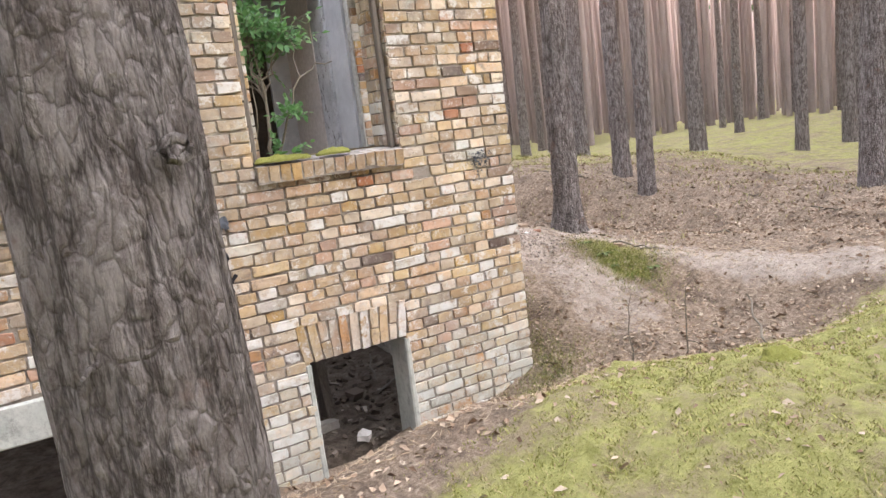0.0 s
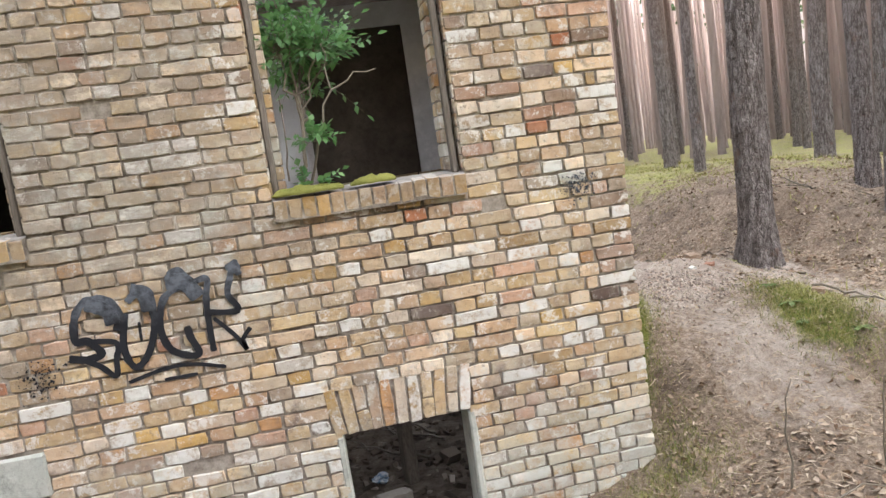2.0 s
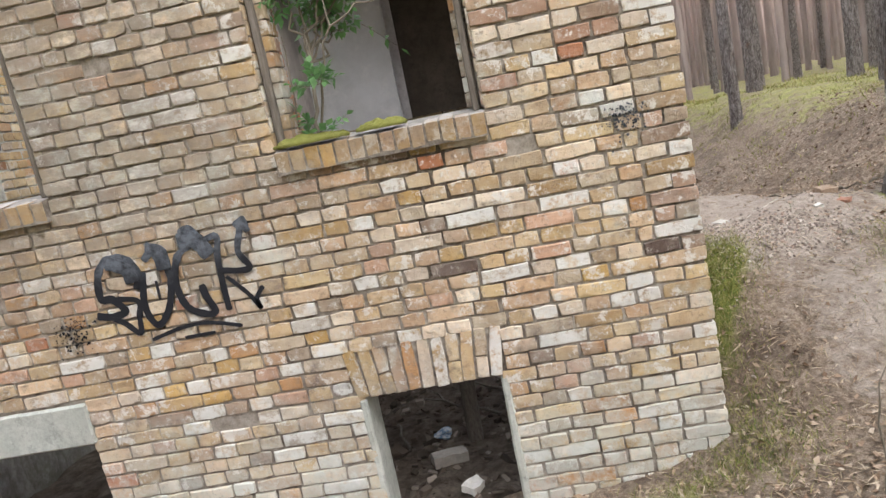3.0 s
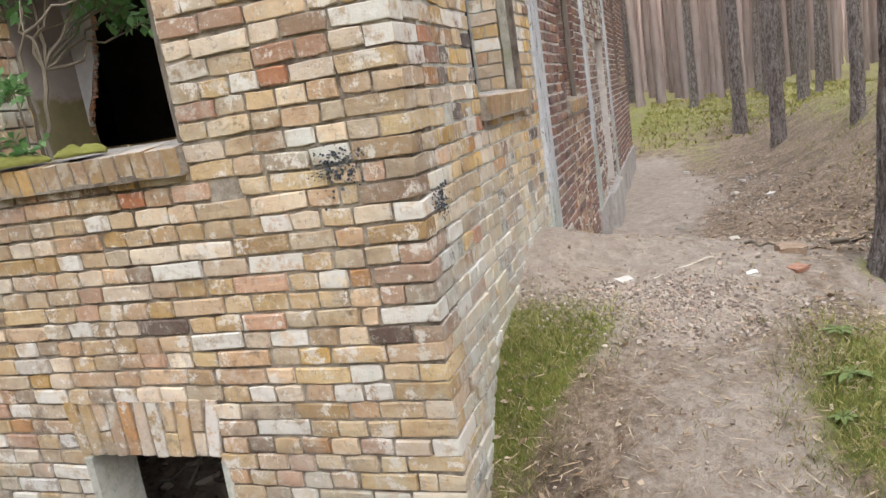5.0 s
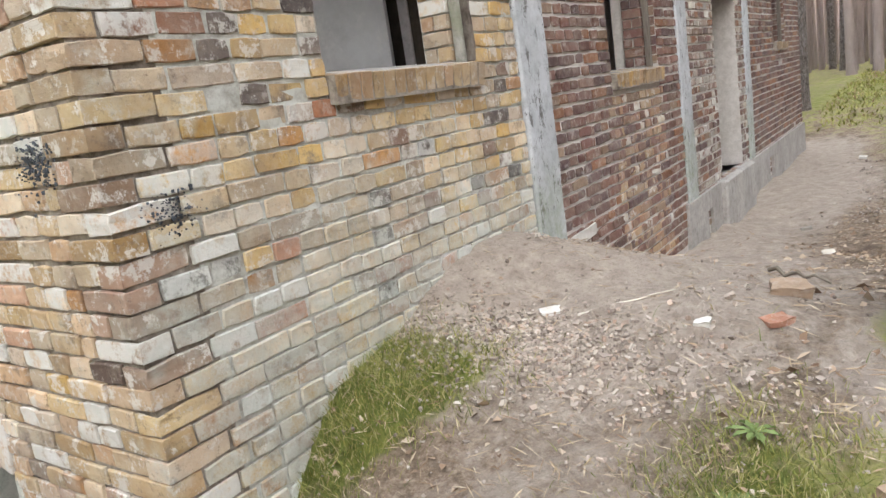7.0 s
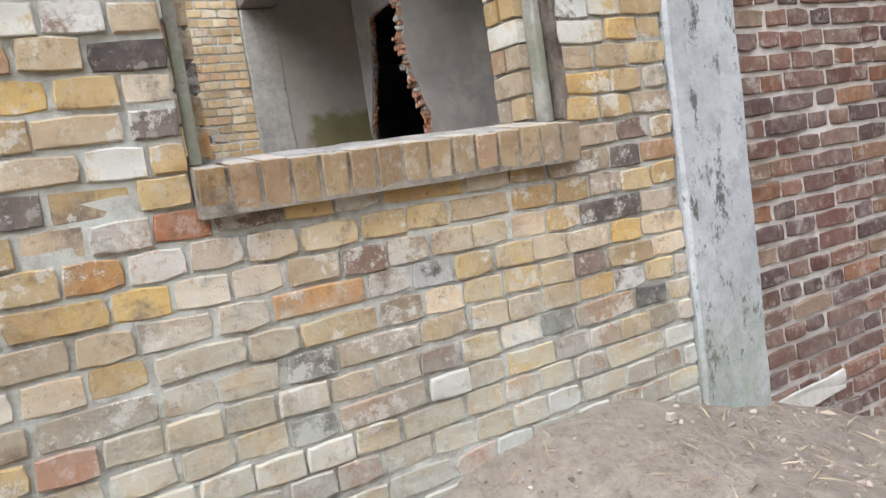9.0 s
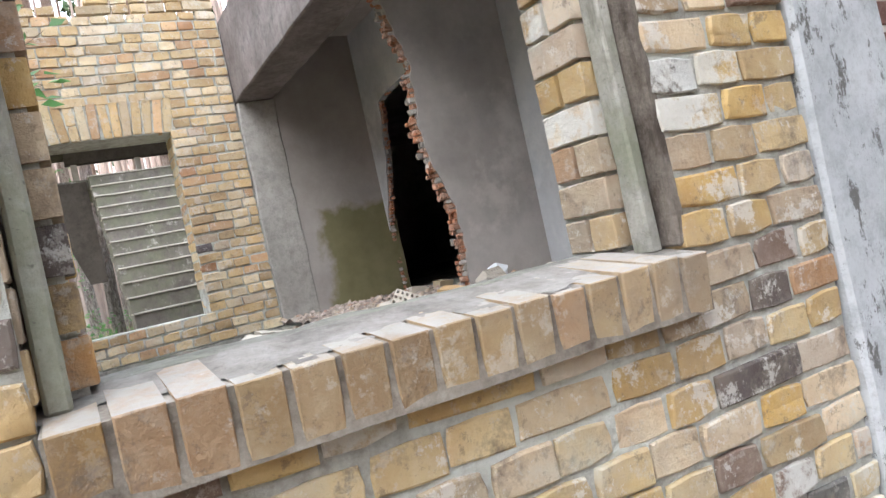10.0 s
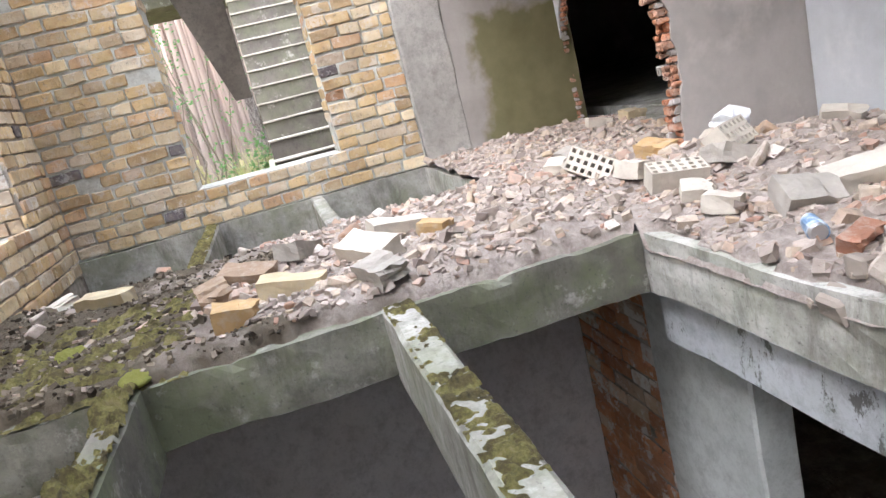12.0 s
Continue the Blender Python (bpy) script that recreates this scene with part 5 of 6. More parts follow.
STROKES = [
    (0.055, [(0.17, 1.21), (0.26, 1.19), (0.34, 1.21), (0.28, 1.29), (0.22, 1.30), (0.24, 1.43), (0.31, 1.51), (0.42, 1.50), (0.47, 1.41), (0.44, 1.32)]),
    (0.04, [(0.22, 1.29), (0.42, 1.26), (0.41, 1.16), (0.39, 1.07), (0.32, 1.14), (0.24, 1.19)]),
    (0.05, [(0.50, 1.41), (0.46, 1.22), (0.50, 1.10), (0.58, 1.16), (0.64, 1.31), (0.64, 1.44), (0.60, 1.52), (0.52, 1.47)]),
    (0.05, [(0.76, 1.58), (0.82, 1.60), (0.84, 1.53), (0.72, 1.46), (0.67, 1.31), (0.70, 1.17), (0.80, 1.11), (0.85, 1.12), (0.82, 1.21), (0.81, 1.28)]),
    (0.045, [(0.86, 1.51), (0.96, 1.53), (0.94, 1.42), (0.93, 1.25), (0.93, 1.11)]),
    (0.045, [(0.92, 1.34), (1.10, 1.32), (1.06, 1.42), (1.09, 1.52), (1.12, 1.58), (1.14, 1.52)]),
    (0.032, [(0.96, 1.30), (1.06, 1.18), (1.11, 1.09), (1.10, 1.15), (1.15, 1.21)]),
    (0.028, [(0.45, 1.02), (0.64, 1.06), (0.80, 1.06), (0.98, 1.01)]), (0.024, [(0.64, 1.00), (0.82, 1.00)]),
    (0.10, [(0.31, 1.50), (0.41, 1.44), (0.43, 1.36)]), (0.11, [(0.55, 1.53), (0.62, 1.50), (0.63, 1.40)]), (0.12, [(0.74, 1.54), (0.84, 1.53), (0.90, 1.43)]),
    (0.02, [(0.565, 1.35), (0.56, 1.24)]), (0.09, [(1.10, 1.60), (1.13, 1.54)]),
]
tag = tagged(new("graffiti_tag"), "black spray-painted graffiti letters on the yellow bricks", "graffiti")
for i, (w, pts) in enumerate(STROKES):
    bm = bmesh.new()
    ribbon(bm, pts, w * 0.78, F - 0.0085 - 0.0007 * i, rng)
    part("stroke", bm, spray, tag)


def splatter(cx, cz, n, spread, m, seed):
    r = random.Random(seed)
    bm = bmesh.new()
    for i in range(n):
        x, z = r.gauss(cx, spread), r.gauss(cz, spread * 0.8)
        s = abs(r.gauss(0.001, 0.002)) + 0.001
        ring = [bm.verts.new((x + s * math.cos(a) * r.uniform(0.6, 1.5), -0.0075, z + s * math.sin(a) * r.uniform(0.6, 1.6))) for a in (0, 1.05, 2.1, 3.14, 4.2, 5.2)]
        f = bm.faces.new(ring)
        g = bmesh.ops.extrude_face_region(bm, geom=[f])
        bmesh.ops.translate(bm, vec=(0, 0.005, 0), verts=[v for v in g["geom"] if isinstance(v, bmesh.types.BMVert)])
    bmesh.ops.transform(bm, matrix=m, verts=bm.verts)
    return tagged(part("paint_splatter", bm, spray), "burst of black paint specks on the bricks", "paint stain", kind="stuff")


splatter(3.21, 1.73, 260, 0.055, pose(0, F, 0), 3)
splatter(0.0, 1.13, 200, 0.06, pose(0, F, 0), 4)
splatter(5.06, 1.52, 160, 0.05, pose(S, 0, 0, 0, 0, 90), 5)


# ---- shrub in the front window ----
def crooked(a, b, n, wob, r):
    a, b = Vector(a), Vector(b)
    return [a.lerp(b, i / n) + (Vector((r.gauss(0, wob), r.gauss(0, wob), r.gauss(0, wob))) if 0 < i < n else Vector()) for i in range(n + 1)]


shrub = tagged(new("shrub"), "green broad-leaved shrub growing on the window sill", "shrub")
r = random.Random(17)
bm = bmesh.new()
root = (1.60, 5.04, 1.93)
fork = (1.63, 5.10, 2.35)
ends = [((1.70, 5.45, 2.85), 0.32, 60), ((1.55, 5.08, 2.82), 0.2, 40), ((1.78, 5.10, 2.78), 0.18, 34), ((1.90, 5.35, 2.80), 0.22, 30), ((1.68, 5.70, 2.90), 0.26, 34), ((1.58, 5.2, 3.1), 0.2, 16), ((1.68, 5.82, 2.92), 0.22, 36), ((1.64, 5.72, 2.70), 0.15, 22), ((1.68, 5.80, 2.60), 0.09, 5)]
tube(bm, crooked(root, fork, 5, 0.012, r), 0.014, 0.010)
sprays = []
for e, rad, n in ends:
    tube(bm, crooked(fork, e, 7, 0.02, r), 0.009, 0.004)
    for i in range(n):
        tip = Vector(e) + Vector((r.gauss(0, rad * 0.55), r.gauss(0, rad * 0.55), r.gauss(0.02, rad * 0.45)))
        base = Vector(fork).lerp(Vector(e), r.uniform(0.75, 1.0))
        tube(bm, crooked(base, tip, 3, 0.012, r), 0.003, 0.0012, 4)
        sprays.append((base, tip))
side_shoot = crooked((1.62, 4.98, 1.95), (1.76, 4.86, 2.40), 5, 0.01, r) + crooked((1.82, 4.86, 2.48), (2.10, 4.92, 2.58), 5, 0.018, r)
tube(bm, side_shoot, 0.009, 0.004)
tube(bm, crooked((1.82, 4.86, 2.48), (1.80, 4.9, 2.75), 4, 0.012, r), 0.005, 0.002)
tube(bm, crooked((1.5, 5.02, 2.0), (1.52, 5.0, 2.5), 5, 0.02, r), 0.006, 0.003)
for e, n in (((1.68, 4.80, 2.24), 11), ((1.60, 4.88, 2.0), 4), ((1.66, 4.86, 1.99), 2)):
    for i in range(n):
        b = Vector(e) + Vector((r.gauss(0, 0.02), r.gauss(0, 0.02), -0.04))
        tip = Vector(e) + Vector((r.gauss(0, 0.07), r.gauss(0, 0.05), r.gauss(0.0, 0.045)))
        tube(bm, [b, tip], 0.002, 0.001, 4)
        sprays.append((b, tip))
part("stem", bm, twig_bark, shrub, "bare grey branching stems")
verts, faces = [], []
for base, tip in sprays:
    d = (tip - base).normalized()
    sd = d.orthogonal().normalized()
    for j in range(7):
        at = base.lerp(tip, 0.45 + 0.6 * (j // 2) / 3)
        out = (sd * (1 if j % 2 else -1) + d * 0.6 + Vector((r.gauss(0, 0.3), r.gauss(0, 0.3), r.gauss(0, 0.3)))).normalized() if j < 6 else d
        ln = r.uniform(0.045, 0.08)
        w = out.cross(Vector((r.gauss(0, 0.4), r.gauss(0, 0.4), 1))).normalized() * ln * 0.3
        drop = Vector((0, 0, -ln * 0.18))
        k = len(verts)
        verts += [at, at + out * ln * 0.45 + w, at + out * ln + drop, at + out * ln * 0.45 - w, at + out * ln * 0.5 + drop * 0.6]
        faces += [(k, k + 1, k + 4), (k + 1, k + 2, k + 4), (k + 2, k + 3, k + 4), (k + 3, k, k + 4)]
tagged(adopt(new("foliage", mesh_from("foliage", verts, faces, leaf_green, True)), shrub), "dense fresh green pinnate leaves")


def leafy(name, x, y, h, spread, n, seed, label, low=0.15, cat="bush"):
    """A young broad-leaved plant: forking stems and loose leaves with gaps."""
    r = random.Random(seed)
    base = tagged(new(name), label, cat)
    z = gz(x, y)
    bm = bmesh.new()
    verts, faces = [], []
    for i in range(7):
        a = r.uniform(0, 6.28)
        end = Vector((x + math.cos(a) * spread * r.uniform(0.3, 1), y + math.sin(a) * spread * r.uniform(0.3, 1), z + h * r.uniform(0.7, 1)))
        pts = crooked((x, y, z - 0.05), end, 6, 0.04 * h / 2, r)
        tube(bm, pts, 0.004 * h, 0.003, 5)
        for j in range(n):
            t = r.uniform(low, 1.0)
            k0 = min(5, int(t * 6))
            c = pts[k0].lerp(pts[k0 + 1], t * 6 - k0) + Vector((r.gauss(0, 0.16 * spread), r.gauss(0, 0.16 * spread), r.gauss(0, 0.10 * spread)))
            d = Vector((r.gauss(0, 1), r.gauss(0, 1), r.gauss(-0.2, 0.5))).normalized() * r.uniform(0.05, 0.10)
            w = d.cross(Vector((r.gauss(0, 0.5), r.gauss(0, 0.5), 1))).normalized() * 0.03
            k = len(verts)
            verts += [c, c + d * 0.5 + w, c + d, c + d * 0.5 - w]
            faces.append((k, k + 1, k + 2, k + 3))
    part("stem", bm, twig_bark, base)
    adopt(new("foliage", mesh_from("foliage", verts, faces, leaf_green)), base)


leafy("young_tree", -9.6, 5.5, 5.2, 1.1, 120, 5, "young bright green broad-leaved tree behind the stairs", 0.5, "tree")
leafy("bush", -8.3, 6.1, 1.7, 0.7, 90, 6, "low bright green bush behind the building")
leafy("bush", -9.4, 6.9, 1.9, 0.8, 90, 7, "low bright green bush behind the building")


# ---- moss cushions ----
def cushion(name, m, sx, sy, h, seed, label):
    bm = bmesh.new()
    bmesh.ops.create_icosphere(bm, subdivisions=4, radius=1)
    bmesh.ops.delete(bm, geom=[v for v in bm.verts if v.co.z < -0.3], context="VERTS")
    for v in bm.verts:
        n1 = noise.noise(Vector((v.co.x * sx * 18, v.co.y * sy * 18, seed)))
        n2 = noise.noise(Vector((v.co.x * sx * 70, v.co.y * sy * 70, v.co.z * 4 + seed)))
        v.co = Vector((v.co.x * sx * (1 + 0.2 * n1), v.co.y * sy * (1 + 0.25 * n1), v.co.z * h * (0.8 + 0.5 * n1 + 0.35 * n2)))
    bmesh.ops.transform(bm, matrix=m, verts=bm.verts)
    return tagged(part(name, bm, moss_green, smooth=True), label, "moss")


cushion("moss_cushion", pose(1.60, F - 0.012, 1.928), 0.21, 0.06, 0.045, 1, "yellow-green moss cushion on the brick sill")
cushion("moss_cushion", pose(1.98, F - 0.002, 1.932), 0.14, 0.055, 0.042, 2, "yellow-green moss cushion on the brick sill")


def moss_sheet(x0, x1, y0, y1, z, seed, keep, label, high=0.05, step=0.008):
    """Patchy moss: a fine sheet over a surface, kept only where it grows."""
    nx, ny = max(2, int((x1 - x0) / step)), max(2, int((y1 - y0) / step))
    verts, faces, hs = [], [], []
    for j in range(ny + 1):
        for i in range(nx + 1):
            x, y = x0 + (x1 - x0) * i / nx, y0 + (y1 - y0) * j / ny
            h = noise.noise(Vector((x * 5, y * 9, seed))) * 0.5 + noise.noise(Vector((x * 21, y * 21, seed + 3))) * 0.35 + noise.noise(Vector((x * 55, y * 55, seed + 5))) * 0.3 + keep
            edge = min(i, nx - i, j + 1, ny - j + 1) / 3
            hs.append(h)
            bump = max(-0.1, h) * high * min(1.0, 0.4 + edge) + 0.004 * noise.noise(Vector((x * 90, y * 90, seed)))
            verts.append((x, y, (z(x, y) if callable(z) else z) + bump))
    for j in range(ny):
        for i in range(nx):
            q = (j * (nx + 1) + i, j * (nx + 1) + i + 1, (j + 1) * (nx + 1) + i + 1, (j + 1) * (nx + 1) + i)
            if max(hs[k] for k in q) > 0:
                faces.append(q)
    return tagged(new("moss_patch", mesh_from("moss_patch", verts, faces, dull_moss, True)), label, "moss", kind="stuff")


m = Mat("dull brownish moss", 0.95)
dull_moss = m.finish(m.ramp(m.noise(16, 6, 0.75), [(0.32, (0.05, 0.042, 0.025)), (0.48, (0.13, 0.11, 0.045)), (0.58, (0.22, 0.20, 0.07)), (0.72, (0.30, 0.24, 0.14))]), m.noise(120, 5, 0.8), 1.0, 0.015)
moss_sheet(1.42, 3.14, 6.676, 6.764, FLOOR, 3, -0.06, "brownish moss patches on the bare joist", 0.04)
moss_sheet(1.40, 3.14, 5.906, 5.994, FLOOR - 0.01, 5, 0.12, "green and brown moss on the bare joist", 0.09)
moss_sheet(-1.6, -0.2, 5.96, 6.04, FLOOR - 0.02, 9, 0.15, "moss on the far joist", 0.05)

for i, (x, y, s) in enumerate(((3.54, 2.46, 0.13), (2.7, 4.45, 0.11), (2.95, 4.5, 0.1), (3.75, 3.5, 0.12))):
    cushion("moss_cushion", pose(x, y, gz(x, y) - 0.01), s, s * 0.8, 0.07, 60 + i, "soft yellow-green moss cushion on the forest floor")


# ---- rubble on the broken floor ----
def chunk(verts, faces, c, size, r, flat=0.6):
    e = Euler((r.uniform(-0.5, 0.5), r.uniform(-0.5, 0.5), r.uniform(0, 6.28))).to_matrix()
    s = Vector((size * r.uniform(0.5, 1.1), size * r.uniform(0.35, 0.8), size * flat * r.uniform(0.4, 1.0)))
    k = len(verts)
    for z in (-1, 1):
        for x, y in ((-1, -1), (1, -1), (1, 1), (-1, 1)):
            q = Vector((x * s.x * r.uniform(0.55, 1.05), y * s.y * r.uniform(0.55, 1.05), z * s.z * r.uniform(0.6, 1.0))) * 0.5
            verts.append(Vector(c) + e @ q)
    faces += [tuple(i + k for i in f) for f in ((3, 2, 1, 0), (4, 5, 6, 7), (0, 1, 5, 4), (1, 2, 6, 5), (2, 3, 7, 6), (3, 0, 4, 7))]


def heap_z(x, y):
    h = 0.035 + 0.03 * noise.noise(Vector((x * 2.2, y * 2.2, 3))) + 0.025 * noise.noise(Vector((x * 6, y * 6, 1)))
    h += 0.07 * math.exp(-((x - 0.9) / 0.5) ** 2 - ((y - 7.0) / 0.6) ** 2) + 0.10 * math.exp(-((x - 1.3) / 0.6) ** 2 - ((y - 8.2) / 0.35) ** 2)
    edge = min(1.42 - x if y < 7.5 else 9, y - 7.5 if x > 1.42 else 9, x + 0.12 if y < 7.5 else 9)
    if edge < 0.03 + 0.045 * max(0, noise.noise(Vector((x * 9, y * 9, 7)))):
        return FLOOR - 0.07
    return FLOOR - 0.02 + max(0.0, h) * max(0.0, min(1, edge / 0.12 + 0.15))


def heap_sheet(name, x0, x1, y0, y1, step, material, label):
    nx, ny = int((x1 - x0) / step), int((y1 - y0) / step)
    verts = [(x0 + (x1 - x0) * i / nx, y0 + (y1 - y0) * j / ny, heap_z(x0 + (x1 - x0) * i / nx, y0 + (y1 - y0) * j / ny) + rng.gauss(0, 0.003) + 0.004) for j in range(ny + 1) for i in range(nx + 1)]
    faces = [(j * (nx + 1) + i, j * (nx + 1) + i + 1, (j + 1) * (nx + 1) + i + 1, (j + 1) * (nx + 1) + i) for j in range(ny) for i in range(nx)]
    return tagged(new(name, mesh_from(name, verts, faces, material, True)), label, "debris", kind="stuff")


heap_sheet("debris_layer", -0.11, 1.41, 5.145, 7.5, 0.03, debris, "layer of mortar dust and crumbs on the floor strip")
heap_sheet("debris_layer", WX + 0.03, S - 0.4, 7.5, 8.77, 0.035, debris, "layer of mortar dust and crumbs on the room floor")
moss_sheet(0.55, 1.42, 5.3, 6.12, lambda x, y: heap_z(x, y) + 0.004 if x < 1.33 else FLOOR - 0.02, 7, 0.0, "green moss on the slab's corner", 0.06, 0.014)
cushion("moss_cushion", pose(1.36, 5.98, FLOOR - 0.004), 0.06, 0.05, 0.028, 71, "bright green moss cushion on the slab's corner")
cushion("moss_cushion", pose(0.98, 5.72, FLOOR + 0.01), 0.05, 0.05, 0.04, 72, "bright green moss cushion on the soil")


def on_heap(r):
    while True:
        x, y = r.uniform(-1.6, 3.1), r.uniform(5.22, 8.74)
        if y > 7.52 and (x < 0.6 or x > 0.8 or y < 7.95) or -0.1 < x < 1.38:
            return x, y


verts, faces, sverts, sfaces = [], [], [], []
r = random.Random(23)
for i in range(17000):
    x, y = on_heap(r)
    s = min(0.11, 0.010 + abs(r.gauss(0, 0.024)))
    if y < 6.3 + 0.2 * math.sin(5 * x) and r.random() < 0.94:
        chunk(sverts, sfaces, (x, y, heap_z(x, y) + s * 0.1), s * 0.55, r, 0.9)
    else:
        chunk(verts, faces, (x, y, heap_z(x, y) + s * 0.12), s, r)
tagged(new("rubble_pieces", mesh_from("rubble_pieces", verts, faces, rubble_mat)), "broken plaster, mortar and brick rubble on the floor", "rubble", kind="stuff")


m = Mat("clods of dark soil", 0.97)
soil = m.finish(m.ramp(m.island, [(0.0, (0.04, 0.032, 0.024)), (0.5, (0.10, 0.08, 0.058)), (0.85, (0.20, 0.165, 0.125)), (1.0, (0.36, 0.31, 0.25))]), m.noise(60, 5), 0.6, 0.006)
tagged(new("soil_crumbs", mesh_from("soil_crumbs", sverts, sfaces, soil)), "dark soil clods and dead plant crumbs on the slab", "soil", kind="stuff")
shapes = []
for i in range(9):
    cv, cf = [], []
    chunk(cv, cf, (0, 0, 0), 1.0, r, 0.62)
    bmc = bmesh.new()
    vs = [bmc.verts.new(v) for v in cv]
    for f in cf:
        bmc.faces.new([vs[k] for k in f])
    bmesh.ops.bevel(bmc, geom=bmc.edges[:], offset=0.06, segments=1, affect="EDGES")
    for v in bmc.verts:
        v.co += noise.noise_vector(v.co * 3 + Vector((i, 0, 0))) * 0.08
    mesh = bpy.data.meshes.new("rubble_chunk")
    bmc.to_mesh(mesh)
    bmc.free()
    mesh.materials.append(chunk_mat)
    shapes.append(mesh)
for i in range(210):
    x, y = on_heap(r)
    if y < 6.2 and r.random() < 0.85:
        continue
    sz = 0.035 + 0.085 * r.random() ** 2
    ob = tagged(new("rubble_chunk", shapes[i % 9]), "angular broken lump of mortar or brick in the rubble", "rubble", "rubble lumps on the floor")
    ob.matrix_basis = pose(x, y, heap_z(x, y) + sz * 0.16, r.uniform(-25, 25), r.uniform(-25, 25), r.uniform(0, 360)) @ Matrix.Scale(sz, 4)


def loose_material(name, color, holes=False):
    m = Mat(name, 0.92)
    c = m.mix(m.step(m.noise(9, 6, 0.7), 0.35, 0.7), tuple(v * 0.75 for v in color), color)
    c = m.mix(m.math("MULTIPLY", m.step(m.noise(25, 5, 0.7), 0.5, 0.7), 0.5), c, (0.45, 0.41, 0.36))
    return m.finish(c, m.noise(50, 6, 0.7), 0.6, 0.005)


LOOSE = {"yellow": loose_material("loose yellow brick", (0.56, 0.47, 0.31)), "orange": loose_material("loose orange brick", (0.50, 0.34, 0.17)),
         "pale": loose_material("loose pale brick", (0.62, 0.57, 0.49)), "grey": loose_material("loose grey mortar lump", (0.40, 0.37, 0.33)),
         "red": loose_material("loose red brick", (0.36, 0.18, 0.12)), "white": loose_material("white lump", (0.64, 0.62, 0.58)),
         "brown": loose_material("loose brown brick", (0.33, 0.24, 0.17))}


def loose_brick(color, x, y, z, turn, tilt=(0, 0), size=(0.24, 0.115, 0.071), name="loose_brick", label="", broken=0.0):
    bm = bmesh.new()
    box(bm, [-v / 2 for v in size], [v / 2 for v in size])
    bmesh.ops.subdivide_edges(bm, edges=bm.edges[:], cuts=3, use_grid_fill=True)
    sd = x * 13 + y * 7
    for v in bm.verts:
        v.co += noise.noise_vector(v.co * 22 + Vector((sd, 0, 0))) * 0.009
        if broken and v.co.x > size[0] * (0.5 - broken):
            v.co.x -= 0.03 * (1 + noise.noise(v.co * 30 + Vector((0, sd, 0))))
            v.co.z *= 0.8
    if name == "stone":
        for v in bm.verts:
            v.co = Vector((v.co.x * (0.75 + 0.35 * noise.noise(Vector((sd, v.co.y * 5, 1)))), v.co.y * (0.8 + 0.4 * noise.noise(Vector((v.co.x * 5, sd, 2)))), v.co.z * 0.7)) + noise.noise_vector(v.co * 30) * 0.006
    ob = tagged(part(name, bm, LOOSE[color]), label or f"chipped {color} brick lying in the rubble", "brick", "loose bricks in the rubble")
    ob.matrix_basis = pose(x, y, z + size[2] / 2 - 0.006, tilt[0], tilt[1], turn)
    return ob


for color, x, y, turn, tx, ty, sx in (("yellow", 0.34, 5.71, 70, 4, 3, 1), ("pale", 0.09, 5.49, 40, 10, 0, 0.6), ("orange", 1.22, 6.28, 92, 3, 6, 0.75), ("yellow", 1.07, 6.45, 75, 0, 8, 1),
                                      ("pale", 1.05, 6.72, 30, 18, 5, 1.1), ("pale", 0.86, 6.86, 100, 5, 10, 1), ("orange", 0.98, 6.98, 140, 8, 4, 0.6), ("grey", 1.30, 6.72, 20, 10, 0, 0.9),
                                      ("brown", 0.72, 6.3, 60, 12, 6, 1), ("grey", 0.62, 6.5, 150, 0, 14, 1), ("brown", 1.0, 6.2, 10, 10, 10, 0.7), ("grey", 1.26, 7.95, 170, 22, 10, 1),
                                      ("pale", 1.79, 7.99, 60, 12, -8, 1), ("yellow", 1.93, 8.03, 120, 5, 10, 0.9), ("red", 2.11, 7.68, 20, 8, 12, 0.36), ("grey", 1.80, 7.82, 80, 30, 8, 0.9),
                                      ("pale", 1.22, 8.48, 50, 10, 10, 0.8), ("red", 1.52, 8.5, 70, 10, 0, 0.7), ("pale", -0.97, 8.6, 80, 0, 10, 0.9), ("yellow", -0.8, 8.75, 100, 5, 0, 0.8),
                                      ("pale", 0.35, 7.75, 40, 10, 4, 0.8), ("orange", 0.75, 8.0, 30, 6, 6, 0.8), ("pale", 0.95, 7.78, 120, 8, 14, 0.7), ("grey", 0.1, 7.9, 10, 10, 6, 0.7), ("pale", 1.45, 7.72, 60, 8, 4, 0.6), ("pale", 1.62, 7.68, 130, 10, 4, 0.5)):
    loose_brick(color, x, y, heap_z(x, y), turn, (tx, ty), (0.21 * sx, 0.105, 0.066 if sx > 0.62 else 0.055), broken=0.3 if sx < 1 else 0)


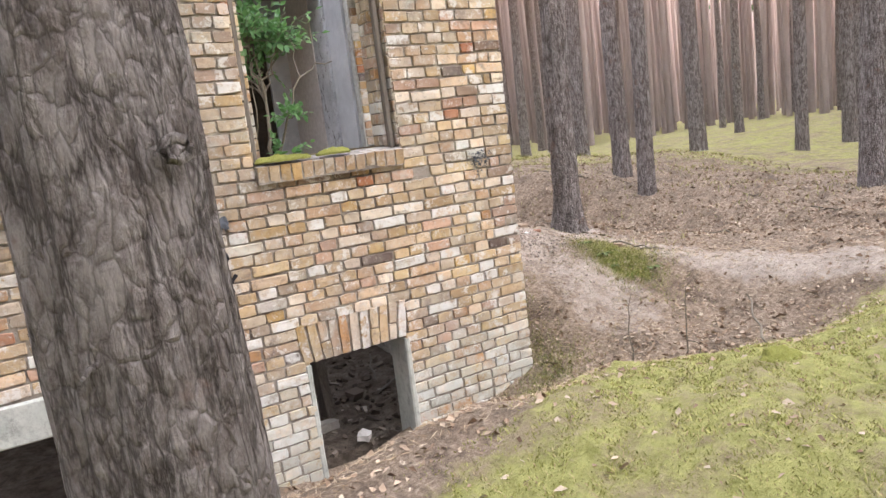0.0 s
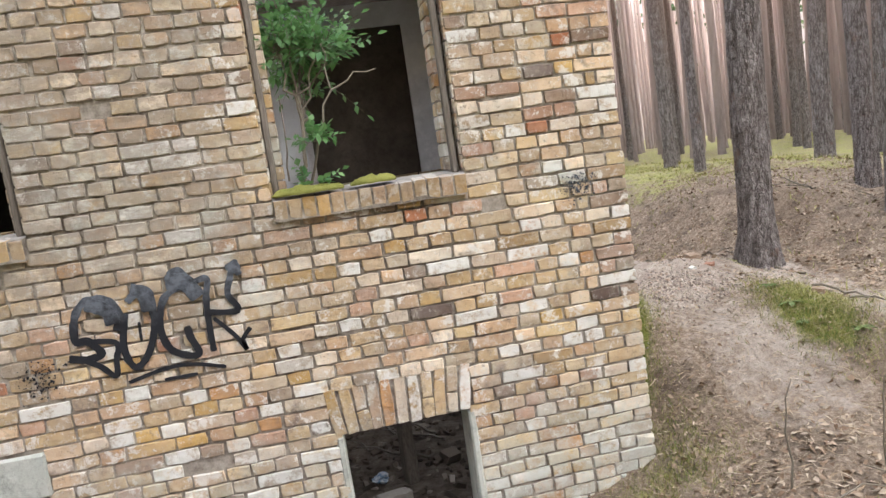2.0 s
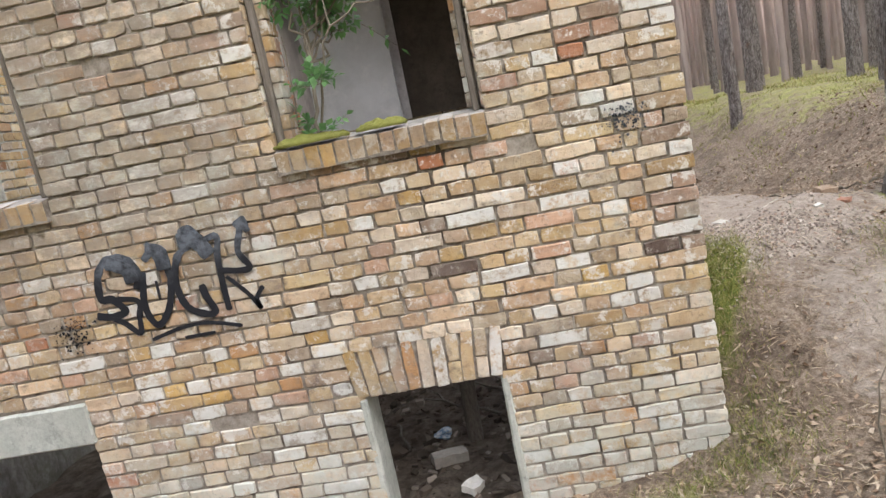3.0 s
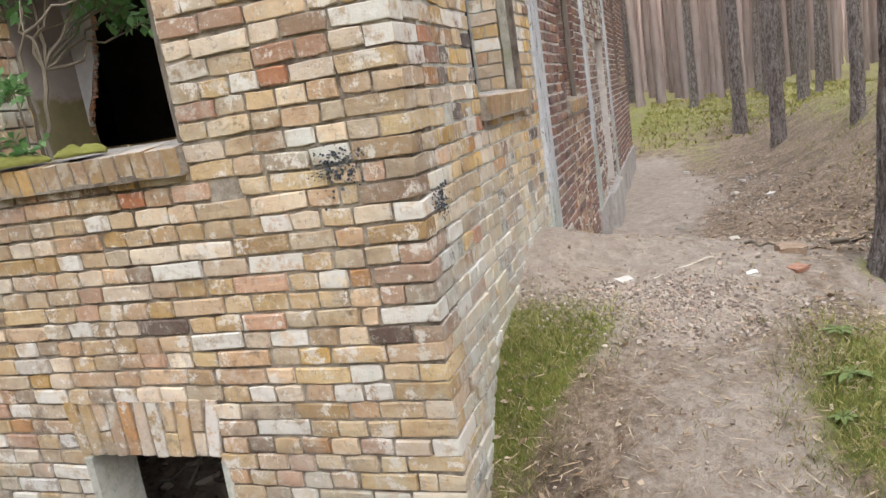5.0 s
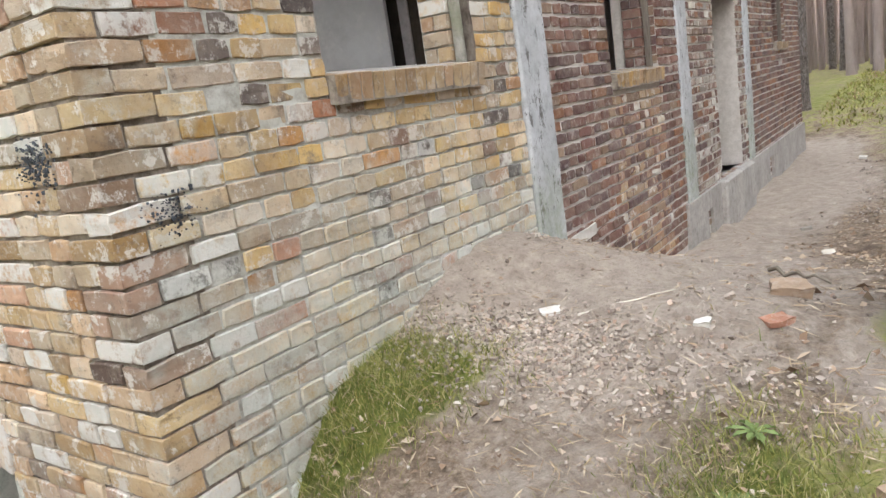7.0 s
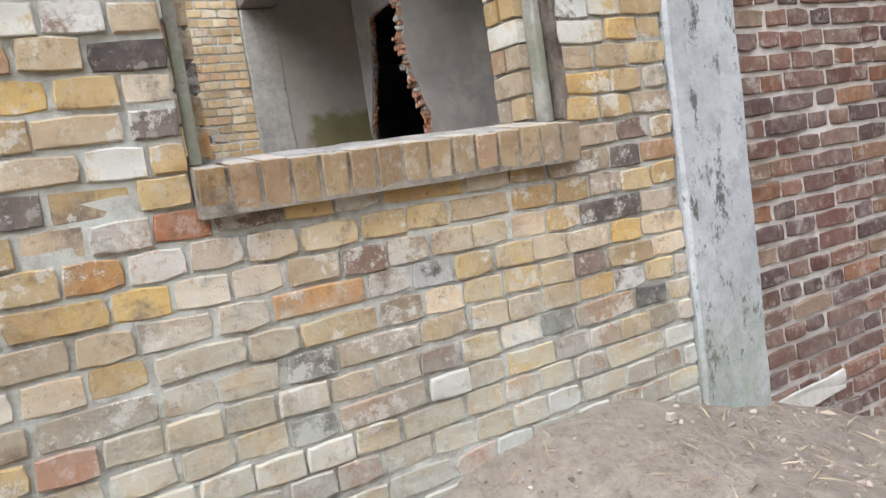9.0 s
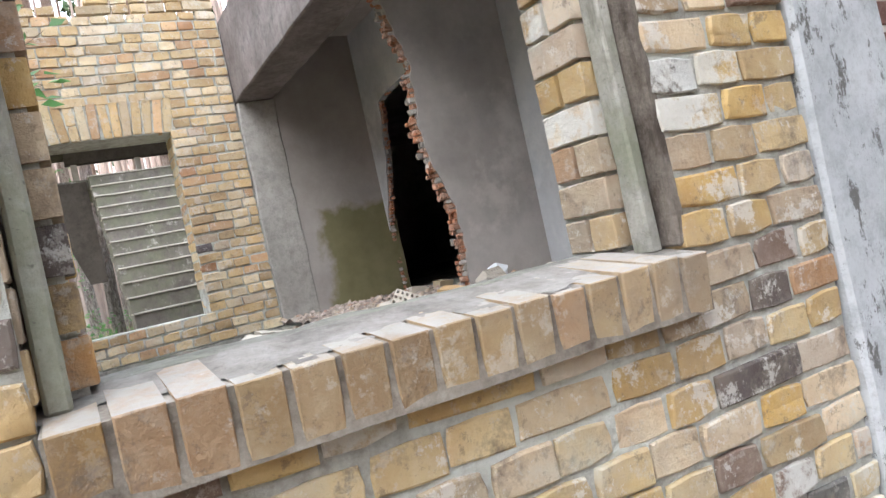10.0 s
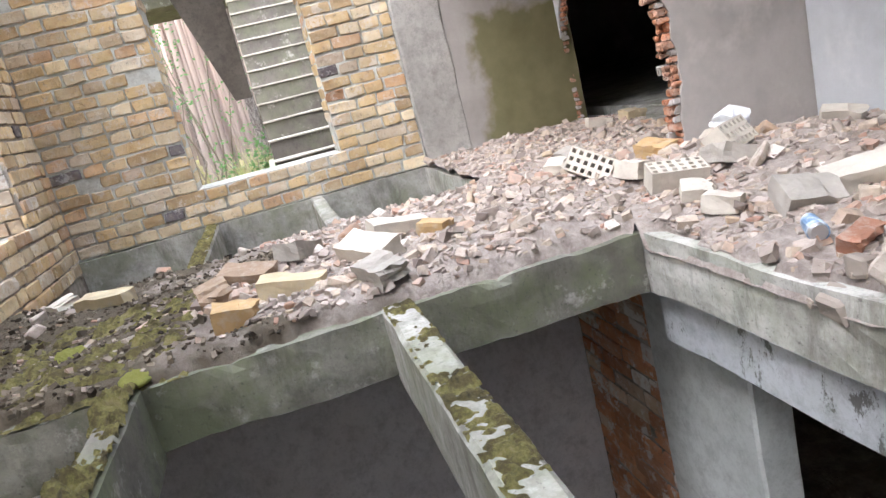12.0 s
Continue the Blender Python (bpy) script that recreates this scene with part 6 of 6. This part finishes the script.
def perforated(x, y, z, turn, tilt):
    """A hollow clay brick: a grid of holes sunk into its upper face."""
    bm = bmesh.new()
    nx, ny, L, W, H = 6, 3, 0.19, 0.10, 0.08
    g = [[bm.verts.new((L * i / nx - L / 2, W * j / ny - W / 2, H / 2)) for j in range(ny + 1)] for i in range(nx + 1)]
    fs = [bm.faces.new((g[i][j], g[i + 1][j], g[i + 1][j + 1], g[i][j + 1])) for i in range(nx) for j in range(ny)]
    edge = [e for e in bm.edges if len(e.link_faces) == 1]
    ex = bmesh.ops.extrude_edge_only(bm, edges=edge)
    bmesh.ops.translate(bm, vec=(0, 0, -H), verts=[v for v in ex["geom"] if isinstance(v, bmesh.types.BMVert)])
    bmesh.ops.inset_individual(bm, faces=fs, thickness=0.0105, depth=0)
    bmesh.ops.inset_individual(bm, faces=fs, thickness=0.001, depth=-0.06)
    bmesh.ops.recalc_face_normals(bm, faces=bm.faces)
    ob = tagged(part("perforated_brick", bm, LOOSE["pale"]), "pale hollow clay brick with rows of holes", "brick", "hollow bricks in the rubble")
    ob.matrix_basis = pose(x, y, z, tilt[0], tilt[1], turn)


for x, y, t, a, b in ((1.25, 7.76, 75, 14, 6), (1.18, 8.03, 120, 55, 0), (0.74, 7.70, 40, 62, 25)):
    perforated(x, y, heap_z(x, y) + 0.05, t, (a, b))
bm = bmesh.new()
bmesh.ops.create_icosphere(bm, subdivisions=3, radius=0.085)
for v in bm.verts:
    v.co += noise.noise_vector(v.co * 16) * 0.05
    v.co.z = max(-0.05, v.co.z * 0.75)
m = Mat("crumpled white plastic", 0.4)
plastic = m.finish((0.72, 0.74, 0.77))
bag = tagged(part("plastic_bag", bm, plastic), "crumpled white plastic bag in the rubble", "bag")
bag.matrix_basis = pose(0.92, 8.22, heap_z(0.92, 8.22) + 0.05) @ Matrix.Scale(0.8, 4)
m = Mat("blue printed foil", 0.35)
blue_foil = m.finish(m.mix(m.step(m.noise(30, 3), 0.4, 0.6), (0.14, 0.25, 0.40), (0.60, 0.63, 0.66)))
can = tagged(new("crushed_can"), "crushed blue and white drink can in the rubble", "can")
bm = bmesh.new()
bmesh.ops.create_cone(bm, cap_ends=True, segments=20, radius1=0.022, radius2=0.023, depth=0.085)
for v in bm.verts:
    v.co += noise.noise_vector(v.co * 30) * 0.008
part("can_body", bm, blue_foil, can)
bm = bmesh.new()
bmesh.ops.create_cone(bm, cap_ends=True, segments=20, radius1=0.023, radius2=0.018, depth=0.01)
bmesh.ops.translate(bm, vec=(0, 0, 0.047), verts=bm.verts)
m = Mat("dull aluminium", 0.4)
m.b.inputs["Metallic"].default_value = 0.9
alu = m.finish((0.55, 0.55, 0.56))
part("can_lid", bm, alu, can, "dull metal lid")
can.matrix_basis = pose(1.98, 7.66, heap_z(1.98, 7.66) + 0.03, 90, 0, 60)


# ---- cellar clutter seen through the low opening ----
def stick(pts, r0, r1, material, label, name="stick", cat="stick"):
    bm = bmesh.new()
    tube(bm, pts, r0, r1)
    return tagged(part(name, bm, material, smooth=True), label, cat)


verts, faces = [], []
r = random.Random(31)
for i in range(900):
    x, y = r.uniform(0.4, 3.1), r.uniform(5.1, 7.6)
    s = 0.02 + abs(r.gauss(0, 0.05))
    chunk(verts, faces, (x, y, CELLAR + s * 0.15), s, r, 0.5)
m = Mat("dirty cellar debris", 0.95)
dirty = m.finish(m.ramp(m.island, [(0.0, (0.05, 0.04, 0.033)), (0.6, (0.12, 0.095, 0.075)), (0.9, (0.25, 0.21, 0.175)), (1.0, (0.34, 0.3, 0.26))]), m.noise(40, 5), 0.6, 0.006)
tagged(new("cellar_debris", mesh_from("cellar_debris", verts, faces, dirty)), "dark broken debris on the cellar floor", "debris", kind="stuff")
for i in range(14):
    x, y, a = r.uniform(0.7, 2.9), r.uniform(5.6, 7.3), r.uniform(0, 3.14)
    L = r.uniform(0.25, 0.6)
    stick(crooked((x, y, CELLAR + 0.03), (x + L * math.cos(a), y + L * math.sin(a), CELLAR + r.uniform(0.04, 0.2)), 4, 0.012, r), 0.014, 0.007, old_wood, "dark dead branch on the cellar floor", "branch", "branch")
post = tagged(part("leaning_post", rough_box((-0.05, -0.05, 0), (0.05, 0.05, 1.6), 0.15, 0.008, 0.01), old_wood), "dark leaning timber post in the cellar", "post")
post.matrix_basis = pose(2.02, 5.95, CELLAR - 0.02, -12, 6, 20)
loose_brick("grey", 1.85, 5.62, CELLAR + 0.02, 20, (0, 4), label="grey brick on the dark cellar floor")
loose_brick("white", 2.03, 5.17, CELLAR + 0.03, 50, (8, 0), (0.16, 0.12, 0.07), "stone", "pale stone on the cellar floor by the opening")
bm = bmesh.new()
bmesh.ops.create_icosphere(bm, subdivisions=3, radius=0.06)
for v in bm.verts:
    v.co += noise.noise_vector(v.co * 22) * 0.04
    v.co.z *= 0.5
wrap = tagged(part("wrapper", bm, blue_foil), "crumpled blue wrapper in the cellar", "wrapper")
wrap.matrix_basis = pose(1.78, 6.0, CELLAR + 0.05)

# ---- things on the forest floor ----
for (x, y), h, bend in (((3.97, 4.08), 0.62, (0.05, 0.03)), ((4.45, 3.95), 0.66, (0.1, -0.06)), ((4.12, 3.5), 0.3, (-0.08, 0.05))):
    z = gz(x, y)
    pts = crooked((x, y, z - 0.03), (x + bend[0] * 0.3, y + bend[1] * 0.3, z + h * 0.85), 6, 0.012, rng) + [(x + bend[0] * 1.5, y + bend[1], z + h)]
    stick(pts, 0.008, 0.003, twig_bark, "thin bare sapling stem standing in the dip", "sapling", "sapling")
plank = tagged(part("rotten_plank", rough_box((-0.2, -0.045, -0.03), (0.2, 0.045, 0.03), 0.06, 0.014, 0.012), loose_material("pale rotten wood", (0.46, 0.34, 0.24))), "pale rotten piece of timber on the ground", "timber")
plank.matrix_basis = pose(3.02, 4.22, gz(3.02, 4.22) + 0.03, 0, -3, 8)
litter_bit = bmesh.new()
bmesh.ops.create_icosphere(litter_bit, subdivisions=3, radius=0.05)
for v in litter_bit.verts:
    v.co += noise.noise_vector(v.co * 30) * 0.03
    v.co.z *= 0.45
scrap = tagged(part("plastic_scrap", litter_bit, plastic), "small crumpled white plastic scrap on the moss", "litter")
scrap.matrix_basis = pose(3.37, 3.97, gz(3.37, 3.97) + 0.02)
loose_brick("white", 4.11, 6.47, gz(4.11, 6.47), 30, (4, 0), (0.12, 0.09, 0.02), "stone", "flat pale stone on the sandy path")
loose_brick("white", 4.8, 6.42, gz(4.8, 6.42), 10, (4, 0), (0.08, 0.06, 0.03), "stone", "small pale stone on the sandy path")
loose_brick("red", 5.05, 6.55, gz(5.05, 6.55) - 0.01, 50, (4, 0), (0.13, 0.09, 0.03), "stone", "red brick fragment half sunk in the path")
loose_brick("brown", 5.50, 5.72, gz(5.50, 5.72) - 0.01, 50, (8, 4), (0.13, 0.10, 0.06), "stone", "grey stone at the edge of the path")
loose_brick("brown", 5.05, 6.85, gz(5.05, 6.85) - 0.01, 20, (10, 4), (0.2, 0.13, 0.08), "stone", "grey mortar lump on the path")
stick(crooked((4.28, 6.40, gz(4.28, 6.4) + 0.012), (4.62, 6.68, gz(4.62, 6.68) + 0.012), 5, 0.006, rng), 0.007, 0.004, LOOSE["pale"], "thin pale stick on the sandy path")
for i, (x, y) in enumerate(((4.56, 16.7), (5.2, 13.6), (5.5, 15.0), (5.35, 14.2), (5.6, 16.0), (4.4, 11.9), (5.6, 12.8), (4.9, 9.4))):
    loose_brick(("white", "pale", "grey")[i % 3], x, y, gz(x, y), 40 * i, (6, 8), (0.15, 0.10, 0.05), "stone", "pale broken slab piece on the path")
loose_brick("white", S + 0.014, 8.16, gz(S + 0.05, 8.16) + 0.02, 90, (0, -2), (0.42, 0.014, 0.08), "white_board", "white board leaning at the red wall's foot")
for i in range(26):
    x, y, a, L = rng.uniform(5.6, 9.5), rng.uniform(5.2, 10), rng.uniform(0, 3.14), rng.uniform(0.3, 1.1)
    x2, y2 = x + L * math.cos(a), y + L * math.sin(a)
    stick(crooked((x, y, gz(x, y) + 0.015), (x2, y2, gz(x2, y2) + 0.03), 5, 0.02, rng), 0.012, 0.005, twig_bark, "fallen dry branch on the leaf litter", "branch", "branch")
for x, y, x2, y2, q in ((4.6, 3.3, 5.6, 4.2, 0.012), (3.6, 3.6, 4.35, 3.8, 0.008), (2.2, 4.1, 3.2, 4.35, 0.009), (5.4, 7.6, 5.75, 7.3, 0.02), (5.55, 5.85, 5.78, 5.45, 0.012), (4.85, 7.5, 5.15, 7.35, 0.012), (5.6, 5.5, 5.9, 5.3, 0.009)):
    stick(crooked((x, y, gz(x, y) + 0.02), (x2, y2, gz(x2, y2) + 0.03), 6, 0.02, rng), q, q * 0.5, twig_bark, "fallen dry branch on the ground", "branch", "branch")


def rosette(x, y, size, seed):
    """A flat weed rosette of long ribbed leaves."""
    r = random.Random(seed)
    weed = tagged(new("weed"), "flat green weed rosette in the grass", "weed", "weeds on the path")
    for i in range(8):
        a, L = 6.283 * i / 8 + r.uniform(-0.3, 0.3), size * r.uniform(0.7, 1.2)
        d, w = Vector((math.cos(a), math.sin(a), 0)), Vector((-math.sin(a), math.cos(a), 0))
        z = gz(x, y) + 0.012
        bm = bmesh.new()
        rows = []
        for t, k in ((0, 0.2), (0.35, 0.8), (0.7, 1.0), (1.0, 0.1)):
            p = Vector((x, y, z)) + d * L * t + Vector((0, 0, 0.25 * L * t * (1 - t) * 2))
            rows.append([bm.verts.new(p + w * size * 0.16 * k + Vector((0, 0, 0.006))), bm.verts.new(p), bm.verts.new(p - w * size * 0.16 * k + Vector((0, 0, 0.006)))])
        for p, q in zip(rows, rows[1:]):
            for k in (0, 1):
                bm.faces.new((p[k], p[k + 1], q[k + 1], q[k]))
        part("leaf", bm, weed_green, weed)


m = Mat("dull weed leaves", 0.6)
weed_green = m.finish(m.mix(m.noise(40, 4), (0.09, 0.13, 0.042), (0.18, 0.23, 0.08)), m.noise(90, 3), 0.3, 0.003)
for i, (x, y, q) in enumerate(((5.09, 5.52, 0.10), (5.11, 5.80, 0.08), (5.02, 5.30, 0.07), (5.3, 5.05, 0.09))):
    rosette(x, y, q, 80 + i)


# ---- fine cover: leaves, straw, grass, moss tips, pebbles ----
def masks_at(x, y):
    return sand_at(x, y), moss_at(x, y)


def inside_house(x, y):
    return (x < S + 0.01) & (y > F - 0.01) & (x > -4)


def flakes(name, x, y, length, width, rise, spread, material, label, cat, lift=0.004, upright=False):
    n = len(x)
    z = ground_z(x, y) + lift
    a = nrng.uniform(0, 2 * np.pi, n)
    L = length * nrng.uniform(0.6, 1.4, n)
    W = width * nrng.uniform(0.6, 1.4, n)
    if upright:
        tilt = nrng.normal(0, spread, (n, 2))
        d = np.stack([tilt[:, 0] * L, tilt[:, 1] * L, L], -1)
    else:
        d = np.stack([np.cos(a) * L, np.sin(a) * L, rise * nrng.normal(0, 1, n) * L], -1)
    s = np.stack([-np.sin(a) * W, np.cos(a) * W, (0 if upright else 1) * nrng.normal(0, spread, n) * W], -1)
    p = np.stack([x, y, z], -1)
    if upright:
        tip = p + d + np.stack([tilt[:, 0] * L * 0.4, tilt[:, 1] * L * 0.4, -0.08 * L], -1)
        v = np.stack([p - s / 2, p + s / 2, p + d * 0.6 + s * 0.35, tip, p + d * 0.6 - s * 0.35], 1)
        k = np.arange(n) * 5
        f = np.stack([np.stack([k, k + 1, k + 2, k + 4], -1), np.stack([k + 4, k + 2, k + 3, k + 3], -1)], 1).reshape(-1, 4)
    else:
        up = np.zeros((n, 3))
        up[:, 2] = np.abs(nrng.normal(0, 0.25, n)) * W
        v = np.stack([p - d / 2, p + s / 2 + up, p + d / 2, p - s / 2 + up], 1)
        f = np.arange(n * 4).reshape(-1, 4)
    me = bpy.data.meshes.new(name)
    me.from_pydata(v.reshape(-1, 3).tolist(), [], [q if q[2] != q[3] else q[:3] for q in f.tolist()])
    me.materials.append(material)
    return tagged(new(name, me), label, cat, kind="stuff")


def pick(n, x0, x1, y0, y1, weight):
    x, y = nrng.uniform(x0, x1, n), nrng.uniform(y0, y1, n)
    keep = (nrng.uniform(0, 1, n) < weight(x, y)) & ~inside_house(x, y)
    return x[keep], y[keep]


def w_leaf(x, y):
    s, mo = masks_at(x, y)
    pit = bell((x - ditch_x(y)) / 1.1) * sig((10 - y) / 0.5)
    return np.clip(0.28 + 0.8 * pit + 0.55 * bell((y - 4.3 + 0.2 * (x - 3)) / 0.6) * sig((6 - x) / 0.3) - 0.25 * mo - 0.42 * s + 0.5 * bell((x - 6.0) / 0.4) * bell((y - 6.3) / 0.5), 0.015, 1)


flakes("leaf_litter", *pick(95000, -0.5, 12, 1.0, 13, w_leaf), 0.05, 0.026, 0.25, 0.6, dry_leaf, "curled dry brown leaves and bark flakes", "leaf litter")
m = Mat("dry straw", 0.85)
straw_mat = m.finish(m.ramp(m.island, [(0.0, (0.24, 0.16, 0.10)), (0.5, (0.38, 0.29, 0.19)), (1.0, (0.55, 0.46, 0.34))]))
flakes("pine_straw", *pick(42000, 0.5, 8, 3.0, 9, lambda x, y: np.clip(0.85 * bell((x - 3.7) / 1.3) * bell((y - 4.5) / 0.7) + 0.5 * sig((3.95 - x) / 0.1) * sig((5.3 - y) / 0.1) + 0.45 * masks_at(x, y)[0] * sig((6.0 - y) / 0.1) + 0.8 * bell((x - 5.9) / 0.5) * bell((y - 5.6) / 0.9) + 0.15, 0, 1)), 0.09, 0.0045, 0.18, 0.5, straw_mat, "dry pine needles and straw", "straw", 0.008)


def w_moss(x, y):
    return np.clip(moss_at(x, y) - 0.05, 0, 1)


m = Mat("moss tips", 0.9)
tips_mat = m.finish(m.ramp(m.island, [(0.0, (0.15, 0.16, 0.04)), (0.45, (0.28, 0.28, 0.08)), (0.75, (0.42, 0.40, 0.15)), (0.9, (0.40, 0.31, 0.18)), (1.0, (0.28, 0.2, 0.12))]))
flakes("moss_tips", *pick(170000, 0.8, 7.5, 1.2, 6.4, w_moss), 0.017, 0.006, 0, 0.6, tips_mat, "carpet of short yellow-green moss tips", "moss", -0.004, True)


def w_grass(x, y):
    return np.clip(1.3 * grass_at(x, y) + 0.06 * bell((x - 5.3) / 0.6) * bell((y - 5.4) / 0.6) + 0.55 * bell((x - 3.68) / 0.22) * bell((y - 4.7) / 0.25) + 0.35 * bell((x - 3.3) / 0.5) * bell((y - 4.6) / 0.12), 0, 1)


flakes("grass_tuft", *pick(110000, 2.4, 6.2, 4.2, 6.6, w_grass), 0.045, 0.0035, 0, 0.5, grass_green, "rough green and straw-coloured grass", "grass", -0.004, True)
m = Mat("tall bleached grass", 0.8)
pale_grass = m.finish(m.ramp(m.island, [(0.0, (0.30, 0.36, 0.12)), (0.5, (0.50, 0.50, 0.24)), (1.0, (0.66, 0.60, 0.42))]))
flakes("tall_grass", *pick(5000, -10.6, -8.6, 4.4, 7.0, lambda x, y: 0.6 + 0.4 * np.sin(5 * y) * np.sin(4 * x)), 1.15, 0.014, 0, 0.10, pale_grass, "tall bleached grass behind the building", "grass", -0.01, True)
flakes("bank_tufts", *pick(42000, 5.8, 12, 5.5, 20, lambda x, y: np.clip(0.15 + 0.85 * moss_at(x, y), 0, 1) * sig((x - 6.0) / 0.2) * (0.5 + 0.5 * np.sin(3.1 * x + 1.7 * y) * np.sin(2.3 * y))), 0.07, 0.010, 0, 0.6, tips_mat, "olive moss and grass tufts on the bank", "grass", -0.006, True)
flakes("bank_grass", *pick(16000, 0, 10, 19.4, 32, lambda x, y: 0.9 + 0 * x), 0.09, 0.03, 0, 0.5, tips_mat, "bright green moss and grass on the far bank", "grass", -0.01, True)
verts, faces = [], []
r = random.Random(41)
for i in range(5200):
    if i < 2600:
        x, y = r.gauss(4.15, 0.45), r.gauss(6.12, 0.13) + 0.1 * math.sin(3 * i)
    elif i < 4200:
        x, y = r.uniform(3.6, 5.8), r.uniform(5.0, 9.0)
    else:
        x, y = r.gauss(5.35, 0.35), r.uniform(11.5, 17)
    if x < S + 0.02:
        continue
    s = 0.008 + abs(r.gauss(0, 0.010)) + (0.006 if i < 2600 else 0) + (0.03 * r.random() if i >= 4200 else 0)
    chunk(verts, faces, (x, y, gz(x, y) + s * 0.2), s, r, 0.8)
tagged(new("pebbles", mesh_from("pebbles", verts, faces, pebble)), "scattered pale gravel and brick crumbs on the path", "gravel", kind="stuff")
